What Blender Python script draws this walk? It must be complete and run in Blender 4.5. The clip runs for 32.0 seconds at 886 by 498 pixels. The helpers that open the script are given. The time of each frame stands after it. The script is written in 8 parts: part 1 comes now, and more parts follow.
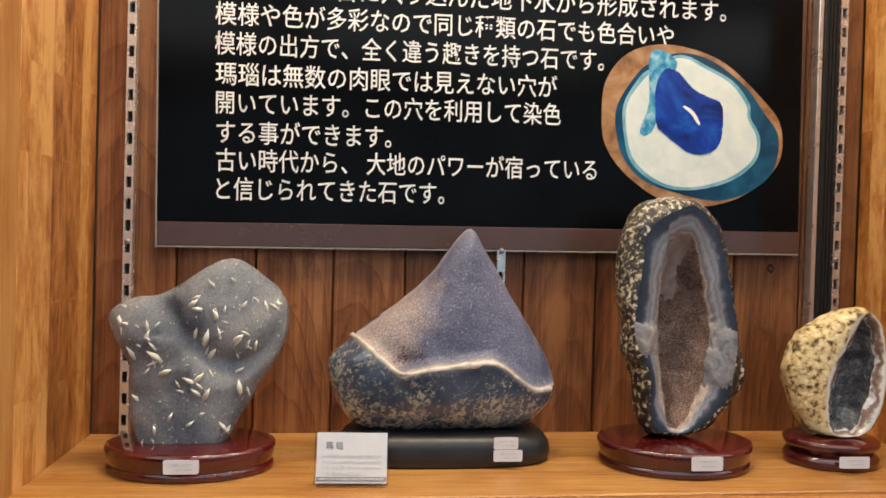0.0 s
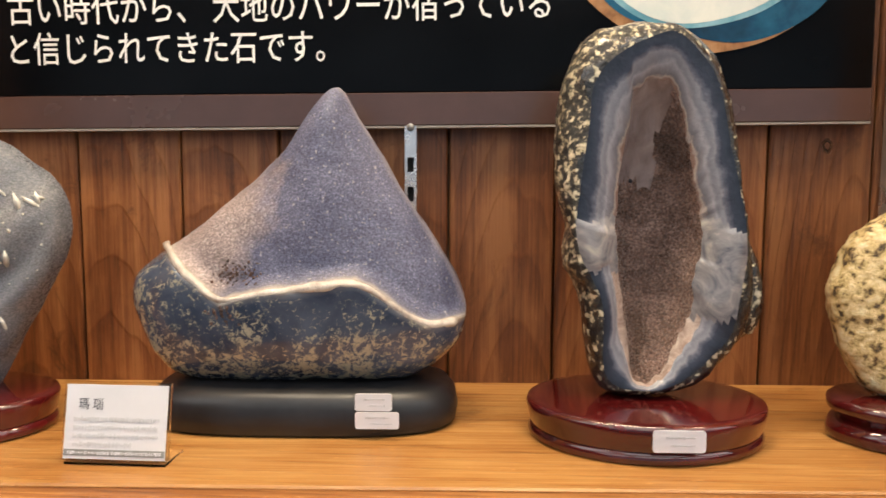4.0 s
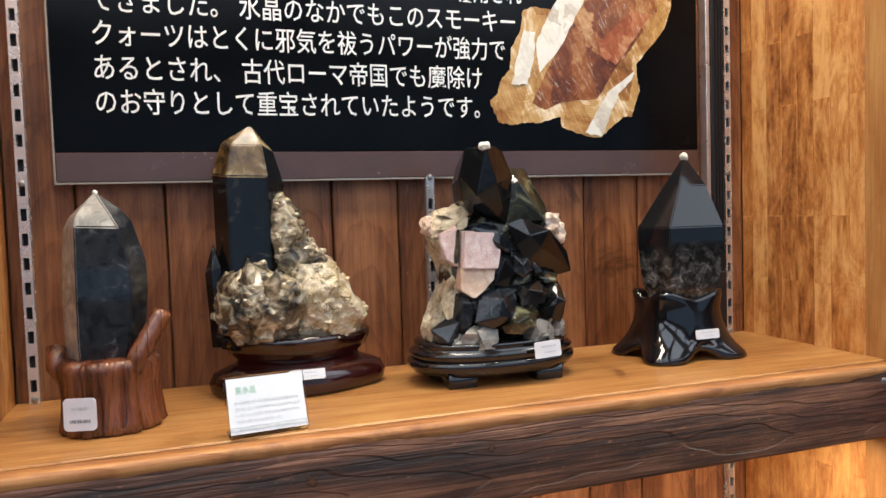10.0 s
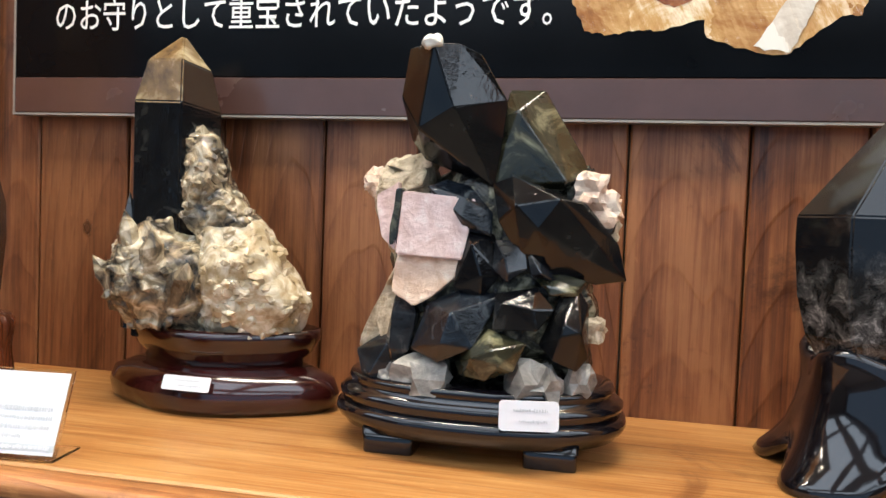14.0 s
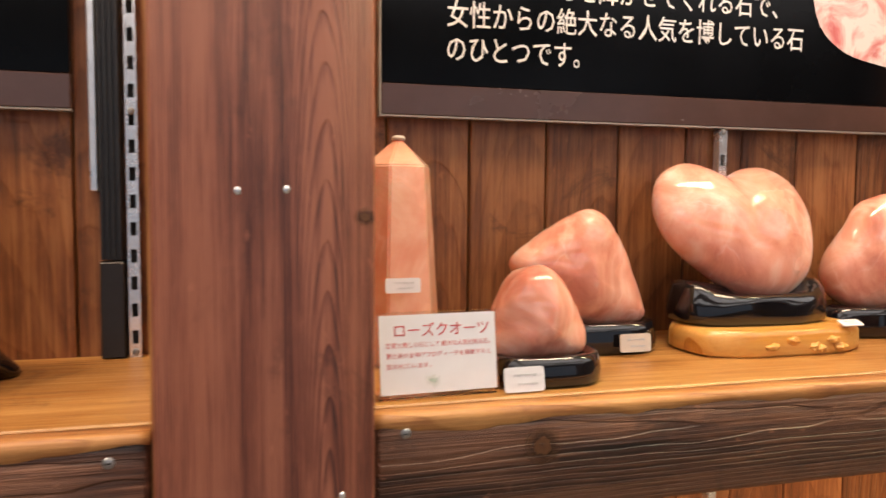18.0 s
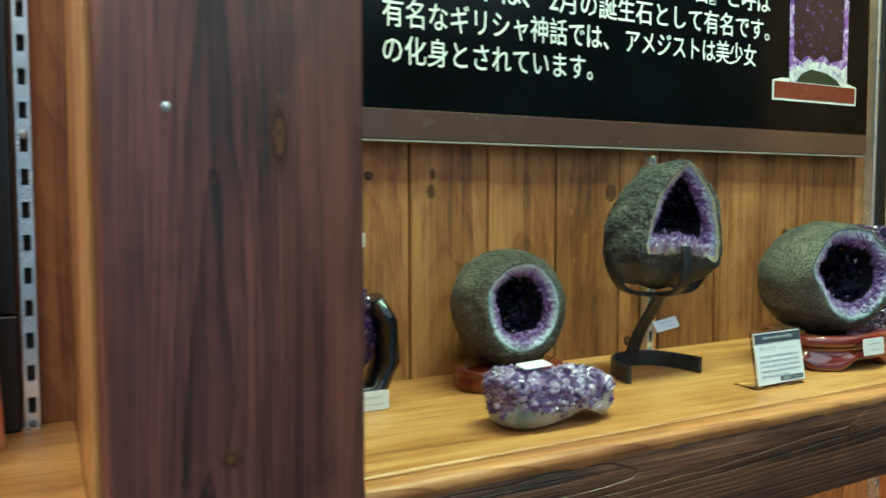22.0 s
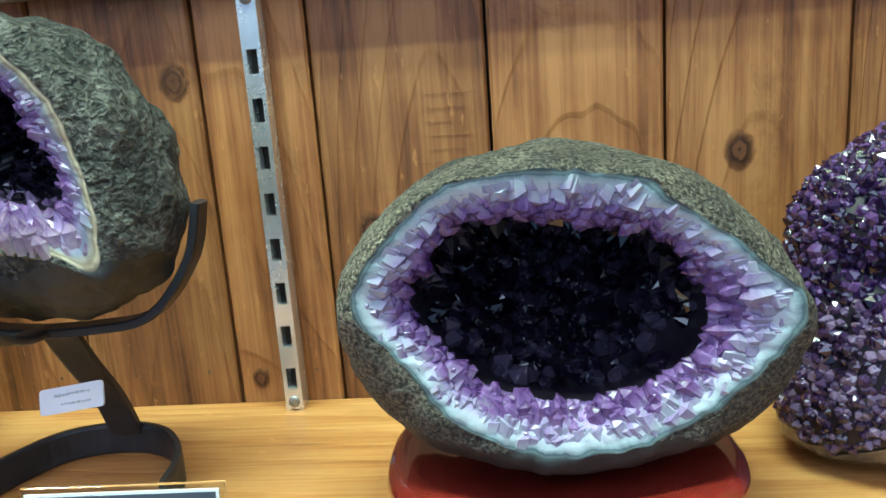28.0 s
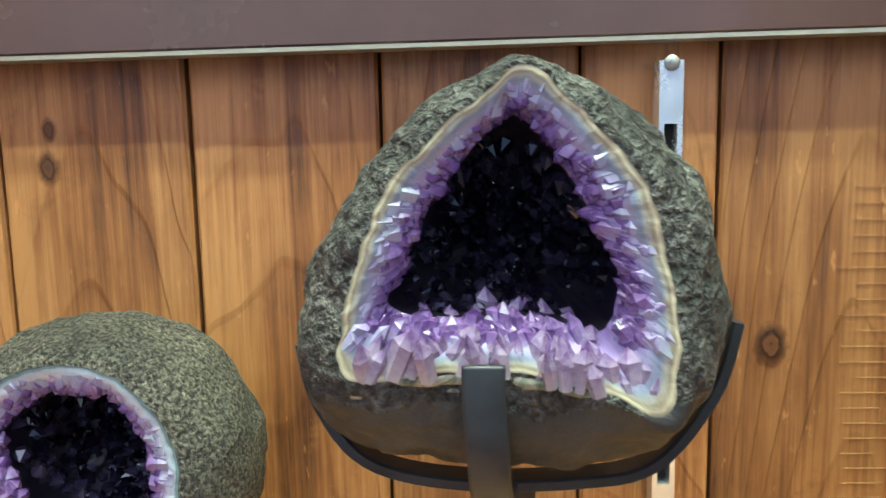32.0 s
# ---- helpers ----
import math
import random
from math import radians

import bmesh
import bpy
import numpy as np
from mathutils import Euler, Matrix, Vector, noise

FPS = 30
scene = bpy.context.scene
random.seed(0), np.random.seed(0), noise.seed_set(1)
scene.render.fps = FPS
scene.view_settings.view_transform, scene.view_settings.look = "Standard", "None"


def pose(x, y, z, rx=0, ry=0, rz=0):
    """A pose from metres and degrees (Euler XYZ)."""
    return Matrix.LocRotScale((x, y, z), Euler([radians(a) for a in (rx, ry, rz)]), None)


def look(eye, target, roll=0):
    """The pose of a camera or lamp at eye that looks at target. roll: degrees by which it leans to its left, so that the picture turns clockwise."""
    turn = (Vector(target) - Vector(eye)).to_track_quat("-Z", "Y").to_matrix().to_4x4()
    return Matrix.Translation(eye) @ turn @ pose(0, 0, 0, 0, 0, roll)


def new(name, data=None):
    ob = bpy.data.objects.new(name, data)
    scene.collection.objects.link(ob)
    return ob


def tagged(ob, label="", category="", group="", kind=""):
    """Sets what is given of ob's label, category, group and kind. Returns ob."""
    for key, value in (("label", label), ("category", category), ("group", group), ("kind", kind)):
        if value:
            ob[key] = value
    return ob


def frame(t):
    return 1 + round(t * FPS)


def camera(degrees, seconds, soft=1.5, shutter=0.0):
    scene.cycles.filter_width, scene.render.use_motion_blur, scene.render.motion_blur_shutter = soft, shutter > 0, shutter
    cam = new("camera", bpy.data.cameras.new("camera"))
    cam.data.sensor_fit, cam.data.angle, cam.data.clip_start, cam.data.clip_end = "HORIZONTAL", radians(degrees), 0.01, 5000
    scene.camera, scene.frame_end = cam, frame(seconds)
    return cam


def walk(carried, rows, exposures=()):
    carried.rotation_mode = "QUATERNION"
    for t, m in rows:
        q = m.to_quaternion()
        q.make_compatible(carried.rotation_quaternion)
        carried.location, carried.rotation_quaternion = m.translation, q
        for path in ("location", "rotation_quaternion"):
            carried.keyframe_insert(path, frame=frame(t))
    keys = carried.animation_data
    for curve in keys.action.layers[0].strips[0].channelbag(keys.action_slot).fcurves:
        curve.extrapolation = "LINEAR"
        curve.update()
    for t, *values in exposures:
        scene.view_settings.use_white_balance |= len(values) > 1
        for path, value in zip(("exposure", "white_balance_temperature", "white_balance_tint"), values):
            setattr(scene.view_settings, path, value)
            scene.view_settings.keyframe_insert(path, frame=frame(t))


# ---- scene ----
cam = camera(61.2, 32.0, shutter=0.25)
METRES, EYE, TILT, LEAN, TURN = 5.1, 1.5, 0.0, 0.0, -7.6
PATH = [
    (0, (0.231, 0.055, 1.519), (0.48, 2.039, 1.49), 1.6),
    (0.5, (0.215, 0.091, 1.487), (0.404, 2.08, 1.415), 2.1),
    (1, (0.244, 0.167, 1.468), (0.334, 2.159, 1.313), 2.1),
    (1.5, (0.324, 0.262, 1.467), (0.286, 2.252, 1.272), 2.0),
    (2, (0.383, 0.297, 1.481), (0.224, 2.278, 1.256), 1.6),
    (2.5, (0.41, 0.313, 1.475), (0.203, 2.284, 1.203), 1.1),
    (4.5, (0.483, 0.325, 1.46), (0.624, 2.313, 1.294), 0.4),
    (5, (0.512, 0.329, 1.459), (0.877, 2.29, 1.312), 0.9),
    (5.5, (0.588, 0.327, 1.463), (1.124, 2.248, 1.318), 0.5),
    (6, (0.686, 0.321, 1.463), (1.321, 2.212, 1.326), 0.0),
    (6.5, (0.778, 0.306, 1.462), (1.501, 2.166, 1.323), -0.3),
    (7, (0.852, 0.304, 1.463), (1.662, 2.127, 1.321), -0.8),
    (7.5, (0.916, 0.304, 1.461), (1.818, 2.084, 1.32), -2.2),
    (8, (0.998, 0.289, 1.461), (1.939, 2.048, 1.318), -2.1),
    (8.5, (1.093, 0.242, 1.464), (1.969, 2.036, 1.332), -1.8),
    (9, (1.165, 0.182, 1.462), (1.954, 2.016, 1.335), -2.1),
    (9.5, (1.222, 0.126, 1.465), (1.942, 1.987, 1.338), -2.0),
    (10, (1.264, 0.102, 1.462), (1.914, 1.99, 1.36), -1.8),
    (10.5, (1.344, 0.115, 1.461), (1.897, 2.037, 1.429), -1.0),
    (11, (1.429, 0.143, 1.445), (1.811, 2.106, 1.48), -0.0),
    (11.5, (1.493, 0.188, 1.437), (1.792, 2.165, 1.486), -0.3),
    (12, (1.593, 0.203, 1.432), (1.816, 2.19, 1.484), 0.3),
    (12.5, (1.684, 0.205, 1.429), (1.588, 2.202, 1.451), 2.2),
    (13, (1.707, 0.252, 1.43), (1.345, 2.218, 1.384), 2.4),
    (13.5, (1.67, 0.365, 1.423), (1.267, 2.322, 1.335), 2.4),
    (15.5, (1.676, 0.414, 1.424), (1.369, 2.39, 1.366), 0.9),
    (16, (1.711, 0.375, 1.434), (1.496, 2.363, 1.375), 0.3),
    (16.5, (1.794, 0.324, 1.433), (1.781, 2.324, 1.375), -0.6),
    (17, (1.89, 0.245, 1.435), (2.081, 2.233, 1.336), -0.3),
    (17.5, (1.982, 0.192, 1.431), (2.371, 2.149, 1.305), 0.0),
    (18, (2.106, 0.227, 1.424), (2.645, 2.148, 1.289), 0.4),
    (18.5, (2.214, 0.285, 1.433), (2.771, 2.203, 1.319), 0.5),
    (19, (2.285, 0.312, 1.434), (2.831, 2.234, 1.341), -0.2),
    (19.5, (2.419, 0.288, 1.441), (2.922, 2.222, 1.358), -0.2),
    (20, (2.587, 0.241, 1.436), (3.089, 2.175, 1.359), -0.1),
    (20.5, (2.696, 0.209, 1.425), (3.335, 2.102, 1.342), -0.3),
    (21, (2.846, 0.251, 1.431), (3.651, 2.077, 1.298), 0.8),
    (21.5, (2.993, 0.316, 1.445), (3.885, 2.102, 1.33), 0.9),
    (22, (3.127, 0.317, 1.45), (4.069, 2.077, 1.33), 0.0),
    (22.5, (3.306, 0.236, 1.454), (4.228, 2.007, 1.35), 0.7),
    (23, (3.44, 0.171, 1.445), (4.321, 1.964, 1.352), -0.1),
    (23.5, (3.547, 0.168, 1.447), (4.345, 1.999, 1.347), -0.6),
    (24, (3.649, 0.197, 1.445), (4.366, 2.062, 1.371), 0.5),
    (24.5, (3.712, 0.219, 1.448), (4.25, 2.144, 1.379), 0.4),
    (25, (3.795, 0.245, 1.448), (4.114, 2.215, 1.323), 0.8),
    (25.5, (3.824, 0.385, 1.444), (4.008, 2.37, 1.277), 0.6),
    (26, (3.831, 0.518, 1.439), (3.996, 2.502, 1.244), -0.3),
    (26.5, (3.842, 0.56, 1.436), (4.026, 2.531, 1.151), -0.9),
    (28.5, (3.933, 0.594, 1.457), (3.64, 2.522, 1.013), -5.8),
    (29, (3.946, 0.602, 1.455), (3.603, 2.519, 1.003), -6.8),
    (29.5, (3.943, 0.609, 1.454), (3.672, 2.533, 0.981), -6.0),
    (30, (3.938, 0.607, 1.453), (3.771, 2.548, 1.0), -3.8),
    (30.5, (3.892, 0.601, 1.454), (3.746, 2.551, 1.037), -1.9),
    (31, (3.806, 0.614, 1.453), (3.692, 2.583, 1.118), -1.6),
    (31.5, (3.728, 0.631, 1.465), (3.615, 2.605, 1.162), -1.7),
    (32, (3.689, 0.655, 1.469), (3.614, 2.636, 1.202), -1.1),
]
walk(cam, [(t, look(eye, target, roll)) for t, eye, target, roll in PATH], [
    (0, -0.2, 6200, 9), (1, 0.1, 6200, 9), (2.5, 0.1, 6200, 8), (5, 0.1, 6700, 13), (6, 0.2, 6950, 14), (7.4, 0.22, 6650, 13), (9, 0.0, 5700, 8), (12, 0.1, 5350, 9), (13, 0.2, 5350, 8), (15.5, 0.35, 5400, 7),
    (17, 0.35, 5700, 8), (18.2, -0.15, 6900, 19), (19, -0.4, 6400, 13), (20, -0.45, 6100, 5), (21, -0.5, 6100, 4), (21.5, -0.5, 5300, -8), (22, -0.35, 4900, -12), (22.7, -0.25, 4500, -10), (25, -0.18, 4400, -3), (26, 0.03, 4500, 3), (29, 0.08, 4850, 9), (30.5, 0.1, 4950, 14), (32, 0.38, 5100, 14)])

# ---- light ----
world = bpy.data.worlds.new("world")
scene.world = world
world.use_nodes = True
world.node_tree.nodes["Background"].inputs[0].default_value = (0.6, 0.7, 0.85, 1)
world.node_tree.nodes["Background"].inputs[1].default_value = 0.15


def area_light(name, m, sx, sy, watts, colour):
    d = bpy.data.lights.new(name, "AREA")
    d.shape, d.size, d.size_y, d.energy, d.color = "RECTANGLE", sx, sy, watts, colour
    ob = new(name, d)
    ob.matrix_world = m
    return ob


BAYS = [(-0.077, 0.929), (1.083, 2.051), (2.203, 3.148), (3.298, 4.277)]
WARM, DAY = (1.0, 0.80, 0.54), (0.62, 0.82, 1.0)
TUBE_W, UNDER_W, WINDOW_W, PANEL_W = 22.0, 4.0, 18.0, 18.0
for i, (xa, xb) in enumerate(BAYS):
    tint = (0.92, 1.0, 0.55) if i == 3 else WARM
    for yy in (0.61, 0.71):
        area_light("ceiling_tube_light", pose((xa + xb) / 2, yy, 2.56), xb - xa - 0.1, 0.026, TUBE_W * (0.90 if i == 3 else 0.5), tint)
    area_light("under_shelf_light", pose((xa + xb) / 2, 0.80, 1.168), xb - xa - 0.1, 0.02, UNDER_W, (1.0, 0.72, 0.42))
area_light("window_daylight", pose(1.6, -3.9, 1.55, 90, 0, 0), 8.0, 1.9, WINDOW_W, DAY)
for px in (-1.2, 0.9, 3.0, 5.1):
    for py in (-0.40, -2.4):
        area_light("ceiling_panel_light", pose(px, py, 2.725), 1.8, 1.2, PANEL_W, (0.96, 0.96, 0.94))


# ---- materials ----
def node(nt, kind, **given):
    n = nt.nodes.new(kind)
    for key, value in given.items():
        if key.startswith("i_"):
            sock = n.inputs[int(key[2:])] if key[2:].isdigit() else n.inputs[key[2:].replace("_", " ")]
            if isinstance(value, bpy.types.NodeSocket):
                nt.links.new(value, sock)
            else:
                sock.default_value = value
        elif key == "operation":
            n.operation = value
        elif key == "data_type":
            n.data_type = value
        elif key == "blend_type":
            n.blend_type = value
    return n


def rgba(c):
    return (*c, 1) if len(c) == 3 else c


def base_mat(name, colour=(0.5, 0.5, 0.5), rough=0.5, metal=0.0, spec=0.5, coat=0.0, coat_rough=0.05):
    m = bpy.data.materials.new(name)
    m.use_nodes = True
    nt = m.node_tree
    b = nt.nodes["Principled BSDF"]
    b.inputs["Base Color"].default_value = rgba(colour)
    b.inputs["Roughness"].default_value, b.inputs["Metallic"].default_value = rough, metal
    b.inputs["Specular IOR Level"].default_value, b.inputs["Coat Weight"].default_value = spec, coat
    b.inputs["Coat Roughness"].default_value = coat_rough
    return m, nt, b


def ramp(nt, fac, stops, mode="LINEAR"):
    n = node(nt, "ShaderNodeValToRGB", i_0=fac)
    n.color_ramp.interpolation = mode
    els = n.color_ramp.elements
    while len(els) < len(stops):
        els.new(0.5)
    for e, (p, c) in zip(els, stops):
        e.position, e.color = p, rgba(c)
    return n.outputs[0]


def mix(nt, fac, a, b, blend="MIX"):
    n = node(nt, "ShaderNodeMix", data_type="RGBA", blend_type=blend)
    for i, v in ((0, fac), (6, a), (7, b)):
        if isinstance(v, bpy.types.NodeSocket):
            nt.links.new(v, n.inputs[i])
        else:
            n.inputs[i].default_value = v if i == 0 else rgba(v)
    return n.outputs[2]


def calc(nt, op, a, b=0.0, c=0.0):
    return node(nt, "ShaderNodeMath", operation=op, i_0=a, i_1=b, i_2=c).outputs[0]


def coords(nt, scale=(1, 1, 1), rand=0.0, rot=(0, 0, 0)):
    v = node(nt, "ShaderNodeTexCoord").outputs["Object"]
    if rand:
        r = node(nt, "ShaderNodeObjectInfo").outputs["Random"]
        off = node(nt, "ShaderNodeCombineXYZ", i_0=calc(nt, "MULTIPLY", r, rand), i_1=calc(nt, "MULTIPLY", r, rand * 1.7), i_2=calc(nt, "MULTIPLY", r, rand * 2.3)).outputs[0]
        v = node(nt, "ShaderNodeVectorMath", operation="ADD", i_0=v, i_1=off).outputs[0]
    return node(nt, "ShaderNodeMapping", i_Vector=v, i_Scale=scale, i_Rotation=rot).outputs[0]


def noise_tex(nt, v, scale, detail=4, rough=0.5, dist=0.0):
    return node(nt, "ShaderNodeTexNoise", i_Vector=v, i_Scale=scale, i_Detail=detail, i_Roughness=rough, i_Distortion=dist).outputs[0]


def bump(nt, b, height, strength=0.3, dist=0.002):
    n = node(nt, "ShaderNodeBump", i_Height=height, i_Strength=strength, i_Distance=dist)
    nt.links.new(n.outputs[0], b.inputs["Normal"])


def wood_mat(name, dark, mid, light, axis="z", rings=120.0, rough=0.5, rand=0.0, wear=0.3, relief=0.3, coat=0.0, spread=0.25, ring_mix=0.35, slope=0.10, line=0.5, streak=0.0, swirl=0.05, heart=0.0, narrow=1.0):
    """Sawn wood: growth rings cut at a slant into arches, fine fibre, blotches and scuffs. Axis is the way of the fibre."""
    m, nt, b = base_mat(name, mid, rough, coat=coat, coat_rough=0.25)
    s = {"x": (0.05, 1, 1), "y": (1, 0.05, 1), "z": (1, 1, 0.05)}[axis]
    p = node(nt, "ShaderNodeSeparateXYZ", i_0=coords(nt)).outputs
    across, run = (p[0], p[2]) if axis == "z" else (p[2], p[0])
    rnd = node(nt, "ShaderNodeObjectInfo").outputs["Random"] if rand else None
    slow = noise_tex(nt, coords(nt, tuple(k if k == 1 else 0.25 for k in s), rand), 11.0, 3, 0.5)
    off = calc(nt, "MULTIPLY", calc(nt, "SUBTRACT", rnd, 0.5), 0.06) if rand else 0.0
    u = calc(nt, "ADD", calc(nt, "ADD", across, off), calc(nt, "MULTIPLY", calc(nt, "SUBTRACT", slow, 0.5), swirl))
    u = calc(nt, "MULTIPLY", calc(nt, "SUBTRACT", u, heart), narrow)
    w = calc(nt, "ADD", calc(nt, "MULTIPLY", run, slope), calc(nt, "ADD", p[1], 0.03))
    if rand:
        w = calc(nt, "ADD", w, calc(nt, "MULTIPLY", rnd, 0.13))
    r = calc(nt, "SQRT", calc(nt, "ADD", calc(nt, "MULTIPLY", u, u), calc(nt, "MULTIPLY", w, w)))
    saw = calc(nt, "FRACT", calc(nt, "MULTIPLY", calc(nt, "ADD", r, calc(nt, "MULTIPLY", slow, 0.02)), rings))
    ring = ramp(nt, saw, [(0.0, (1, 1, 1)), (0.55, (0.72, 0.72, 0.72)), (0.86, (0.1, 0.1, 0.1)), (0.93, (0, 0, 0)), (1.0, (1, 1, 1))])
    fine = noise_tex(nt, coords(nt, tuple(k if k == 1 else 0.02 for k in s), rand), 380.0, 4, 0.65)
    blotch = noise_tex(nt, coords(nt, tuple(1 if k == 1 else 0.4 for k in s), rand), 17.0, 5, 0.65)
    tone = calc(nt, "ADD", calc(nt, "MULTIPLY", ring, ring_mix), calc(nt, "ADD", calc(nt, "MULTIPLY", fine, 0.45), calc(nt, "MULTIPLY", blotch, 0.75 - ring_mix)))
    if streak:
        thin = tuple(k if k == 1 else 0.035 for k in s)
        grain = calc(nt, "ADD", noise_tex(nt, coords(nt, thin, rand), 85.0, 5, 0.7, 0.5), calc(nt, "MULTIPLY", noise_tex(nt, coords(nt, thin, rand), 24.0, 3, 0.6), 0.8))
        tone = calc(nt, "ADD", tone, calc(nt, "MULTIPLY", calc(nt, "SUBTRACT", grain, 0.9), streak))
    col = ramp(nt, tone, [(0.31, dark), (0.54, mid), (0.77, light)])
    if rand:
        k = calc(nt, "ADD", calc(nt, "MULTIPLY", rnd, 2 * spread), 1 - spread)
        g = node(nt, "ShaderNodeCombineColor", i_0=k, i_1=k, i_2=k).outputs[0]
        col = mix(nt, 1.0, col, g, "MULTIPLY")
    scuff = noise_tex(nt, coords(nt, (1, 1, 1), rand), 46.0, 6, 0.7)
    col = mix(nt, calc(nt, "MULTIPLY", ramp(nt, scuff, [(0.60, (0, 0, 0)), (0.72, (1, 1, 1))]), wear * 0.6), col, light)
    fleck = noise_tex(nt, coords(nt, tuple(1 if k == 1 else 0.35 for k in s), rand), 170.0, 3, 0.6)
    col = mix(nt, calc(nt, "MULTIPLY", ramp(nt, fleck, [(0.67, (0, 0, 0)), (0.72, (1, 1, 1))]), min(1.0, wear * 0.8)), col, tuple(min(1, c * 1.3) for c in light))
    stain = noise_tex(nt, coords(nt, (1, 1, 1), rand), 8.0, 6, 0.75, 1.0)
    col = mix(nt, calc(nt, "MULTIPLY", ramp(nt, stain, [(0.58, (0, 0, 0)), (0.70, (1, 1, 1))]), line), col, dark)
    nt.links.new(col, b.inputs["Base Color"])
    nt.links.new(ramp(nt, fine, [(0.3, (rough + 0.12,) * 3), (0.8, (max(0.05, rough - 0.12),) * 3)]), b.inputs["Roughness"])
    bump(nt, b, calc(nt, "ADD", calc(nt, "MULTIPLY", ring, 0.7), fine), relief, 0.0015)
    return m


def block_wood(name, dark, mid, light, rough=0.4):
    """Finger-jointed board of narrow upright staves."""
    m, nt, b = base_mat(name, mid, rough, coat=0.25, coat_rough=0.3)
    v = coords(nt, (1, 1, 1), 0.0)
    sep = node(nt, "ShaderNodeSeparateXYZ", i_0=v).outputs
    uv = node(nt, "ShaderNodeCombineXYZ", i_0=sep[2], i_1=sep[1], i_2=0.0).outputs[0]
    br = node(nt, "ShaderNodeTexBrick", i_Vector=uv, i_Color1=(0, 0, 0, 1), i_Color2=(1, 1, 1, 1), i_Mortar=(0.45, 0.45, 0.45, 1), i_Scale=1.0, i_Mortar_Size=0.0006, i_Brick_Width=0.24, i_Row_Height=0.028)
    br.offset = 0.37
    stave = node(nt, "ShaderNodeSeparateColor", i_0=br.outputs[0]).outputs[0]
    shift = node(nt, "ShaderNodeVectorMath", operation="ADD", i_0=v, i_1=node(nt, "ShaderNodeCombineXYZ", i_0=calc(nt, "MULTIPLY", stave, 3.0), i_1=calc(nt, "MULTIPLY", stave, 5.0), i_2=stave).outputs[0]).outputs[0]
    long = node(nt, "ShaderNodeMapping", i_Vector=shift, i_Scale=(1, 1, 0.09)).outputs[0]
    g = noise_tex(nt, long, 120.0, 5, 0.65, 0.4)
    g2 = noise_tex(nt, node(nt, "ShaderNodeMapping", i_Vector=shift, i_Scale=(1, 1, 0.3)).outputs[0], 22.0, 4, 0.6)
    tone = calc(nt, "ADD", calc(nt, "MULTIPLY", stave, 0.30), calc(nt, "ADD", calc(nt, "MULTIPLY", g, 0.5), calc(nt, "MULTIPLY", g2, 0.35)))
    tone = calc(nt, "ADD", tone, calc(nt, "MULTIPLY", calc(nt, "SUBTRACT", noise_tex(nt, node(nt, "ShaderNodeMapping", i_Vector=shift, i_Scale=(1, 1, 0.35)).outputs[0], 75.0, 4, 0.7), 0.5), 0.75))
    tone = calc(nt, "ADD", tone, calc(nt, "MULTIPLY", calc(nt, "SUBTRACT", noise_tex(nt, node(nt, "ShaderNodeMapping", i_Vector=v, i_Scale=(1, 1, 0.45)).outputs[0], 19.0, 6, 0.75, 1.4), 0.5), 0.95))
    tone = calc(nt, "ADD", tone, 0.07)
    col = ramp(nt, tone, [(0.30, dark), (0.58, mid), (0.84, light)])
    nt.links.new(col, b.inputs["Base Color"])
    bump(nt, b, g, 0.12, 0.001)
    return m


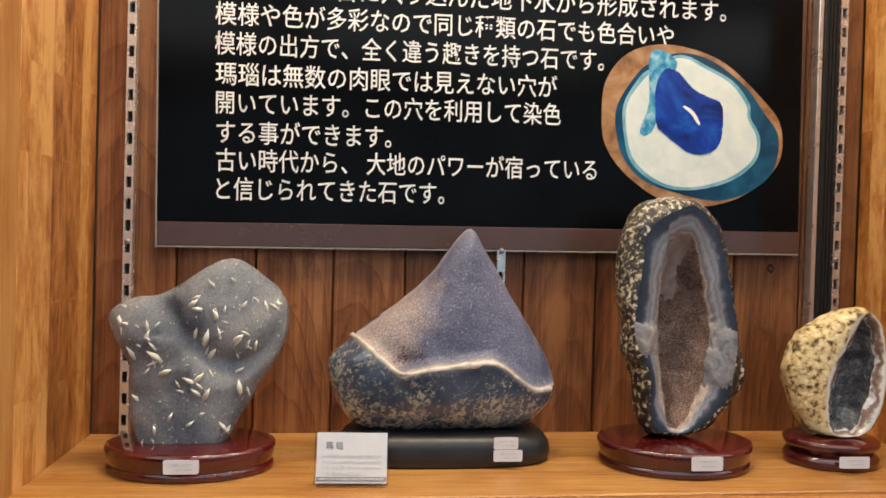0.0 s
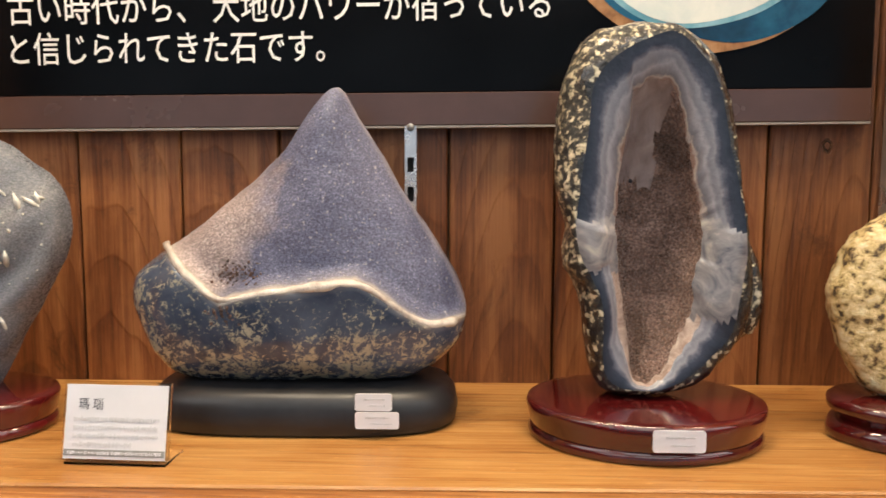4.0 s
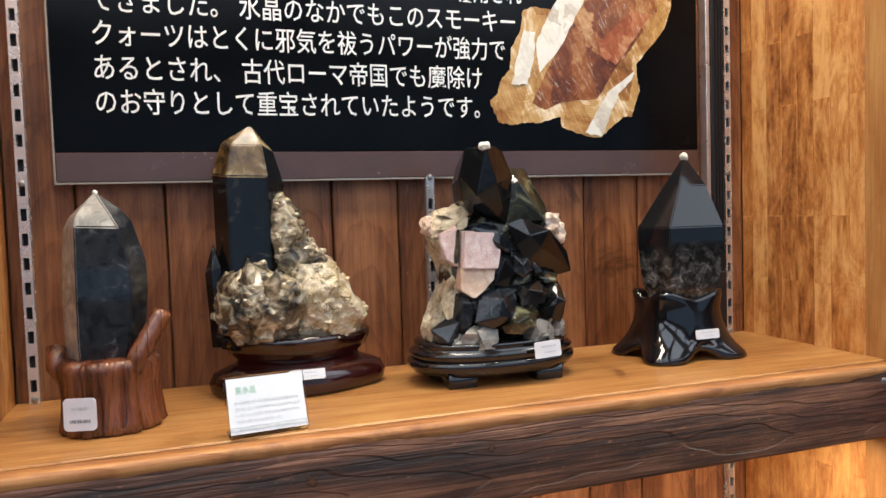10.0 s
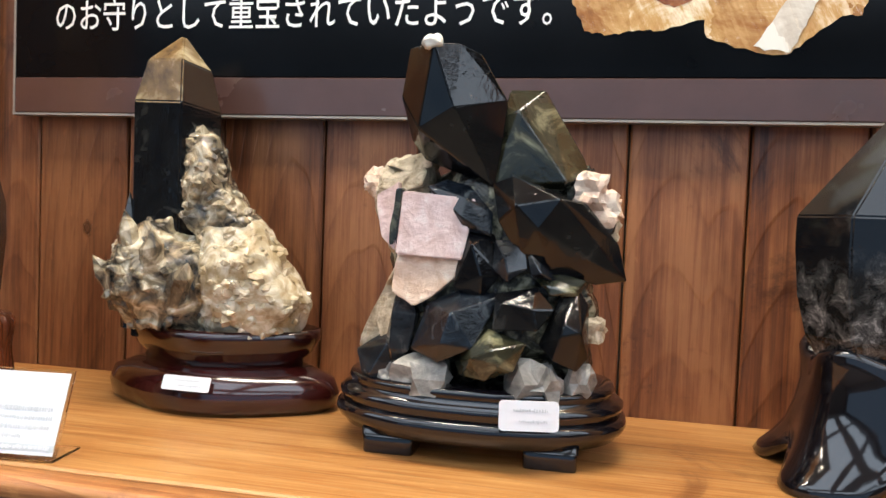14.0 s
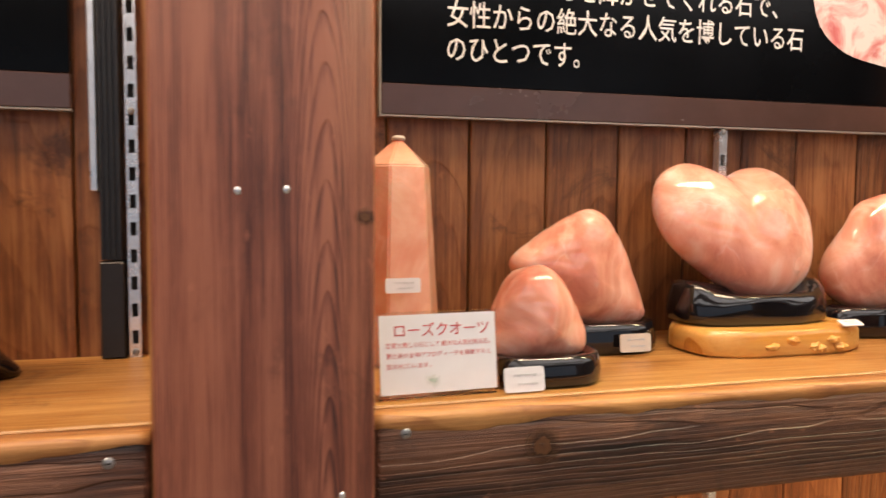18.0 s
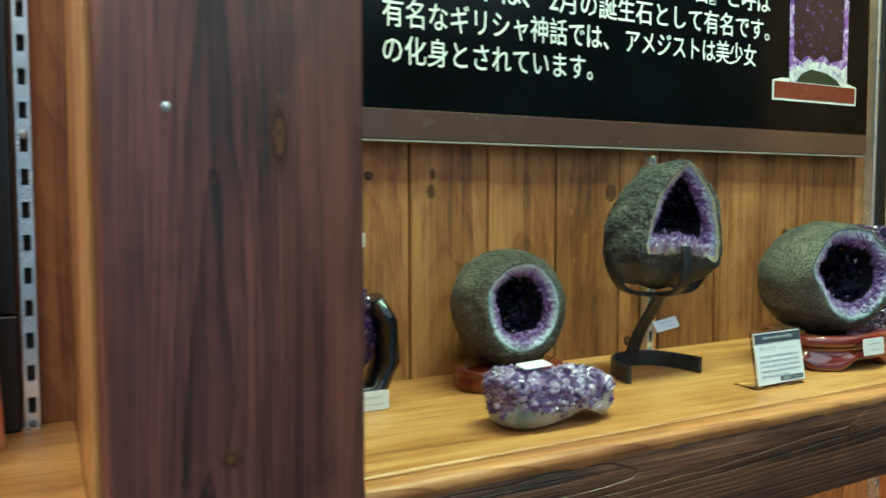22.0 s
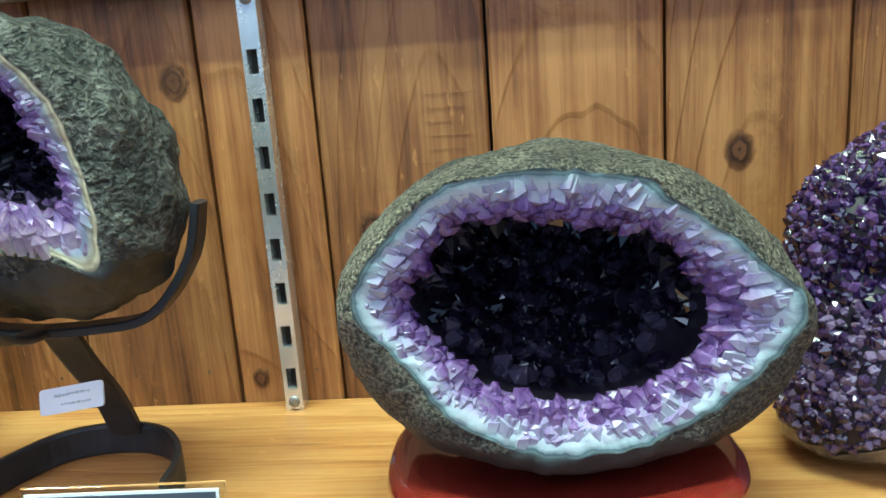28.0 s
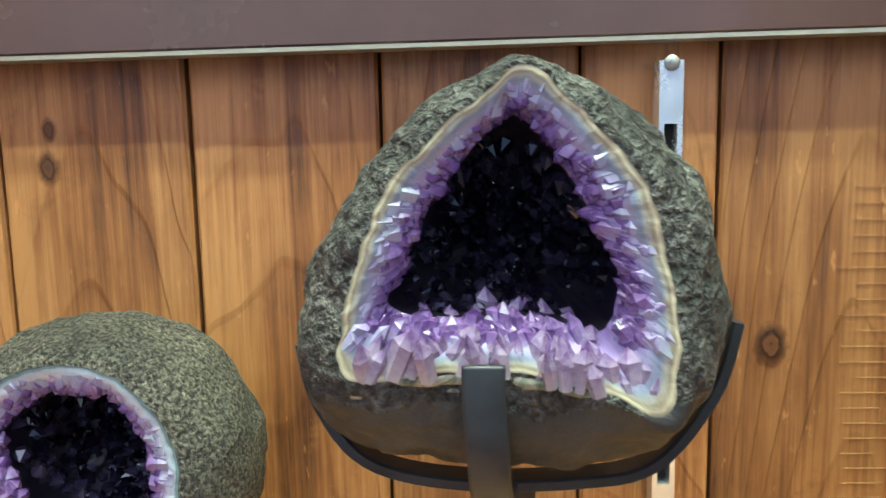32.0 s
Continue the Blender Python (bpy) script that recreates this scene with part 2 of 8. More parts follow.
def stone_mat(name, stops, scale=12.0, rough=0.3, relief=0.0, fine=90.0, coat=0.0, detail=6, dist=0.8, sss=0.0, spec=0.5, sparkle=0.0, radius=(0.02, 0.008, 0.006), speck=0.0, grain=500.0, deep=0.003, pits=0.0, cracks=0.0):
    m, nt, b = base_mat(name, stops[0][1], rough, coat=coat, spec=spec)
    v = coords(nt)
    n = noise_tex(nt, v, scale, detail, 0.6, dist)
    col = ramp(nt, n, stops)
    g = noise_tex(nt, v, grain, 3, 0.7)
    if speck:
        lo, hi = max(0.0, 1 - speck), 1 + speck * 1.4
        col = mix(nt, 1.0, col, ramp(nt, g, [(0.34, (lo,) * 3), (0.52, (1, 1, 1)), (0.68, (hi,) * 3)]), "MULTIPLY")
    if cracks:
        bent = node(nt, "ShaderNodeVectorMath", operation="ADD", i_0=v, i_1=node(nt, "ShaderNodeVectorMath", operation="SCALE", i_0=node(nt, "ShaderNodeTexNoise", i_Vector=v, i_Scale=25.0, i_Detail=3.0).outputs["Color"], i_Scale=0.05).outputs[0]).outputs[0]
        vor = node(nt, "ShaderNodeTexVoronoi", i_Vector=bent, i_Scale=16.0)
        tone = node(nt, "ShaderNodeSeparateColor", i_0=vor.outputs["Color"]).outputs[0]
        col = mix(nt, 1.0, col, ramp(nt, tone, [(0.0, (1 - cracks,) * 3), (1.0, (1 + cracks * 0.5,) * 3)]), "MULTIPLY")
        rift = node(nt, "ShaderNodeTexVoronoi", i_Vector=bent, i_Scale=16.0)
        rift.feature = "DISTANCE_TO_EDGE"
        keep = calc(nt, "MULTIPLY", ramp(nt, rift.outputs["Distance"], [(0.0, (1, 1, 1)), (0.035, (0, 0, 0))]), ramp(nt, noise_tex(nt, v, 18.0, 3), [(0.50, (0, 0, 0)), (0.60, (1, 1, 1))]))
        col = mix(nt, calc(nt, "MULTIPLY", keep, 0.22), col, (0.90, 0.72, 0.64))
    if pits:
        far = calc(nt, "SUBTRACT", 1.0, noise_tex(nt, v, pits, 3, 0.6, 0.3))
        grit = ramp(nt, far, [(0.38, (1.7, 1.7, 1.62)), (0.48, (1, 1, 1)), (0.60, (0.22, 0.22, 0.22))])
        col = mix(nt, 1.0, col, grit, "MULTIPLY")
    nt.links.new(col, b.inputs["Base Color"])
    if relief:
        h = calc(nt, "ADD", noise_tex(nt, v, fine, 5, 0.7), calc(nt, "MULTIPLY", n, 0.6))
        if speck:
            h = calc(nt, "ADD", h, calc(nt, "MULTIPLY", g, 0.5))
        if pits:
            h = calc(nt, "SUBTRACT", h, calc(nt, "MULTIPLY", far, 2.2))
        bump(nt, b, h, relief, deep)
    if sss:
        b.inputs["Subsurface Weight"].default_value = sss
        b.inputs["Subsurface Radius"].default_value = radius
        b.inputs["Subsurface Scale"].default_value = 1.0
    if sparkle:
        w = node(nt, "ShaderNodeTexVoronoi", i_Vector=v, i_Scale=900.0).outputs["Color"]
        k = node(nt, "ShaderNodeSeparateColor", i_0=w).outputs[0]
        nt.links.new(ramp(nt, k, [(0.0, (rough,) * 3), (1.0, (max(0.08, rough - sparkle),) * 3)]), b.inputs["Roughness"])
    return m


def crystal_mat(name, dark, mid, light, rough=0.12, trans=0.25, coat=0.4):
    """Small crystals, each of its own depth of colour."""
    m, nt, b = base_mat(name, mid, rough, coat=coat)
    r = node(nt, "ShaderNodeNewGeometry").outputs["Random Per Island"]
    n = noise_tex(nt, coords(nt), 30.0, 3)
    t = calc(nt, "ADD", calc(nt, "MULTIPLY", r, 0.7), calc(nt, "MULTIPLY", n, 0.3))
    nt.links.new(ramp(nt, t, [(0.15, dark), (0.5, mid), (0.85, light)]), b.inputs["Base Color"])
    b.inputs["Transmission Weight"].default_value, b.inputs["IOR"].default_value = trans, 1.54
    return m


def tooth_mat(name, base, mid, tip, rough=0.12, trans=0.2):
    """Rim crystals, pale at the root and deep at the point."""
    m, nt, b = base_mat(name, mid, rough, spec=0.35)
    r = node(nt, "ShaderNodeNewGeometry").outputs["Random Per Island"]
    up = node(nt, "ShaderNodeSeparateXYZ", i_0=node(nt, "ShaderNodeTexCoord").outputs["UV"]).outputs[1]
    n = noise_tex(nt, coords(nt), 210.0, 5, 0.7, 0.6)
    t = calc(nt, "ADD", calc(nt, "ADD", calc(nt, "MULTIPLY", up, 0.75), calc(nt, "MULTIPLY", r, 0.3)), calc(nt, "MULTIPLY", calc(nt, "SUBTRACT", n, 0.5), 1.1))
    bump(nt, b, n, 0.35, 0.001)
    nt.links.new(ramp(nt, t, [(0.05, base), (0.50, mid), (0.95, tip)]), b.inputs["Base Color"])
    b.inputs["Transmission Weight"].default_value, b.inputs["IOR"].default_value = trans, 1.54
    return m


def plain(name, colour, rough=0.5, metal=0.0, coat=0.0, grain=0.06, scale=60.0, spec=0.5):
    m, nt, b = base_mat(name, colour, rough, metal, coat=coat, spec=spec)
    n = noise_tex(nt, coords(nt), scale, 4, 0.6)
    lo, hi = tuple(c * (1 - grain * 2) for c in colour), tuple(min(1, c * (1 + grain * 2)) for c in colour)
    nt.links.new(ramp(nt, n, [(0.3, lo), (0.7, hi)]), b.inputs["Base Color"])
    nt.links.new(ramp(nt, noise_tex(nt, coords(nt), scale * 0.4, 5, 0.7), [(0.3, (rough * 0.8,) * 3), (0.75, (min(1, rough * 1.25),) * 3)]), b.inputs["Roughness"])
    return m


PLANK = wood_mat("aged_plank", (0.042, 0.011, 0.003), (0.155, 0.052, 0.016), (0.30, 0.125, 0.045), "z", 150.0, 0.42, 7.0, 0.35, 0.45, ring_mix=0.08, line=0.75, streak=0.75)
PLANK_PALE = wood_mat("worn_plank", (0.056, 0.018, 0.005), (0.225, 0.088, 0.023), (0.385, 0.182, 0.056), "z", 150.0, 0.46, 7.0, 0.6, 0.5, spread=0.2, ring_mix=0.06, line=0.5, streak=0.8)
POST = wood_mat("stained_post", (0.026, 0.0065, 0.006), (0.160, 0.045, 0.029), (0.33, 0.115, 0.068), "z", 250.0, 0.44, 5.0, 0.5, 0.5, spread=0.1, ring_mix=0.26, slope=0.10, streak=1.1, swirl=0.03, heart=0.024, narrow=2.2)
POST_ARCHED = wood_mat("arched_grain_post", (0.026, 0.006, 0.006), (0.146, 0.036, 0.026), (0.31, 0.096, 0.064), "z", 210.0, 0.44, 5.0, 0.6, 0.5, spread=0.05, ring_mix=0.40, slope=0.070, streak=0.9, swirl=0.03, heart=-0.028, narrow=1.25)
POST_DARK = wood_mat("dark_stained_post", (0.016, 0.006, 0.006), (0.070, 0.022, 0.020), (0.150, 0.049, 0.039), "z", 260.0, 0.42, 5.0, 0.45, 0.5, spread=0.1, ring_mix=0.22, slope=0.04, streak=1.2, swirl=0.03, heart=0.004, narrow=2.0)
FASCIA = wood_mat("weathered_fascia", (0.010, 0.004, 0.003), (0.066, 0.023, 0.011), (0.19, 0.080, 0.040), "x", 330.0, 0.5, 9.0, 0.9, 1.0, ring_mix=0.05, slope=0.01, streak=1.3, swirl=0.012)
SHELF = wood_mat("pine_shelf", (0.14, 0.048, 0.010), (0.355, 0.152, 0.035), (0.50, 0.265, 0.082), "x", 60.0, 0.42, 4.0, 0.5, 0.25, coat=0.15, spread=0.05, ring_mix=0.08, line=0.75, streak=0.42)
BLOCK = block_wood("jointed_board", (0.15, 0.042, 0.008), (0.44, 0.175, 0.040), (0.68, 0.37, 0.125))
EDGE = wood_mat("board_edge", (0.24, 0.085, 0.02), (0.44, 0.19, 0.050), (0.58, 0.31, 0.10), "z", 90.0, 0.45, 3.0, 0.2, 0.2, ring_mix=0.04, streak=0.4)
KNOT, _nt, _b = base_mat("dark_knot", rough=0.5)
_g = node(_nt, "ShaderNodeTexCoord").outputs["Generated"]
_c = node(_nt, "ShaderNodeSeparateXYZ", i_0=_g).outputs
_r = calc(_nt, "SQRT", calc(_nt, "ADD", calc(_nt, "POWER", calc(_nt, "SUBTRACT", _c[0], 0.5), 2.0), calc(_nt, "POWER", calc(_nt, "SUBTRACT", _c[2], 0.5), 2.0)))
_r = calc(_nt, "ADD", calc(_nt, "MULTIPLY", _r, 2.0), calc(_nt, "MULTIPLY", calc(_nt, "SUBTRACT", noise_tex(_nt, coords(_nt), 230.0, 4, 0.65), 0.5), 0.6))
_nt.links.new(ramp(_nt, _r, [(0.0, (0.022, 0.008, 0.003)), (0.10, (0.10, 0.038, 0.012)), (0.34, (0.13, 0.050, 0.016)), (0.46, (0.030, 0.010, 0.003)), (0.54, (0.045, 0.016, 0.005)), (0.62, (0.11, 0.043, 0.014)), (0.9, (0.13, 0.05, 0.017))]), _b.inputs["Base Color"])
_nt.links.new(ramp(_nt, _r, [(0.40, (0.82, 0.82, 0.82)), (0.95, (0, 0, 0))]), _b.inputs["Alpha"])
SAW_MARK = plain("saw_mark", (0.50, 0.27, 0.10), 0.6, grain=0.2, scale=200.0)
SAW_MARK.node_tree.nodes["Principled BSDF"].inputs["Alpha"].default_value = 0.30
STEEL = plain("zinc_steel", (0.76, 0.76, 0.77), 0.26, 0.8)
NAIL = plain("dull_nail", (0.16, 0.10, 0.06), 0.4, 0.6)
DULL_ZINC = plain("dull_zinc", (0.30, 0.30, 0.30), 0.5, 0.8, grain=0.2, scale=300.0)
BLACK_RAIL = plain("black_aluminium", (0.02, 0.02, 0.022), 0.4, 0.3)
SILVER = plain("silver_trim", (0.75, 0.75, 0.76), 0.3, 0.9)
# near-black colour that stands for the shade inside slots
SLOT_SHADE = plain("slot_shade", (0.012, 0.009, 0.007), 0.8)
SIGN_BLACK = plain("sign_black", (0.0030, 0.0035, 0.0045), 0.14, grain=0.2, scale=8.0, spec=0.10)
SIGN_BROWN = plain("sign_brown", (0.076, 0.040, 0.033), 0.25, coat=0.35, spec=0.6, grain=0.05, scale=20.0)
SIGN_CORE = plain("sign_core", (0.26, 0.24, 0.21), 0.6)
WHITE_INK = plain("white_ink", (0.86, 0.86, 0.84), 0.35, grain=0.01)
LACQUER = plain("red_brown_lacquer", (0.066, 0.005, 0.005), 0.12, coat=0.8, grain=0.25, scale=18.0)
LACQUER_DARK = plain("dark_brown_lacquer", (0.022, 0.0035, 0.003), 0.14, coat=0.6, grain=0.25, scale=18.0)
LACQUER_LIGHT = plain("red_lacquer", (0.125, 0.013, 0.008), 0.14, coat=0.8, grain=0.22, scale=22.0)
EBONY = plain("black_lacquer", (0.005, 0.004, 0.005), 0.10, coat=0.35, grain=0.3, scale=25.0)
MATT_BLACK = plain("satin_black", (0.012, 0.012, 0.014), 0.38, grain=0.2)
IRON = plain("painted_iron", (0.022, 0.023, 0.026), 0.42, 0.2, grain=0.2)
PAPER = plain("card_paper", (0.68, 0.68, 0.71), 0.6, grain=0.02, scale=30.0)
PAPER_WARM = plain("tag_paper", (0.58, 0.51, 0.44), 0.6, grain=0.03)
INK = plain("printed_ink", (0.10, 0.11, 0.13), 0.6)
INK_PALE = plain("faded_ink", (0.46, 0.48, 0.50), 0.6)
INK_FAINT = plain("thin_grey_ink", (0.56, 0.57, 0.59), 0.6)
INK_BLUE = plain("blue_grey_ink", (0.40, 0.45, 0.55), 0.6)
INK_RED = plain("red_ink", (0.55, 0.05, 0.06), 0.6)
INK_GREEN = plain("green_ink", (0.22, 0.42, 0.30), 0.7)
NAVY = plain("navy_print", (0.05, 0.06, 0.085), 0.4)
CEILING = plain("ceiling_paint", (0.78, 0.80, 0.82), 0.8, grain=0.03, scale=4.0)
PLASTER = plain("room_plaster", (0.17, 0.15, 0.13), 0.8, grain=0.04, scale=6.0)
FLOORM = plain("room_floor", (0.20, 0.15, 0.11), 0.4, grain=0.15, scale=5.0)
ACRYLIC, _nt, _b = base_mat("clear_acrylic", (0.93, 0.95, 0.95), 0.04)
_b.inputs["Transmission Weight"].default_value, _b.inputs["IOR"].default_value = 1.0, 1.3


# ---- building helpers ----
def part(name, bm, material, parent=None, label="", smooth=True):
    me = bpy.data.meshes.new(name)
    bm.normal_update()
    bm.to_mesh(me)
    bm.free()
    return part_of(name, me, material, parent, label, smooth)


def part_of(name, me, material, parent=None, label="", smooth=True):
    if material is not None and not me.materials:
        me.materials.append(material)
    if smooth:
        me.shade_smooth()
    ob = new(name, me)
    if parent is not None:
        ob.parent = parent
    if label:
        ob["label"] = label
    return ob


def from_lists(name, verts, faces, material, parent=None, label="", smooth=True):
    me = bpy.data.meshes.new(name)
    me.from_pydata(verts, [], faces)
    me.update()
    return part_of(name, me, material, parent, label, smooth)


def thing(name, x, y, z, label, category, rz=0.0, group="", kind=""):
    ob = new(name)
    ob.empty_display_size = 0.02
    ob.matrix_world = pose(x, y, z, 0, 0, rz)
    return tagged(ob, label, category, group, kind)


def box(x0, x1, y0, y1, z0, z1, bevel=0.0, segs=1):
    bm = bmesh.new()
    bmesh.ops.create_cube(bm, size=1.0, matrix=Matrix.LocRotScale(((x0 + x1) / 2, (y0 + y1) / 2, (z0 + z1) / 2), None, (x1 - x0, y1 - y0, z1 - z0)))
    if bevel:
        bmesh.ops.bevel(bm, geom=bm.edges[:], offset=bevel, segments=segs, profile=0.5, affect="EDGES", clamp_overlap=True)
    return bm


def structure(name, bm, material, label, smooth=False):
    """A piece of the setting, its origin in its middle so that its grain runs through its own heart."""
    c = Vector((0, 0, 0))
    for v in bm.verts:
        c += v.co
    c /= len(bm.verts)
    bmesh.ops.translate(bm, vec=-c, verts=bm.verts)
    ob = tagged(part(name, bm, material, None, "", smooth), label, name.split("_")[0], kind="structure")
    ob.location = c
    return ob


def curve_loop(points, n):
    """n points evenly spaced on a closed smooth curve through the given corners."""
    pts = [Vector(p) for p in points]
    k = len(pts)
    dense = []
    for i in range(k):
        a, b, c, d = pts[i - 1], pts[i], pts[(i + 1) % k], pts[(i + 2) % k]
        for j in range(12):
            t = j / 12
            dense.append(0.5 * (2 * b + (c - a) * t + (2 * a - 5 * b + 4 * c - d) * t * t + (3 * b - a - 3 * c + d) * t ** 3))
    run = [0.0]
    for i in range(len(dense)):
        run.append(run[-1] + (dense[(i + 1) % len(dense)] - dense[i]).length)
    out, j = [], 0
    for i in range(n):
        s = run[-1] * i / n
        while run[j + 1] < s:
            j += 1
        f = (s - run[j]) / max(1e-9, run[j + 1] - run[j])
        out.append(dense[j].lerp(dense[(j + 1) % len(dense)], f))
    return out


def centre_of(loop):
    c = Vector((0, 0))
    for p in loop:
        c += p
    return c / len(loop)


def stone_shape(outline, front, back, n=72, rings=14, power=2.2, bumpy=0.0, freq=20.0, centre=None, seed=0.0, warp=None):
    """A stone swollen from its outline in x and z; front and back are its depths along y."""
    loop = curve_loop(outline, n)
    c = Vector(centre) if centre else centre_of(loop)
    verts, faces = [], []
    levels = [(math.sin(math.pi / 2 * k / rings), -1) for k in range(rings)] + [(1.0, 0)] + [(math.sin(math.pi / 2 * k / rings), 1) for k in range(rings - 1, -1, -1)]
    for s, side in levels:
        d = (1 - s ** power) ** (1 / power) if s < 1 else 0.0
        for p in loop:
            q = c + (p - c) * max(s, 1e-4)
            v = Vector((q.x, (-front * d if side < 0 else back * d), q.y))
            if warp:
                v = warp(v, s, side)
            if bumpy:
                w = v * freq + Vector((seed, seed * 2, seed * 3))
                g = noise.noise(w) * bumpy + noise.noise(w * 2.7) * bumpy * 0.4
                out = Vector((v.x - c.x, v.y, v.z - c.y))
                v = v + out.normalized() * g if out.length > 1e-6 else v
            verts.append(v)
    turn = sum(loop[i - 1].x * loop[i].y - loop[i].x * loop[i - 1].y for i in range(n))
    for r in range(len(levels) - 1):
        for i in range(n):
            a, b2 = r * n + i, r * n + (i + 1) % n
            faces.append((a, a + n, b2 + n, b2))
    faces.append(tuple(range(n)))
    last = (len(levels) - 1) * n
    faces.append(tuple(reversed(range(last, last + n))))
    if turn < 0:
        faces = [tuple(reversed(f)) for f in faces]
    return verts, faces


def lathe(profile, sx, sy, n=56, lobes=0, lobe=0.0, power=2.0):
    """A turned or carved oval body. Profile of (scale, height); an outline of a superellipse with lobes."""
    verts, faces = [], []
    for s, h in profile:
        for i in range(n):
            a = 2 * math.pi * i / n
            k = 1 + lobe * math.cos(lobes * a)
            cx, cy = math.cos(a), math.sin(a)
            cx = math.copysign(abs(cx) ** (2 / power), cx)
            cy = math.copysign(abs(cy) ** (2 / power), cy)
            verts.append((sx * s * k * cx, sy * s * k * cy, h))
    for r in range(len(profile) - 1):
        for i in range(n):
            a, b2 = r * n + i, r * n + (i + 1) % n
            faces.append((a, b2, b2 + n, a + n))
    faces.append(tuple(reversed(range(n))))
    faces.append(tuple(range((len(profile) - 1) * n, len(profile) * n)))
    return verts, faces


def add_crystal(verts, faces, base, axis, radius, length, tip=0.35, sides=6, twist=0.0, flat=1.0, lean=0.0):
    """One pointed crystal: a prism with a pyramid on it."""
    z = Vector(axis).normalized()
    x = Vector((1, 0, 0)) - z * z.x
    x = x.normalized() if x.length > 0.1 else Vector((0, 1, 0))
    y = z.cross(x)
    k = len(verts)
    shaft = length * (1 - tip)
    for h, f in ((0, 0.92), (shaft, 1.0)):
        for i in range(sides):
            a = twist + 2 * math.pi * i / sides
            verts.append(Vector(base) + z * (h + (lean * radius * math.cos(a) if h else 0)) + x * (radius * f * math.cos(a)) + y * (radius * f * flat * math.sin(a)))
    verts.append(Vector(base) + z * length + x * lean * radius * 0.3)
    for i in range(sides):
        j = (i + 1) % sides
        faces.append((k + i, k + j, k + sides + j, k + sides + i))
        faces.append((k + sides + i, k + sides + j, k + 2 * sides))
    faces.append(tuple(k + i for i in reversed(range(sides))))


def sweep(path, radius, n=8, flat=1.0, closed=False):
    """A rod along a line of points; flat widens it into a strap."""
    verts, faces = [], []
    pts = [Vector(p) for p in path]
    up = Vector((0, 0.02, 1)).normalized()
    for i, p in enumerate(pts):
        t = (pts[min(i + 1, len(pts) - 1)] - pts[max(i - 1, 0)]).normalized()
        side = t.cross(Vector((0, 1, 0)))
        side = side.normalized() if side.length > 1e-4 else Vector((1, 0, 0))
        other = t.cross(side)
        for j in range(n):
            a = 2 * math.pi * j / n
            verts.append(p + side * radius * math.cos(a) + other * radius * flat * math.sin(a))
    for i in range(len(pts) - 1):
        for j in range(n):
            a, b2 = i * n + j, i * n + (j + 1) % n
            faces.append((a, b2, b2 + n, a + n))
    faces.append(tuple(reversed(range(n))))
    faces.append(tuple(range((len(pts) - 1) * n, len(pts) * n)))
    return verts, faces


def letters(body, x, y, z, size, width=0.0, bold=0.0):
    """Vertices and faces of a line of writing that faces -y, its lower left at (x, z)."""
    cu = bpy.data.curves.new("line", "FONT")
    cu.body, cu.size, cu.resolution_u, cu.offset = body, size, 2, size * bold
    ob = new("line", cu)
    me = bpy.data.meshes.new_from_object(ob.evaluated_get(bpy.context.evaluated_depsgraph_get()))
    bpy.data.objects.remove(ob)
    if len(me.vertices) == 0:
        return me
    co = np.empty(len(me.vertices) * 3)
    me.vertices.foreach_get("co", co)
    co = co.reshape(-1, 3)
    w = co[:, 0].max() - co[:, 0].min()
    k = width / w if width else 1.0
    out = np.empty_like(co)
    out[:, 0], out[:, 1], out[:, 2] = x + (co[:, 0] - co[:, 0].min()) * k, y, z + co[:, 1]
    me.vertices.foreach_set("co", out.ravel())
    me.materials.clear()
    me.update()
    return me


def phrases(me, gap):
    """Splits a line of writing into meshes of its own wherever it leaves a wide space."""
    xs = np.array([v.co.x for v in me.vertices])
    order = np.sort(xs)
    cuts = [(a + b2) / 2 for a, b2 in zip(order, order[1:]) if b2 - a > gap]
    if not cuts:
        return [me]
    runs = []
    for lo, hi in zip([-9.0] + cuts, cuts + [9.0]):
        keep = [p for p in me.polygons if lo < p.center.x < hi]
        ids = sorted({i for p in keep for i in p.vertices})
        at = {i: k for k, i in enumerate(ids)}
        run = bpy.data.meshes.new("phrase")
        run.from_pydata([me.vertices[i].co[:] for i in ids], [], [[at[i] for i in p.vertices] for p in keep])
        run.update()
        runs.append(run)
    return runs


# ---- signs with writing ----
def sign(x0, x1, z0, band, lines, em, label, tilt=0.0):
    """A printed board on the back wall. Lines of (text, left, right, middle height), given along the board."""
    s = thing("wall_sign", x0, 0.998, z0, label, "sign")
    s.matrix_world = pose(x0, 0.998, z0, 0, -tilt, 0)
    w = x1 - x0
    part("panel", box(0, w, 0, 0.013, band + 0.0002, 0.60, 0.0008), SIGN_BLACK, s, "glossy black printed face", False)
    part("border_band", box(0, w, -0.0002, 0.013, 0, band, 0.0008), SIGN_BROWN, s, "brown lower border band", False)
    part("edge_trim", box(-0.0022, -0.0002, 0.0002, 0.0128, -0.001, 0.60), SIGN_CORE, s, "pale cut edge", False)
    part("edge_trim", box(-0.002, w, 0.0002, 0.0128, -0.0022, -0.0002), SIGN_CORE, s, "pale cut edge", False)
    for text, left, right, mid in lines:
        me = letters(text, left - x0, -0.0008, mid - z0 - em * 0.37, em, right - left, 0.006)
        for run in phrases(me, em * 0.42):
            part_of("text_line", run, WHITE_INK, s, "white printed characters", False)
    return s


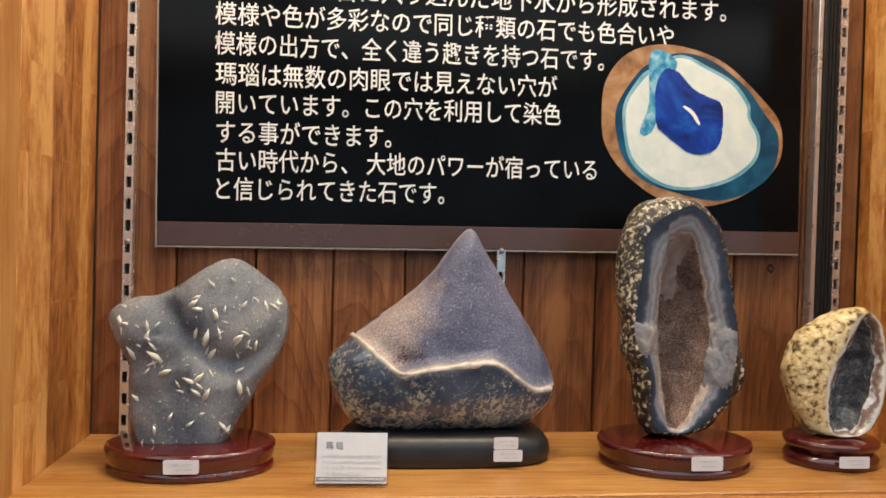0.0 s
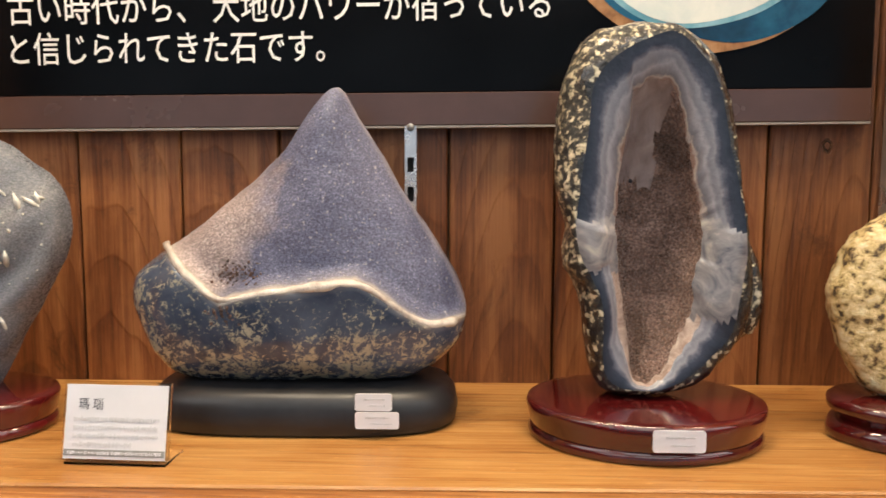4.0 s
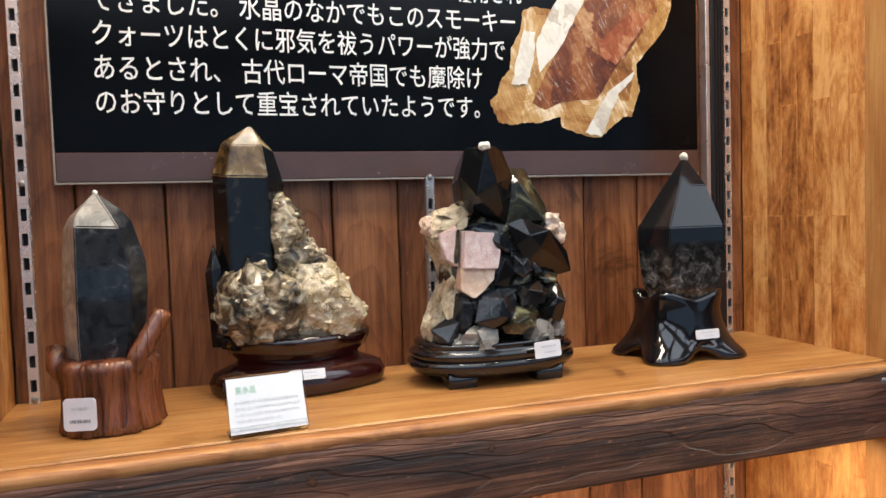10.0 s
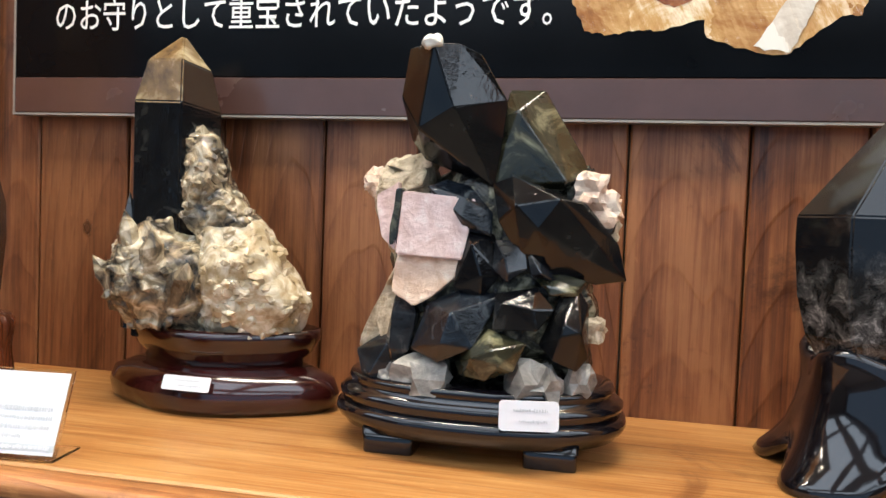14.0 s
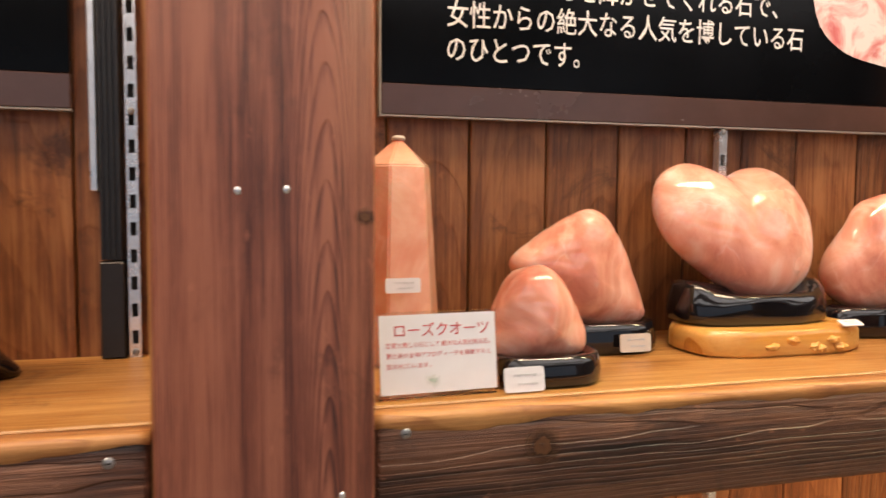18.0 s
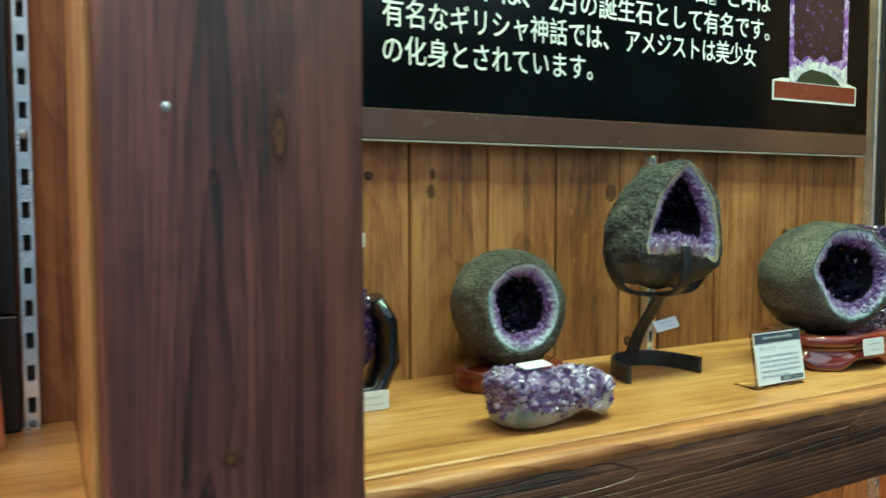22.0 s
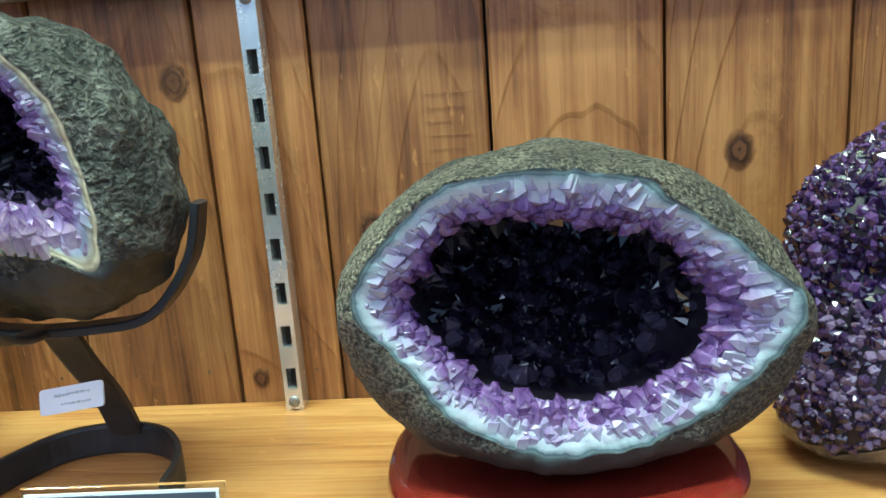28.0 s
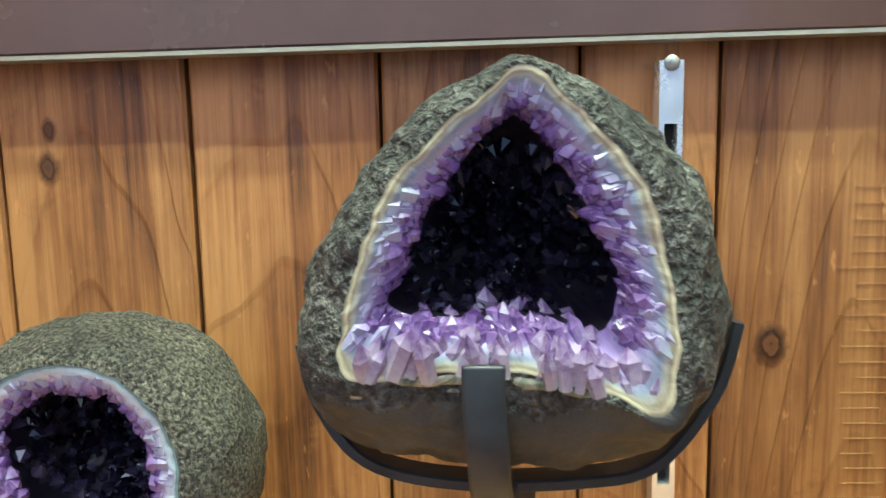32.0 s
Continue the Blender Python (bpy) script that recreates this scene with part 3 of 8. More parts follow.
sign1 = sign(0.0, 0.832, 1.501, 0.029, [
    ("や割れ目に入り込んだ地下水から形成されます。", 0.128, 0.722, 1.820),
    ("模様や色が多彩なので同じ種類の石でも色合いや", 0.066, 0.650, 1.784),
    ("模様の出方で、全く違う趣きを持つ石です。", 0.066, 0.556, 1.748),
    ("瑪瑙は無数の肉眼では見えない穴が", 0.067, 0.494, 1.711),
    ("開いています。この穴を利用して染色", 0.068, 0.500, 1.676),
    ("する事ができます。", 0.069, 0.282, 1.640),
    ("古い時代から、 大地のパワーが宿っている", 0.069, 0.549, 1.606),
    ("と信じられてきた石です。", 0.069, 0.350, 1.571)], 0.0305, "black printed sign about agate with blue agate slice picture", 0.7)
sign2 = sign(1.137, 1.962, 1.505, 0.032, [
    ("を祓う守護石として、 使用され", 1.372, 1.690, 1.738),
    ("てきました。 水晶のなかでもこのスモーキー", 1.180, 1.680, 1.702),
    ("クォーツはとくに邪気を祓うパワーが強力で", 1.180, 1.665, 1.666),
    ("あるとされ、 古代ローマ帝国でも魔除け", 1.180, 1.632, 1.629),
    ("のお守りとして重宝されていたようです。", 1.180, 1.628, 1.592)], 0.0305, "black printed sign about smoky quartz with golden crystal picture")
sign3 = sign(2.255, 3.080, 1.511, 0.032, [
    ("内なる美しさを輝かせてくれる石で、", 2.325, 2.735, 1.654),
    ("女性からの絶大なる人気を博している石", 2.325, 2.773, 1.618),
    ("のひとつです。", 2.325, 2.478, 1.582)], 0.0305, "black printed sign about rose quartz with pink stone picture")
sign4 = sign(3.372, 4.195, 1.5135, 0.03, [
    ("石』と呼ば", 3.840, 3.982, 1.708),
    ("アメジストは、 2月の誕生石として有名です。", 3.425, 3.980, 1.672),
    ("有名なギリシャ神話では、 アメジストは美少女", 3.425, 3.955, 1.637),
    ("の化身とされています。", 3.425, 3.685, 1.601)], 0.0305, "black printed sign about amethyst with purple geode picture", 0.5)


def printed(name, loop, y, material, parent, label=""):
    verts = [(p[0], y, p[1]) for p in loop]
    return from_lists(name, verts, [tuple(range(len(verts)))], material, parent, label, False)


# blue agate slice: brown rind, teal band, white ring and deep blue heart
def agate_ink(name, stops, scale=30.0):
    return stone_mat(name, stops, scale, 0.2, detail=7, dist=0.5)


SLICE = (
    ("rind_print", agate_ink("print_rind", [(0.35, (0.20, 0.095, 0.035)), (0.5, (0.36, 0.18, 0.075)), (0.65, (0.46, 0.27, 0.13))]), 0.0010,
     [(0.554, 0.179), (0.560, 0.224), (0.591, 0.260), (0.645, 0.272), (0.716, 0.254), (0.776, 0.205), (0.803, 0.168), (0.797, 0.115), (0.739, 0.071), (0.660, 0.061), (0.597, 0.093), (0.561, 0.135)]),
    ("teal_print", agate_ink("print_teal", [(0.35, (0.004, 0.028, 0.062)), (0.5, (0.006, 0.060, 0.125)), (0.65, (0.014, 0.11, 0.20))], 14.0), 0.0008,
     [(0.575, 0.191), (0.596, 0.226), (0.617, 0.246), (0.660, 0.262), (0.706, 0.252), (0.752, 0.220), (0.776, 0.190), (0.799, 0.157), (0.793, 0.111), (0.760, 0.082), (0.713, 0.069), (0.658, 0.078), (0.611, 0.094), (0.583, 0.124), (0.573, 0.161)]),
    ("pale_teal_print", agate_ink("print_pale_teal", [(0.35, (0.10, 0.30, 0.40)), (0.65, (0.28, 0.52, 0.60))]), 0.0012,
     [(0.583, 0.191), (0.600, 0.222), (0.616, 0.238), (0.658, 0.259), (0.699, 0.245), (0.735, 0.226), (0.757, 0.199), (0.759, 0.180), (0.773, 0.154), (0.767, 0.122), (0.732, 0.095), (0.678, 0.082), (0.633, 0.088), (0.596, 0.115), (0.584, 0.153)]),
    ("white_print", agate_ink("print_milk", [(0.35, (0.60, 0.68, 0.66)), (0.65, (0.76, 0.79, 0.74))]), 0.0012,
     [(0.588, 0.191), (0.604, 0.218), (0.620, 0.234), (0.658, 0.255), (0.697, 0.241), (0.731, 0.223), (0.752, 0.197), (0.755, 0.178), (0.768, 0.153), (0.762, 0.124), (0.728, 0.099), (0.677, 0.086), (0.635, 0.092), (0.600, 0.118), (0.588, 0.153)]),
    ("inlet_print", agate_ink("print_inlet", [(0.35, (0.02, 0.16, 0.36)), (0.5, (0.08, 0.34, 0.52)), (0.66, (0.36, 0.60, 0.68))], 60.0), 0.03,
     [(0.617, 0.255), (0.634, 0.264), (0.654, 0.250), (0.648, 0.231), (0.633, 0.226), (0.628, 0.170), (0.614, 0.152), (0.606, 0.160), (0.617, 0.195)]),
    ("heart_print", agate_ink("print_deep_blue", [(0.35, (0.003, 0.012, 0.12)), (0.5, (0.005, 0.035, 0.30)), (0.65, (0.012, 0.09, 0.46))], 22.0), 0.022,
     [(0.626, 0.180), (0.627, 0.220), (0.640, 0.240), (0.657, 0.236), (0.677, 0.216), (0.697, 0.206), (0.716, 0.198), (0.720, 0.176), (0.716, 0.146), (0.700, 0.131), (0.677, 0.130), (0.654, 0.143), (0.640, 0.154), (0.630, 0.162)]),
    ("slit_print", WHITE_INK, 0.0, [(0.664, 0.191), (0.668, 0.192), (0.680, 0.184), (0.688, 0.169), (0.684, 0.170), (0.675, 0.182)]),
)
for k, (nm, mt, rag, shape) in enumerate(SLICE):
    loop = curve_loop(shape, 150)
    c = centre_of(loop)
    loop = [c + (p - c) * (1 + rag * (noise.noise(Vector((p.x * 220, p.y * 220, k))) + 0.6 * noise.noise(Vector((p.x * 700, p.y * 700, k))))) for p in loop]
    printed(nm, loop, -0.0009 - 0.0003 * k, mt, sign1, "printed agate slice picture")

# golden crystal cluster picture: broken facets, needles and bright seams
def gold_print(name, stops, seed):
    m, nt, b = base_mat(name, rough=0.25)
    v = node(nt, "ShaderNodeMapping", i_Vector=coords(nt), i_Rotation=(0, 0.45, 0), i_Location=(seed, 0, seed)).outputs[0]
    bent = node(nt, "ShaderNodeVectorMath", operation="ADD", i_0=node(nt, "ShaderNodeMapping", i_Vector=v, i_Scale=(30, 1, 11)).outputs[0], i_1=node(nt, "ShaderNodeVectorMath", operation="SCALE", i_0=node(nt, "ShaderNodeTexNoise", i_Vector=v, i_Scale=45.0, i_Detail=4.0).outputs["Color"], i_Scale=0.9).outputs[0]).outputs[0]
    cell = node(nt, "ShaderNodeSeparateColor", i_0=node(nt, "ShaderNodeTexVoronoi", i_Vector=bent, i_Scale=1.0).outputs["Color"]).outputs[0]
    streak = noise_tex(nt, node(nt, "ShaderNodeMapping", i_Vector=v, i_Scale=(1, 1, 0.12)).outputs[0], 260.0, 4, 0.7)
    t = calc(nt, "ADD", calc(nt, "ADD", calc(nt, "MULTIPLY", cell, 0.26), calc(nt, "MULTIPLY", noise_tex(nt, v, 22.0, 9, 0.72, 0.8), 0.85)), calc(nt, "MULTIPLY", calc(nt, "SUBTRACT", streak, 0.5), 0.28))
    col = ramp(nt, t, stops)
    seam = ramp(nt, noise_tex(nt, node(nt, "ShaderNodeMapping", i_Vector=v, i_Scale=(1, 1, 0.3)).outputs[0], 85.0, 7, 0.8, 1.2), [(0.57, (0, 0, 0)), (0.63, (1, 1, 1))])
    nt.links.new(mix(nt, calc(nt, "MULTIPLY", seam, 0.42), col, (0.86, 0.76, 0.58)), b.inputs["Base Color"])
    return m


AMBER = gold_print("print_amber", [(0.22, (0.03, 0.008, 0.005)), (0.42, (0.13, 0.034, 0.012)), (0.58, (0.28, 0.095, 0.024)), (0.78, (0.62, 0.38, 0.16))], 0.0)
HONEY = gold_print("print_honey", [(0.22, (0.08, 0.022, 0.004)), (0.42, (0.31, 0.13, 0.024)), (0.60, (0.55, 0.33, 0.11)), (0.74, (0.86, 0.76, 0.55))], 3.0)
FROST = gold_print("print_frost", [(0.22, (0.36, 0.28, 0.20)), (0.45, (0.62, 0.56, 0.46)), (0.65, (0.82, 0.79, 0.70))], 6.0)
RUST_INK = gold_print("print_rust", [(0.22, (0.10, 0.022, 0.008)), (0.42, (0.26, 0.062, 0.016)), (0.62, (0.40, 0.13, 0.04)), (0.8, (0.55, 0.30, 0.14))], 9.0)
for k, (shape, mt) in enumerate((
        ([(0.505, 0.096), (0.517, 0.106), (0.520, 0.120), (0.534, 0.137), (0.537, 0.164), (0.551, 0.188), (0.555, 0.212), (0.569, 0.219), (0.597, 0.216), (0.623, 0.268), (0.641, 0.335), (0.787, 0.335), (0.783, 0.233), (0.771, 0.200), (0.725, 0.149), (0.725, 0.131), (0.730, 0.114), (0.721, 0.093), (0.716, 0.078), (0.703, 0.078), (0.680, 0.060), (0.669, 0.051), (0.651, 0.050), (0.608, 0.062), (0.606, 0.077), (0.572, 0.068), (0.558, 0.069), (0.537, 0.065), (0.517, 0.068)], HONEY),
        ([(0.565, 0.094), (0.597, 0.153), (0.619, 0.189), (0.644, 0.228), (0.666, 0.240), (0.681, 0.335), (0.749, 0.335), (0.760, 0.224), (0.688, 0.137), (0.662, 0.101), (0.608, 0.096), (0.583, 0.085)], AMBER),
        ([(0.594, 0.213), (0.630, 0.268), (0.670, 0.275), (0.637, 0.217), (0.608, 0.167), (0.576, 0.133), (0.572, 0.173)], FROST),
        ([(0.642, 0.055), (0.666, 0.094), (0.680, 0.112), (0.722, 0.141), (0.719, 0.130), (0.695, 0.108), (0.680, 0.075), (0.669, 0.051)], FROST),
        ([(0.536, 0.117), (0.544, 0.151), (0.555, 0.187), (0.571, 0.186), (0.569, 0.152), (0.558, 0.118)], FROST),
        ([(0.665, 0.177), (0.718, 0.222), (0.748, 0.217), (0.718, 0.180), (0.692, 0.147), (0.670, 0.157)], RUST_INK))):
    dense = [Vector(a).lerp(Vector(b2), j / 6) for a, b2 in zip(shape, shape[1:] + shape[:1]) for j in range(6)]
    outline = [(p.x + 0.0022 * noise.noise(Vector((p.x * 190, p.y * 190, k))), p.y + 0.0022 * noise.noise(Vector((p.x * 190, p.y * 190, k + 5)))) for p in dense]
    printed("crystal_print", outline, -0.0006 - 0.0003 * k, mt, sign2, "amber crystal picture")

# pink stone picture
PRINT_ROSE = stone_mat("print_rose", [(0.32, (0.66, 0.16, 0.16)), (0.43, (0.80, 0.44, 0.41)), (0.54, (0.88, 0.76, 0.72))], 18.0, 0.25, dist=1.6)
rose_loop = curve_loop([(0.53, 0.24), (0.535, 0.14), (0.575, 0.098), (0.64, 0.082), (0.72, 0.071), (0.775, 0.10), (0.79, 0.13), (0.765, 0.21), (0.70, 0.28), (0.60, 0.29)], 60)
printed("stone_print", rose_loop, -0.0009, PRINT_ROSE, sign3, "pink and white stone picture")

# amethyst tower picture
PRINT_WHITE = plain("print_white", (0.8, 0.8, 0.78), 0.25)
PRINT_VIOLET = stone_mat("print_violet", [(0.46, (0.006, 0.003, 0.012)), (0.60, (0.022, 0.008, 0.05)), (0.70, (0.14, 0.07, 0.24)), (0.77, (0.7, 0.66, 0.78))], 110.0, 0.25)
PRINT_PALE = stone_mat("print_pale_violet", [(0.38, (0.06, 0.02, 0.17)), (0.50, (0.24, 0.11, 0.42)), (0.60, (0.56, 0.46, 0.68)), (0.70, (0.78, 0.74, 0.84))], 75.0, 0.25)
PRINT_ROOT = stone_mat("print_white_quartz", [(0.36, (0.30, 0.24, 0.42)), (0.48, (0.56, 0.54, 0.60)), (0.64, (0.74, 0.75, 0.74))], 70.0, 0.25)
PRINT_ARCH = plain("print_dark_green", (0.012, 0.03, 0.024), 0.25)
PRINT_RED = plain("print_red_wood", (0.16, 0.03, 0.02), 0.25)
for shape, y, mt in (([(0.612, 0.079), (0.79, 0.079), (0.79, 0.105), (0.772, 0.109), (0.63, 0.109), (0.612, 0.105)], -0.0006, PRINT_WHITE),
                     ([(0.615, 0.082), (0.787, 0.082), (0.787, 0.104), (0.615, 0.104)], -0.0010, PRINT_RED),
                     ([(0.645, 0.104), (0.768, 0.104), (0.77, 0.33), (0.642, 0.33)], -0.0008, PRINT_PALE),
                     ([(0.653, 0.140), (0.668, 0.133), (0.68, 0.142), (0.70, 0.137), (0.715, 0.146), (0.73, 0.136), (0.757, 0.142), (0.762, 0.33), (0.65, 0.33)], -0.0010, PRINT_VIOLET),
                     ([(0.645, 0.104), (0.768, 0.104), (0.768, 0.136), (0.756, 0.127), (0.743, 0.133), (0.730, 0.130), (0.714, 0.136), (0.697, 0.134), (0.683, 0.138), (0.668, 0.130), (0.656, 0.124), (0.645, 0.118)], -0.0011, PRINT_ROOT),
                     ([(0.658, 0.105), (0.754, 0.105), (0.744, 0.113), (0.722, 0.121), (0.69, 0.124), (0.67, 0.117)], -0.0012, PRINT_ARCH)):
    printed("geode_print", [(x + 0.004, z - 0.009) for x, z in shape], y, mt, sign4)

# ---- structure ----
def rings_mesh(levels, close_last=True, close_first=False):
    n = len(levels[0])
    verts = [v for lv in levels for v in lv]
    faces = [(r * n + i, r * n + (i + 1) % n, (r + 1) * n + (i + 1) % n, (r + 1) * n + i) for r in range(len(levels) - 1) for i in range(n)]
    if close_last:
        faces.append(tuple(range((len(levels) - 1) * n, len(levels) * n)))
    if close_first:
        faces.append(tuple(reversed(range(n))))
    return verts, faces


NOSING = wood_mat("worn_beam_edge", (0.10, 0.035, 0.012), (0.30, 0.115, 0.032), (0.50, 0.24, 0.075), "x", 90.0, 0.45, 4.0, 0.3, 0.4, spread=0.05, ring_mix=0.12, line=0.6)
PITCH_POSTS = [(-0.226, -0.080), (0.934, 1.080), (2.055, 2.199), (3.152, 3.295), (4.281, 4.427)]
structure("floor", box(-3.2, 7.4, -4.0, 1.15, -0.08, 0.0), FLOORM, "brown shop floor")
structure("ceiling", box(-3.2, 7.4, -4.0, 1.15, 2.75, 2.83), CEILING, "pale plaster ceiling")
structure("wall_north", box(-3.2, 7.4, 1.035, 1.15, 0, 2.75), PLASTER, "plain wall behind the plank lining")
structure("wall_west", box(-3.3, -3.2, -4.0, 1.15, 0, 2.75), PLASTER, "plain pale side wall")
structure("wall_east", box(7.4, 7.5, -4.0, 1.15, 0, 2.75), PLASTER, "plain pale side wall")
for nm, bx in (("wall_south", (-3.2, 7.4, -4.12, -4.0, 0, 0.6)), ("wall_south_top", (-3.2, 7.4, -4.12, -4.0, 2.5, 2.75)), ("wall_south_left", (-3.2, -2.4, -4.12, -4.0, 0.6, 2.5)), ("wall_south_right", (5.6, 7.4, -4.12, -4.0, 0.6, 2.5))):
    structure(nm, box(*bx), PLASTER, "plain pale wall around the shop window")

bay_shelves = []
for i, (xa, xb) in enumerate(BAYS):
    structure("shelf_board_%d" % (i + 1), box(xa, xb, 0.772, 1.0128, 1.232, 1.268, 0.0015), SHELF, "orange pine shelf board under the stones")
    f = box(xa, xb, 0.752, 0.7715, 1.180, 1.2635, 0.005, 3)
    structure("shelf_fascia_%d" % (i + 1), f, FASCIA, "weathered dark wooden beam along the shelf front", True)
    lv = []
    for k in range(121):
        x = xa + (xb - xa) * k / 120
        low = 1.2555 + 0.0065 * noise.noise(Vector((x * 9, i, 0))) + 0.0025 * noise.noise(Vector((x * 45, i, 3)))
        lv.append([Vector((x, 0.7716, 1.2660)), Vector((x, 0.7545, 1.2664)), Vector((x, 0.7518, 1.2640)), Vector((x, 0.7513, 1.2605)), Vector((x, 0.7514, low)), Vector((x, 0.7530, low - 0.001)), Vector((x, 0.7716, 1.2600))])
    vs, fs = rings_mesh(lv, True, True)
    bm = bmesh.new()
    bv = [bm.verts.new(v) for v in vs]
    for q in fs:
        bm.faces.new([bv[j] for j in q])
    bmesh.ops.recalc_face_normals(bm, faces=bm.faces)
    structure("beam_edge_%d" % (i + 1), bm, NOSING, "bare worn upper edge of the shelf beam", True)
    structure("lower_shelf_%d" % (i + 1), box(xa, xb, 0.74, 1.0128, 0.70, 0.735, 0.0015), SHELF, "orange pine lower shelf board")
for i, (xa, xb) in enumerate(PITCH_POSTS):
    structure("post_%d" % (i + 1), box(xa, xb, 0.728, 0.80, 0.0, 2.40, 0.0035, 2), POST_DARK if xa > 3.0 else POST_ARCHED if 0.9 < xa < 1.0 else POST, "square dark red-brown stained timber post", True)
for i, (xa, xb) in enumerate(BAYS):
    structure("side_panel_%d" % (2 * i + 1), box(xa - 0.022, xa, 0.8002, 1.0128, 0.0, 2.40, 0.001), BLOCK, "orange finger-jointed side board")
    structure("side_panel_%d" % (2 * i + 2), box(xb, xb + 0.022, 0.8002, 1.0128, 0.0, 2.40, 0.001), BLOCK, "orange finger-jointed side board")
    structure("panel_edge_%d" % (2 * i + 1), box(xa - 0.003, xa, 0.757, 0.80, 0.0, 2.40, 0.0008), EDGE, "pale wooden edging strip")
    structure("panel_edge_%d" % (2 * i + 2), box(xb, xb + 0.004, 0.757, 0.80, 0.0, 2.40, 0.0008), EDGE, "pale wooden edging strip")


# ---- slotted standards ----
def slotted_standard(x, z0, z1, first):
    s = thing("slotted_standard", x, 1.0, z0, "zinc-plated slotted steel shelf standard screwed to the planks", "shelf standard", group="slotted standards")
    bm = bmesh.new()
    pitch, w, dy = 0.0262, 0.0050, 0.0118
    n = int((z1 - z0 - first) / pitch)
    lows = [first + k * pitch for k in range(n)]
    cuts = [0.0]
    for c in lows:
        cuts += [c - 0.0065, c + 0.0065]
    cuts.append(z1 - z0)
    for k in range(0, len(cuts), 2):
        bmesh.ops.create_cube(bm, size=1.0, matrix=Matrix.LocRotScale((0, dy / 2 - 0.002, (cuts[k] + cuts[k + 1]) / 2), None, (2 * w, dy, cuts[k + 1] - cuts[k])))
    for side in (-1, 1):
        bmesh.ops.create_cube(bm, size=1.0, matrix=Matrix.LocRotScale((side * (w - 0.0009), dy / 2 - 0.0023, (z1 - z0) / 2), None, (0.0024, dy, z1 - z0 + 0.0004)))
    part("channel", bm, STEEL, s, "", False)
    # added solid sheet, its near-black colour gives the slots their shade
    part("slot_back", box(-w + 0.002, w - 0.002, 0.006, 0.0105, 0.002, z1 - z0 - 0.002), SLOT_SHADE, s, "near-black sheet standing for the shade inside the slots", False)
    for zz in (0.005, 0.236):
        if zz < z1 - z0:
            bm = bmesh.new()
            bmesh.ops.create_uvsphere(bm, u_segments=12, v_segments=6, radius=0.0036, matrix=pose(0, -0.0024, zz) @ Matrix.Diagonal((1, 0.4, 1, 1)))
            part("screw", bm, DULL_ZINC, s)
    return s


STANDARDS = [(-0.034, 0.425, 0.888), (1.104, 1.558, 2.014), (2.217, 2.666, 3.116), (3.325, 3.779, 4.250)]
for i, xs in enumerate(STANDARDS):
    for j, x in enumerate(xs):
        slotted_standard(x, 1.2685, 1.5055 if j == 1 else 2.2, 0.0195)
        slotted_standard(x, 0.74, 1.2, 0.0195)
    xr = xs[2]
    rail = thing("cable_rail", xr - 0.018, 1.0, 1.2685, "black ribbed vertical power rail with a silver trim", "power rail", group="power rails")
    part("rail_body", box(-0.011, 0.009, -0.004, 0.0128, 0.095, 0.93, 0.001), BLACK_RAIL, rail, "", False)
    for k in range(4):
        part("rib", box(-0.010 + 0.005 * k, -0.0075 + 0.005 * k, -0.0062, -0.0042, 0.095, 0.93), BLACK_RAIL, rail, "", False)
    part("end_block", box(-0.012, 0.010, -0.007, 0.0126, 0.0, 0.093, 0.0015), BLACK_RAIL, rail, "plain black end block", False)
    part("trim_strip", box(-0.019, -0.0125, -0.003, 0.0127, 0.16 if i == 1 else 0.03, 0.93, 0.0008), SILVER, rail, "silver trim strip", False)
    bk = thing("shelf_bracket", xr, 0.99, 1.20, "white steel shelf bracket hooked in the standard", "bracket", group="shelf brackets")
    part("arm", box(-0.003, 0.003, -0.19, 0.008, -0.002, 0.026, 0.001), STEEL, bk, "", False)
    part("hook_plate", box(-0.006, 0.006, 0.0, 0.009, -0.045, 0.02, 0.001), PAPER, bk, "white end cap", False)


# ---- stone materials ----
DRUZY = stone_mat("grey_druzy", [(0.32, (0.09, 0.102, 0.135)), (0.5, (0.24, 0.25, 0.275)), (0.68, (0.40, 0.385, 0.365))], 9.0, 0.42, 0.8, 600.0, sparkle=0.3, speck=0.38, grain=900.0, deep=0.002)
SPIKE = stone_mat("white_calcite", [(0.3, (0.55, 0.53, 0.44)), (0.6, (0.80, 0.78, 0.70))], 40.0, 0.35)
ROCK = stone_mat("basalt_shell", [(0.30, (0.060, 0.056, 0.046)), (0.50, (0.145, 0.134, 0.106)), (0.70, (0.30, 0.275, 0.21))], 20.0, 0.7, 1.0, 520.0, speck=0.35, grain=1300.0, deep=0.0045, pits=640.0)
ROCK_CRAG = stone_mat("craggy_basalt", [(0.30, (0.022, 0.022, 0.021)), (0.5, (0.064, 0.063, 0.058)), (0.7, (0.16, 0.155, 0.140))], 34.0, 0.6, 1.0, 300.0, speck=0.3, grain=900.0, deep=0.004, pits=300.0)
ROCK_LOWER = stone_mat("lower_dark_basalt", [(0.3, (0.016, 0.017, 0.017)), (0.5, (0.028, 0.028, 0.026)), (0.7, (0.055, 0.054, 0.048))], 26.0, 0.55, 0.5, 500.0, speck=0.25, grain=900.0, deep=0.001)
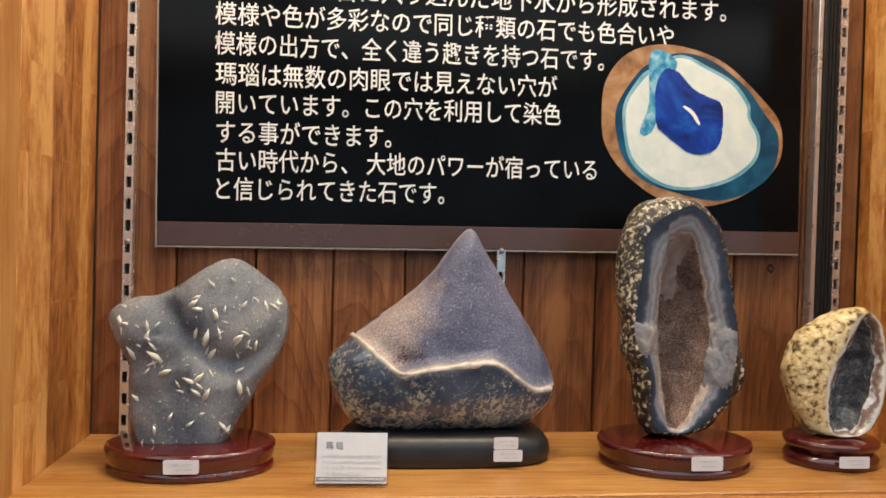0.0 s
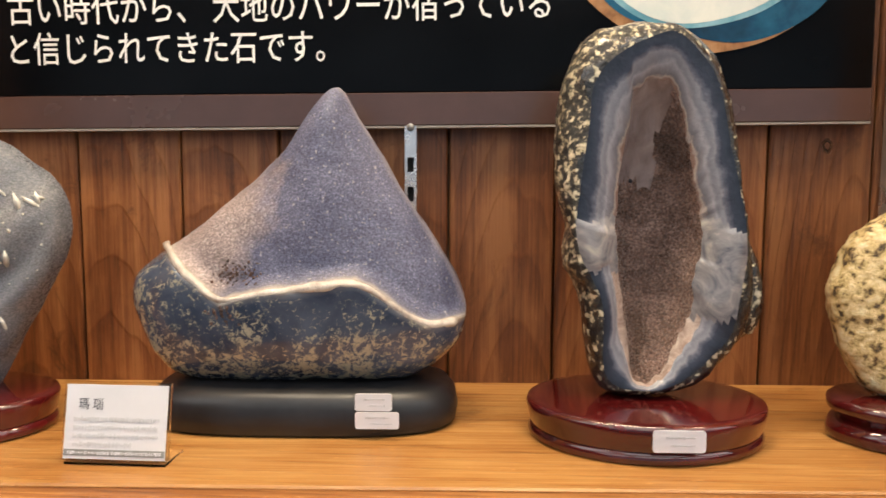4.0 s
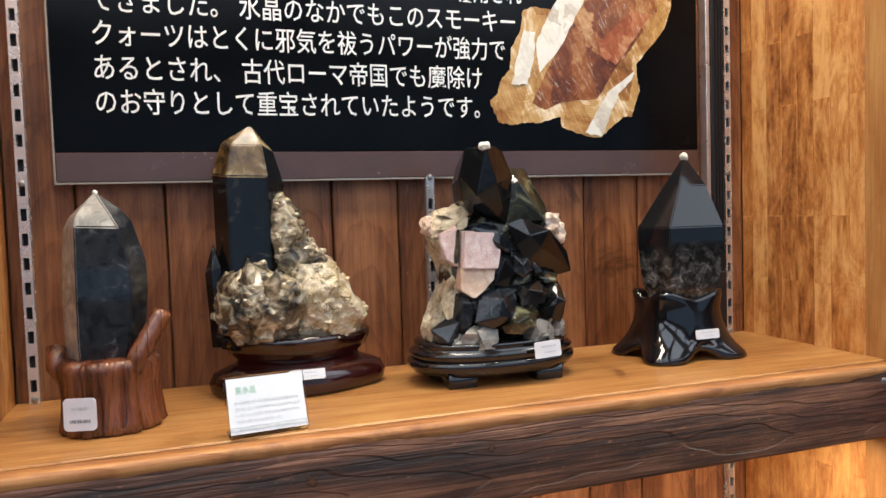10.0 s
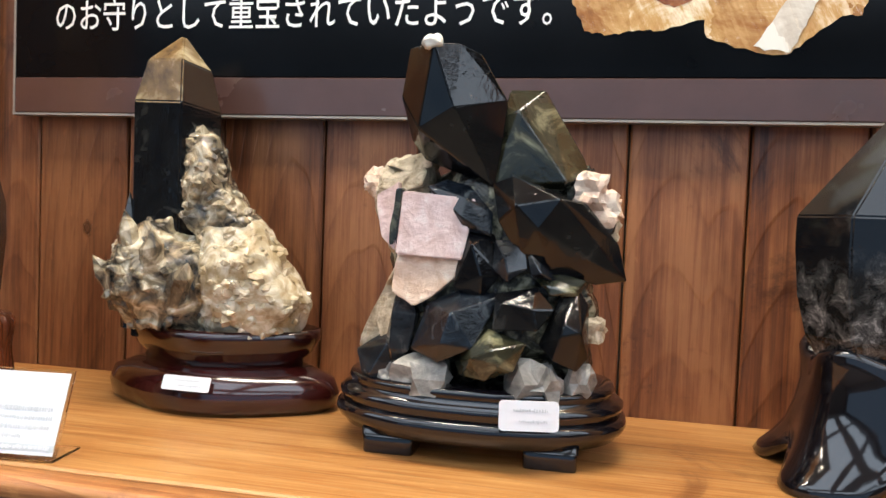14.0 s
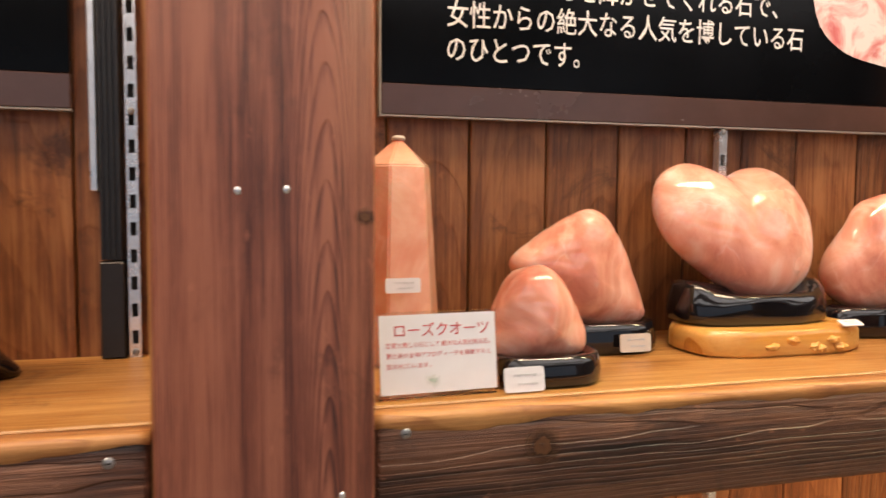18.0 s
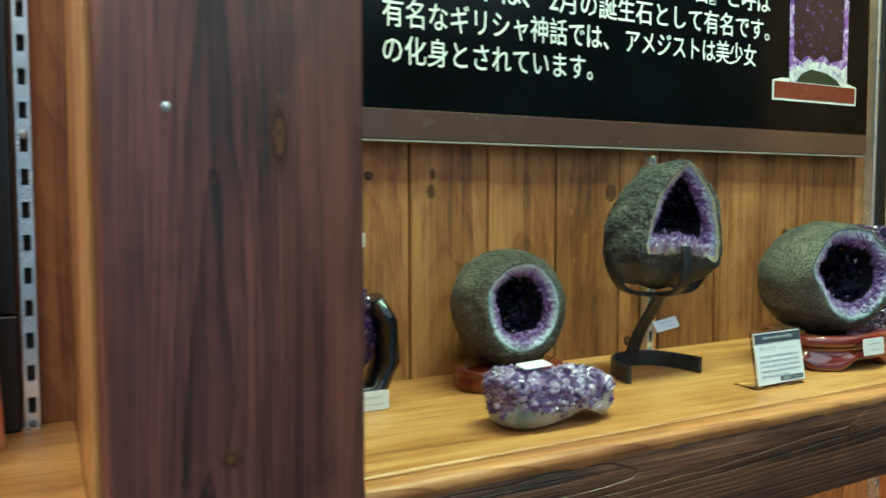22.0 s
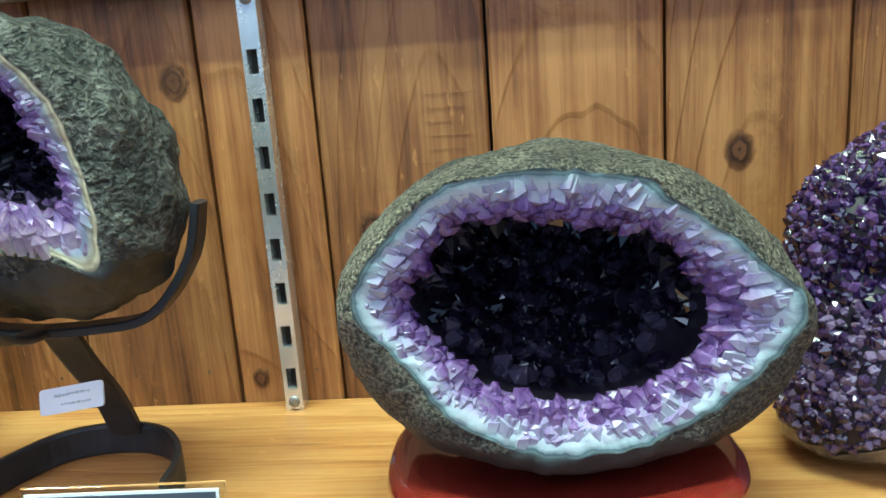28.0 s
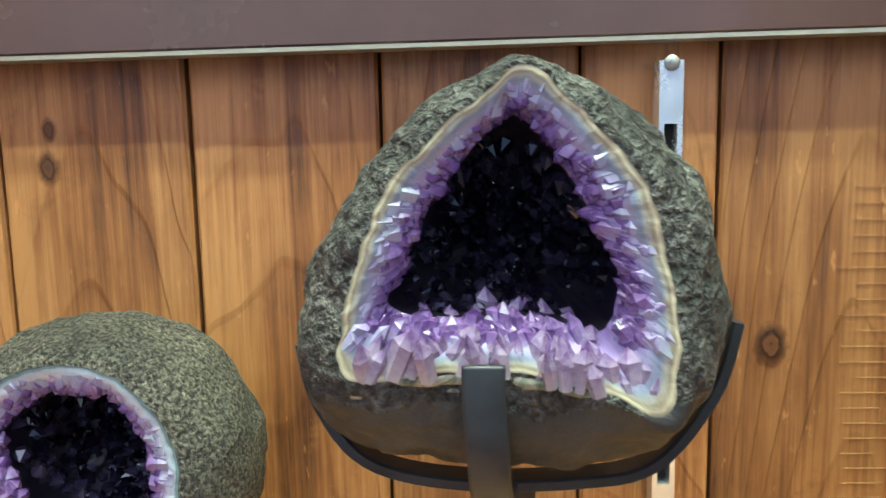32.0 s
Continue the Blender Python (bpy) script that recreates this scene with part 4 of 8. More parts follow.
CREAM_ROCK = stone_mat("cream_black_crust", [(0.36, (0.045, 0.027, 0.012)), (0.41, (0.22, 0.14, 0.055)), (0.46, (0.56, 0.41, 0.17)), (0.54, (0.75, 0.59, 0.31)), (0.68, (0.83, 0.73, 0.48))], 125.0, 0.35, 0.9, 240.0, coat=0.25, detail=8, dist=0.25, deep=0.003)
DARK_CRUST = stone_mat("speckled_crust", [(0.42, (0.012, 0.012, 0.014)), (0.565, (0.045, 0.042, 0.036)), (0.60, (0.46, 0.40, 0.27)), (0.7, (0.68, 0.61, 0.46))], 120.0, 0.25, 0.5, 180.0, coat=0.5, dist=0.2)
DARK_DRUZY = stone_mat("dark_grey_druzy", [(0.35, (0.060, 0.060, 0.065)), (0.52, (0.145, 0.145, 0.148)), (0.66, (0.40, 0.40, 0.40))], 48.0, 0.3, 1.0, 300.0, sparkle=0.2, speck=0.45, deep=0.004)
BROWN_DRUZY = stone_mat("brown_druzy", [(0.35, (0.13, 0.08, 0.060)), (0.55, (0.33, 0.215, 0.175)), (0.72, (0.52, 0.37, 0.30))], 22.0, 0.4, 1.0, 260.0, sparkle=0.25, speck=0.55, grain=480.0, deep=0.005)
ROSE = stone_mat("rose_quartz", [(0.30, (0.50, 0.165, 0.115)), (0.41, (0.65, 0.265, 0.185)), (0.50, (0.74, 0.360, 0.262)), (0.58, (0.79, 0.460, 0.360)), (0.69, (0.87, 0.69, 0.60))], 12.0, 0.03, coat=0.0, dist=1.0, sss=0.35, cracks=0.16, radius=(0.03, 0.011, 0.007))
ROSE_PALE = stone_mat("pale_rose_quartz", [(0.35, (0.70, 0.30, 0.19)), (0.55, (0.78, 0.44, 0.31)), (0.68, (0.84, 0.60, 0.48))], 12.0, 0.11, coat=0.3, dist=0.9, sss=0.4, cracks=0.06, radius=(0.03, 0.011, 0.007))
CHIP = crystal_mat("lilac_crystal", (0.030, 0.012, 0.060), (0.135, 0.070, 0.22), (0.58, 0.50, 0.63), 0.12, 0.2)
VIOLET = crystal_mat("violet_crystal", (0.004, 0.0015, 0.009), (0.018, 0.007, 0.040), (0.11, 0.055, 0.18), 0.09, 0.15, 0.2)
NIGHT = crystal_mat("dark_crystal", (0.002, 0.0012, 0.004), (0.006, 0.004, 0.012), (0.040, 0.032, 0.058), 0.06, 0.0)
# near-black, so the shade of hollows and gaps is put into the colour
CAVITY_SHADE = plain("cavity_shade", (0.004, 0.002, 0.007), 0.45)
SMOKE = stone_mat("smoky_quartz", [(0.35, (0.003, 0.003, 0.004)), (0.60, (0.008, 0.008, 0.008)), (0.70, (0.045, 0.042, 0.036)), (0.80, (0.20, 0.19, 0.16))], 34.0, 0.05, 0.10, 42.0, spec=0.42, deep=0.004)
SMOKE_GREY = stone_mat("striated_smoky_quartz", [(0.38, (0.008, 0.009, 0.011)), (0.58, (0.022, 0.024, 0.028)), (0.66, (0.07, 0.07, 0.066)), (0.76, (0.34, 0.32, 0.27))], 52.0, 0.12, coat=0.1, spec=0.4)
OLIVE_Q = stone_mat("olive_quartz", [(0.35, (0.008, 0.008, 0.005)), (0.55, (0.035, 0.033, 0.018)), (0.66, (0.16, 0.15, 0.085)), (0.78, (0.36, 0.33, 0.20))], 34.0, 0.07, 0.12, 60.0, coat=0.2, deep=0.003)
CREAM = stone_mat("cream_matrix", [(0.34, (0.18, 0.13, 0.07)), (0.46, (0.44, 0.35, 0.22)), (0.62, (0.68, 0.58, 0.41))], 90.0, 0.45, 0.8, 260.0)
PINK_SPAR = stone_mat("pink_feldspar", [(0.35, (0.60, 0.42, 0.37)), (0.55, (0.74, 0.57, 0.53)), (0.7, (0.82, 0.72, 0.67))], 70.0, 0.55, 0.5, 240.0)
STUMP = wood_mat("varnished_root", (0.014, 0.004, 0.002), (0.085, 0.021, 0.006), (0.20, 0.062, 0.019), "z", 110.0, 0.2, 0.0, 0.0, 1.0, coat=0.5, ring_mix=0.12, streak=0.9)
BOXWOOD = wood_mat("yellow_boxwood", (0.42, 0.15, 0.02), (0.62, 0.285, 0.050), (0.72, 0.40, 0.11), "x", 40.0, 0.3, 0.0, 0.1, 0.2, coat=0.4)

# agate with a druzy hollow over a wavy pale line
m, nt, b = base_mat("agate_wave", rough=0.25, coat=0.3)
v = coords(nt)
sep = node(nt, "ShaderNodeSeparateXYZ", i_0=v).outputs
WAVE = ((-0.135, 0.146), (-0.113, 0.139), (-0.095, 0.129), (-0.072, 0.110), (-0.053, 0.096), (-0.030, 0.103), (0.012, 0.108), (0.047, 0.113), (0.060, 0.107), (0.073, 0.096), (0.099, 0.078), (0.135, 0.080))
level = ramp(nt, calc(nt, "DIVIDE", calc(nt, "ADD", sep[0], 0.135), 0.27), [((a + 0.135) / 0.27, ((h - 0.07) / 0.08,) * 3) for a, h in WAVE])
wave = calc(nt, "ADD", calc(nt, "ADD", calc(nt, "MULTIPLY", level, 0.08), 0.07), calc(nt, "MULTIPLY", calc(nt, "SUBTRACT", noise_tex(nt, v, 60.0, 3), 0.5), 0.005))
up = calc(nt, "SUBTRACT", sep[2], wave)
n1, n2 = noise_tex(nt, v, 13.0, 5, 0.6, 0.8), calc(nt, "ADD", calc(nt, "MULTIPLY", noise_tex(nt, v, 190.0, 6, 0.78, 0.6), 0.72), calc(nt, "MULTIPLY", noise_tex(nt, v, 34.0, 4, 0.6, 0.8), 0.30))
tan_side = calc(nt, "SUBTRACT", noise_tex(nt, v, 12.0, 4, 0.6), calc(nt, "ADD", calc(nt, "MULTIPLY", sep[0], 3.2), calc(nt, "MULTIPLY", calc(nt, "ABSOLUTE", calc(nt, "SUBTRACT", sep[2], 0.14)), 1.2)))
druzy = mix(nt, ramp(nt, tan_side, [(0.50, (0, 0, 0)), (0.68, (1, 1, 1))]), ramp(nt, n1, [(0.35, (0.062, 0.070, 0.130)), (0.65, (0.17, 0.172, 0.25))]), ramp(nt, n1, [(0.35, (0.22, 0.17, 0.165)), (0.7, (0.36, 0.29, 0.28))]))
lower = mix(nt, ramp(nt, calc(nt, "SUBTRACT", n2, calc(nt, "MULTIPLY", calc(nt, "SUBTRACT", up, -0.05), 0.9)), [(0.51, (0, 0, 0)), (0.56, (1, 1, 1))]), ramp(nt, n1, [(0.35, (0.022, 0.034, 0.064)), (0.65, (0.095, 0.115, 0.16))]), (0.36, 0.335, 0.25))
grit = noise_tex(nt, v, 620.0, 3, 0.7)
druzy = mix(nt, 1.0, druzy, ramp(nt, grit, [(0.34, (0.5, 0.5, 0.5)), (0.52, (1, 1, 1)), (0.68, (1.8, 1.8, 1.8))]), "MULTIPLY")
druzy = mix(nt, calc(nt, "MULTIPLY", ramp(nt, noise_tex(nt, v, 330.0, 2, 0.5), [(0.64, (0, 0, 0)), (0.72, (1, 1, 1))]), 0.5), druzy, (0.55, 0.52, 0.50))
fringe = ramp(nt, calc(nt, "ADD", sep[1], calc(nt, "MULTIPLY", noise_tex(nt, v, 70.0, 4), 0.012)), [(0.0, (0, 0, 0)), (0.012, (0.6, 0.6, 0.6))])
druzy = mix(nt, fringe, druzy, (0.44, 0.38, 0.40))
col = mix(nt, ramp(nt, up, [(0.0, (0, 0, 0)), (0.002, (1, 1, 1))]), lower, druzy)
line = ramp(nt, calc(nt, "ABSOLUTE", up), [(0.0020, (1, 1, 1)), (0.0042, (0, 0, 0))])
nt.links.new(mix(nt, line, col, (0.52, 0.45, 0.37)), b.inputs["Base Color"])
nt.links.new(ramp(nt, up, [(0.0, (0.12, 0.12, 0.12)), (0.004, (0.62, 0.62, 0.62))]), b.inputs["Roughness"])
nt.links.new(ramp(nt, up, [(0.0, (0.4, 0.4, 0.4)), (0.004, (0, 0, 0))]), b.inputs["Coat Weight"])
bump(nt, b, calc(nt, "ADD", calc(nt, "MULTIPLY", line, 1.2), calc(nt, "MULTIPLY", noise_tex(nt, v, 420.0, 3, 0.7), ramp(nt, up, [(0.0, (0, 0, 0)), (0.004, (0.6, 0.6, 0.6))]))), 0.5, 0.002)
AGATE_WAVE = m


def banded(name, stops, waver=0.10, streak=0.25, rough=0.18, coat=0.35):
    """Layers that follow the cut rim from its outer edge (0) to its inner edge (1), with streaks towards the middle."""
    m, nt, b = base_mat(name, rough=rough, coat=coat)
    uv = node(nt, "ShaderNodeSeparateXYZ", i_0=node(nt, "ShaderNodeTexCoord").outputs["UV"]).outputs
    v = coords(nt)
    f = calc(nt, "ADD", uv[1], calc(nt, "MULTIPLY", calc(nt, "SUBTRACT", noise_tex(nt, v, 55.0, 4, 0.6), 0.5), 2 * waver))
    st = noise_tex(nt, node(nt, "ShaderNodeCombineXYZ", i_0=calc(nt, "MULTIPLY", uv[0], 260.0), i_1=calc(nt, "MULTIPLY", uv[1], 3.0), i_2=0.0).outputs[0], 1.0, 3, 0.6)
    f = calc(nt, "ADD", f, calc(nt, "MULTIPLY", calc(nt, "SUBTRACT", st, 0.5), calc(nt, "MULTIPLY", uv[1], streak)))
    nt.links.new(ramp(nt, f, stops), b.inputs["Base Color"])
    bump(nt, b, calc(nt, "ADD", calc(nt, "MULTIPLY", st, uv[1]), noise_tex(nt, v, 300.0, 3)), 0.35, 0.0015)
    return m


AGATE_GREY = banded("banded_grey_agate", [(0.0, (0.018, 0.020, 0.030)), (0.26, (0.040, 0.044, 0.064)), (0.36, (0.13, 0.13, 0.16)), (0.43, (0.25, 0.245, 0.27)), (0.56, (0.20, 0.20, 0.23)), (0.66, (0.33, 0.32, 0.345)), (0.76, (0.24, 0.23, 0.255)), (0.88, (0.17, 0.16, 0.175)), (0.95, (0.40, 0.33, 0.29)), (1.0, (0.24, 0.15, 0.12))], 0.24, 0.12)
AGATE_WHITE = banded("white_grey_agate", [(0.0, (0.66, 0.62, 0.56)), (0.22, (0.70, 0.68, 0.64)), (0.38, (0.36, 0.28, 0.23)), (0.55, (0.17, 0.11, 0.085)), (0.74, (0.22, 0.15, 0.12)), (0.86, (0.62, 0.61, 0.60)), (1.0, (0.50, 0.50, 0.51))], 0.8, 0.3)
AGATE_PALE = banded("pale_blue_agate", [(0.0, (0.06, 0.08, 0.08)), (0.05, (0.16, 0.21, 0.21)), (0.08, (0.09, 0.13, 0.14)), (0.12, (0.26, 0.33, 0.36)), (0.20, (0.42, 0.49, 0.53)), (0.36, (0.48, 0.50, 0.57)), (0.55, (0.40, 0.33, 0.54)), (0.78, (0.30, 0.20, 0.46)), (1.0, (0.10, 0.05, 0.18))], 0.15, 0.5)
AGATE_TAN = banded("tan_grey_agate", [(0.0, (0.20, 0.17, 0.11)), (0.07, (0.50, 0.43, 0.28)), (0.13, (0.26, 0.22, 0.14)), (0.2, (0.34, 0.32, 0.26)), (0.30, (0.20, 0.22, 0.28)), (0.45, (0.28, 0.26, 0.38)), (0.65, (0.30, 0.22, 0.42)), (1.0, (0.16, 0.09, 0.26))], 0.10, 0.4)
TAN_ROCK = stone_mat("tan_grey_rock", [(0.32, (0.12, 0.13, 0.11)), (0.5, (0.30, 0.29, 0.25)), (0.66, (0.48, 0.46, 0.40)), (0.78, (0.62, 0.62, 0.60))], 34.0, 0.4, 0.6, 160.0)
TEETH = tooth_mat("violet_teeth", (0.52, 0.45, 0.63), (0.30, 0.17, 0.45), (0.075, 0.024, 0.15), 0.22, 0.45)
TEETH_PALE = tooth_mat("lilac_teeth", (0.52, 0.57, 0.64), (0.46, 0.42, 0.60), (0.32, 0.21, 0.48), 0.24, 0.4)


# ---- makers of stones, stands, tags and cards ----
def polar(points, n):
    """Centre and n points of a smooth closed outline, at even angles round its centre."""
    loop = curve_loop(points, 160)
    c = centre_of(loop)
    ang = np.array([math.atan2(p.y - c.y, p.x - c.x) for p in loop])
    rad = np.array([(p - c).length for p in loop])
    o = np.argsort(ang)
    want = -math.pi + 2 * math.pi * np.arange(n) / n
    r = np.interp(want, np.concatenate((ang[o] - 2 * math.pi, ang[o], ang[o] + 2 * math.pi)), np.tile(rad[o], 3))
    return c, [c + Vector((math.cos(a), math.sin(a))) * float(k) for a, k in zip(want, r)]


def jag(v, amp, freq, k=0.0):
    w = Vector(v) * freq + Vector((k, k, k))
    return noise.noise(w) * amp + noise.noise(w * 2.9) * amp * 0.45


def geode(name, at, label, outline, mouth, inner, lip, back, cavity, rock, band, hollow, rims=0, rim_size=0.006, nights=0, night_size=0.004, rough=0.002, rz=0.0, rim_mat=None, night_mat=None, seed=1, skew=0.0, ragged=0.05, early=0.0, dark_below=None, bare_below=-1.0, pale_crust=None, swell=(), edge_mat=None, patch=None):
    """A hollow stone that opens towards -y: shell, cut band, hollow, and crystals round the rim and inside."""
    rnd = random.Random(seed)
    g = thing(name, *at, label, "stone", rz)
    n = 400 if rims else 200
    back_steps, lip_steps = (44, 30) if rims else (24, 14)
    co, out = polar(outline, n)
    cm, mo = polar(mouth, n)
    if rims:
        mo = [cm + (p - cm) * (1 + 0.028 * (noise.noise(Vector((p.x * 60, p.y * 60, seed + 3))) + 0.7 * noise.noise(Vector((p.x * 170, p.y * 170, seed + 7))))) for p in mo]
    ci, inn = polar(inner, n)
    inn = [ci + (p - ci) * (1 + ragged * (noise.noise(Vector((p.x * 45, p.y * 45, seed))) + 0.6 * noise.noise(Vector((p.x * 130, p.y * 130, seed))))) for p in inn]
    lev = []
    for k in range(back_steps + 1):
        s = math.cos(math.pi / 2 * k / (back_steps + 0.5))
        lev.append([Vector((co.x + (p.x - co.x) * s, back * math.sin(math.pi / 2 * k / (back_steps + 0.5)), co.y + (p.y - co.y) * s)) for p in out])
    lev.reverse()
    for k in range(1, lip_steps + 1):
        f = k / lip_steps
        h = math.sin(math.pi / 2 * f)
        lev.append([Vector((p.x + (q.x - p.x) * (1 - math.cos(math.pi / 2 * f)), -lip * h + skew * (q.y - cm.y) * f, p.y + (q.y - p.y) * (1 - math.cos(math.pi / 2 * f)))) for p, q in zip(out, mo)])
    mid = Vector((co.x, 0, co.y))
    lev = [[v + (v - mid).normalized() * (jag(v, rough, 46.0, seed) + jag(v, rough * 0.30, 120.0, seed)) * (0.25 if r == len(lev) - 1 else 1) for v in lv] for r, lv in enumerate(lev)]
    vs, fs = rings_mesh(lev, False, True)
    if pale_crust:
        def pale(f):
            c = sum((vs[i] for i in f), Vector()) / len(f)
            return pale_crust[0](c + Vector((jag(c, 0.008, 60.0, seed), 0, jag(c, 0.008, 60.0, seed + 4))))
        from_lists("shell", vs, [f for f in fs if not pale(f)], rock, g, "dark polished outer shell")
        from_lists("pale_crust", vs, [f for f in fs if pale(f)], pale_crust[1], g, "cream flecked crust")
    elif dark_below is None:
        from_lists("shell", vs, fs, rock, g, "rough outer shell")
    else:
        # picks the faces under a ragged height for the darker, smoother lower shell
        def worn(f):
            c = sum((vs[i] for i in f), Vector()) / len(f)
            return c.z < dark_below + 0.25 * c.y + jag(c, 0.010, 30.0, seed)
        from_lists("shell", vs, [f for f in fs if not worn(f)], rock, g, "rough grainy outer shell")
        from_lists("lower_shell", vs, [f for f in fs if worn(f)], ROCK_LOWER, g, "smooth dark grey lower shell")
    edge = lev[-1]
    lv2 = [edge]
    steps = (0.12, 0.25, 0.4, 0.55, 0.7, 0.85, 1.0)
    for f in steps:
        lv2.append([Vector((e.x + (q.x - e.x) * f, e.y + 0.010 * f * f + jag((e.x, f, e.z), (0.0007 + 0.0016 * f) * (1.0 if rims else 0.3), 150.0), e.z + (q.y - e.z) * f)) for e, q in zip(edge, inn)])

    def swollen(v):
        for side, z0, z1, rise in swell:
            if (v.x - ci.x) * side > 0:
                k = min(1.0, (0.5 - abs((v.z + jag((v.x, 0, v.z), 0.012, 38.0) - (z0 + z1) / 2) / (z1 - z0))) / 0.22)
                if k > 0:
                    return rise * math.sin(k * math.pi / 2)
        return 0.0
    for r, f in enumerate((0.0,) + steps):
        lv2[r] = [v - Vector((0, swollen(v) * min(1.0, 0.25 + 2.2 * f * (1.15 - f)), 0)) for v in lv2[r]] if r else lv2[r]
    bvs, bfs = rings_mesh(lv2, False)

    def lot(f):
        c = sum((bvs[i] for i in f), Vector()) / len(f)
        if swell and swollen(c) > 0:
            return 1
        return 2 if edge_mat and max(f) // n >= len(steps) - 1 and edge_mat[0](c + Vector((0, 0, jag(c, 0.02, 50.0)))) else 0
    ring = from_lists("cut_band", bvs, [f for f in bfs if lot(f) == 0], band, g, "polished banded rim")
    if swell:
        from_lists("agate_swelling", bvs, [f for f in bfs if lot(f) == 1], KNOB, g, "pale polished swelling across the rim")
    if edge_mat:
        from_lists("crystal_edge", bvs, [f for f in bfs if lot(f) == 2], edge_mat[1], g, "pale pink crystal edge")
    layer = ring.data.uv_layers.new(name="rim")
    along = (0.0,) + steps
    for lp in ring.data.loops:
        layer.data[lp.index].uv = ((lp.vertex_index % n) / n, along[lp.vertex_index // n])
    rim0 = lv2[-1]
    lv3 = [rim0]
    for k in range(1, 11):
        s = math.cos(math.pi / 2 * k / 10.4)
        calm = [sum((rim0[(i + d) % n] for d in range(-n // 20, n // 20 + 1, 2)), Vector()) / len(range(-n // 20, n // 20 + 1, 2)) for i in range(n)] if k == 1 else calm
        keep = max(0.0, 1 - k / 4)
        row = []
        for i, q in enumerate(rim0):
            q = calm[i].lerp(q, keep)
            v = Vector((ci.x + (q.x - ci.x) * s, q.y + cavity * math.sin(math.pi / 2 * k / 10.4), ci.y + (q.z - ci.y) * s))
            row.append(v + Vector((0, 1, 0)) * (jag(v, 0.0035, 70.0, seed) + jag(v, 0.0012, 260.0, seed)))
        lv3.append(row)
    hvs, hfs = rings_mesh(lv3)

    def patched(f):
        c = sum((hvs[i] for i in f), Vector()) / len(f)
        return bool(patch) and patch[0](c + Vector((jag(c, 0.006, 60.0), 0, jag(c, 0.006, 60.0, 3.0))))
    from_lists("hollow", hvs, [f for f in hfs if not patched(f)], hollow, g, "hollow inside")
    if patch:
        from_lists("bare_patch", hvs, [f for f in hfs if patched(f)], patch[1], g, "smooth pale mauve patch in the hollow")
    if rims:
        for nm, rows, mt in (("outer_teeth", ((0.18, 0.30), (0.28, 0.34), (0.38, 0.36)), rim_mat or TEETH_PALE), ("inner_teeth", ((0.49, 0.38), (0.60, 0.42), (0.70, 0.40)), rim_mat or TEETH)):
            vs, fs = [], []
            for row, (lead, reach) in enumerate(rows):
                for k in range(rims):
                    i = (k + rnd.random() * 0.7 + row * 0.5) * n / rims
                    i0, f = int(i) % n, i % 1
                    e, q = edge[i0].lerp(edge[(i0 + 1) % n], f), rim0[i0].lerp(rim0[(i0 + 1) % n], f)
                    bw = (q - e).length
                    inward = (q - e).normalized()
                    ld = lead - early + rnd.uniform(-0.06, 0.06)
                    base = e.lerp(q, ld) + Vector((0, 0.010 * (ld * ld - ld) + 0.0028, 0))
                    if base.z < bare_below:
                        continue
                    ax = inward + Vector((rnd.uniform(-0.13, 0.13), rnd.uniform(-0.55, -0.05), rnd.uniform(-0.13, 0.13)))
                    ln = max(0.004, bw * (reach + early * 0.5) * rnd.uniform(0.55, 1.15)) * (1 + 0.35 * noise.noise(base * 90))
                    add_crystal(vs, fs, base, ax, rim_size * rnd.uniform(0.24, 0.50) * (1 + 0.4 * noise.noise(base * 60)), ln, rnd.uniform(0.20, 0.40), 6, rnd.random() * 3, rnd.uniform(0.8, 1.0), rnd.uniform(-0.5, 0.5))
            teeth = from_lists(nm, vs, fs, mt, g, "blunt violet rim crystals", False)
            root = teeth.data.uv_layers.new(name="root")
            for lp in teeth.data.loops:
                root.data[lp.index].uv = (0.5, (0.0, 0.65, 1.0)[(lp.vertex_index % 13) // 6])
            tagged(teeth, kind="stuff")
    if nights:
        vs, fs = [], []
        for k in range(nights):
            s = math.sqrt(rnd.uniform(0.0, 0.97))
            q = rim0[rnd.randrange(n)]
            deep = math.sqrt(max(0, 1 - s * s))
            p = Vector((ci.x + (q.x - ci.x) * s, q.y + cavity * deep, ci.y + (q.z - ci.y) * s))
            ax = Vector((ci.x - p.x, -0.35 * cavity - 0.6 * deep * cavity, ci.y - p.z)).normalized() + Vector((rnd.uniform(-0.5, 0.5), rnd.uniform(-0.5, 0.2), rnd.uniform(-0.5, 0.5)))
            r = night_size * rnd.uniform(0.45, 1.0)
            add_crystal(vs, fs, p, ax, r, r * rnd.uniform(1.5, 2.6), rnd.uniform(0.5, 0.8), 6, rnd.random() * 3)
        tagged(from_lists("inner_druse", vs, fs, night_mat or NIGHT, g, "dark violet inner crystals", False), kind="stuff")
    return g


def grow(outline, k, dx, dz):
    return [(x * k + dx, z * k + dz) for x, z in outline]


def stone(name, at, label, outline, front, back, material, rz=0.0, tilt=0.0, **kw):
    g = thing(name, *at, label, "stone", rz)
    body = from_lists("body", *stone_shape(outline, front, back, **kw), material, g)
    return g, body


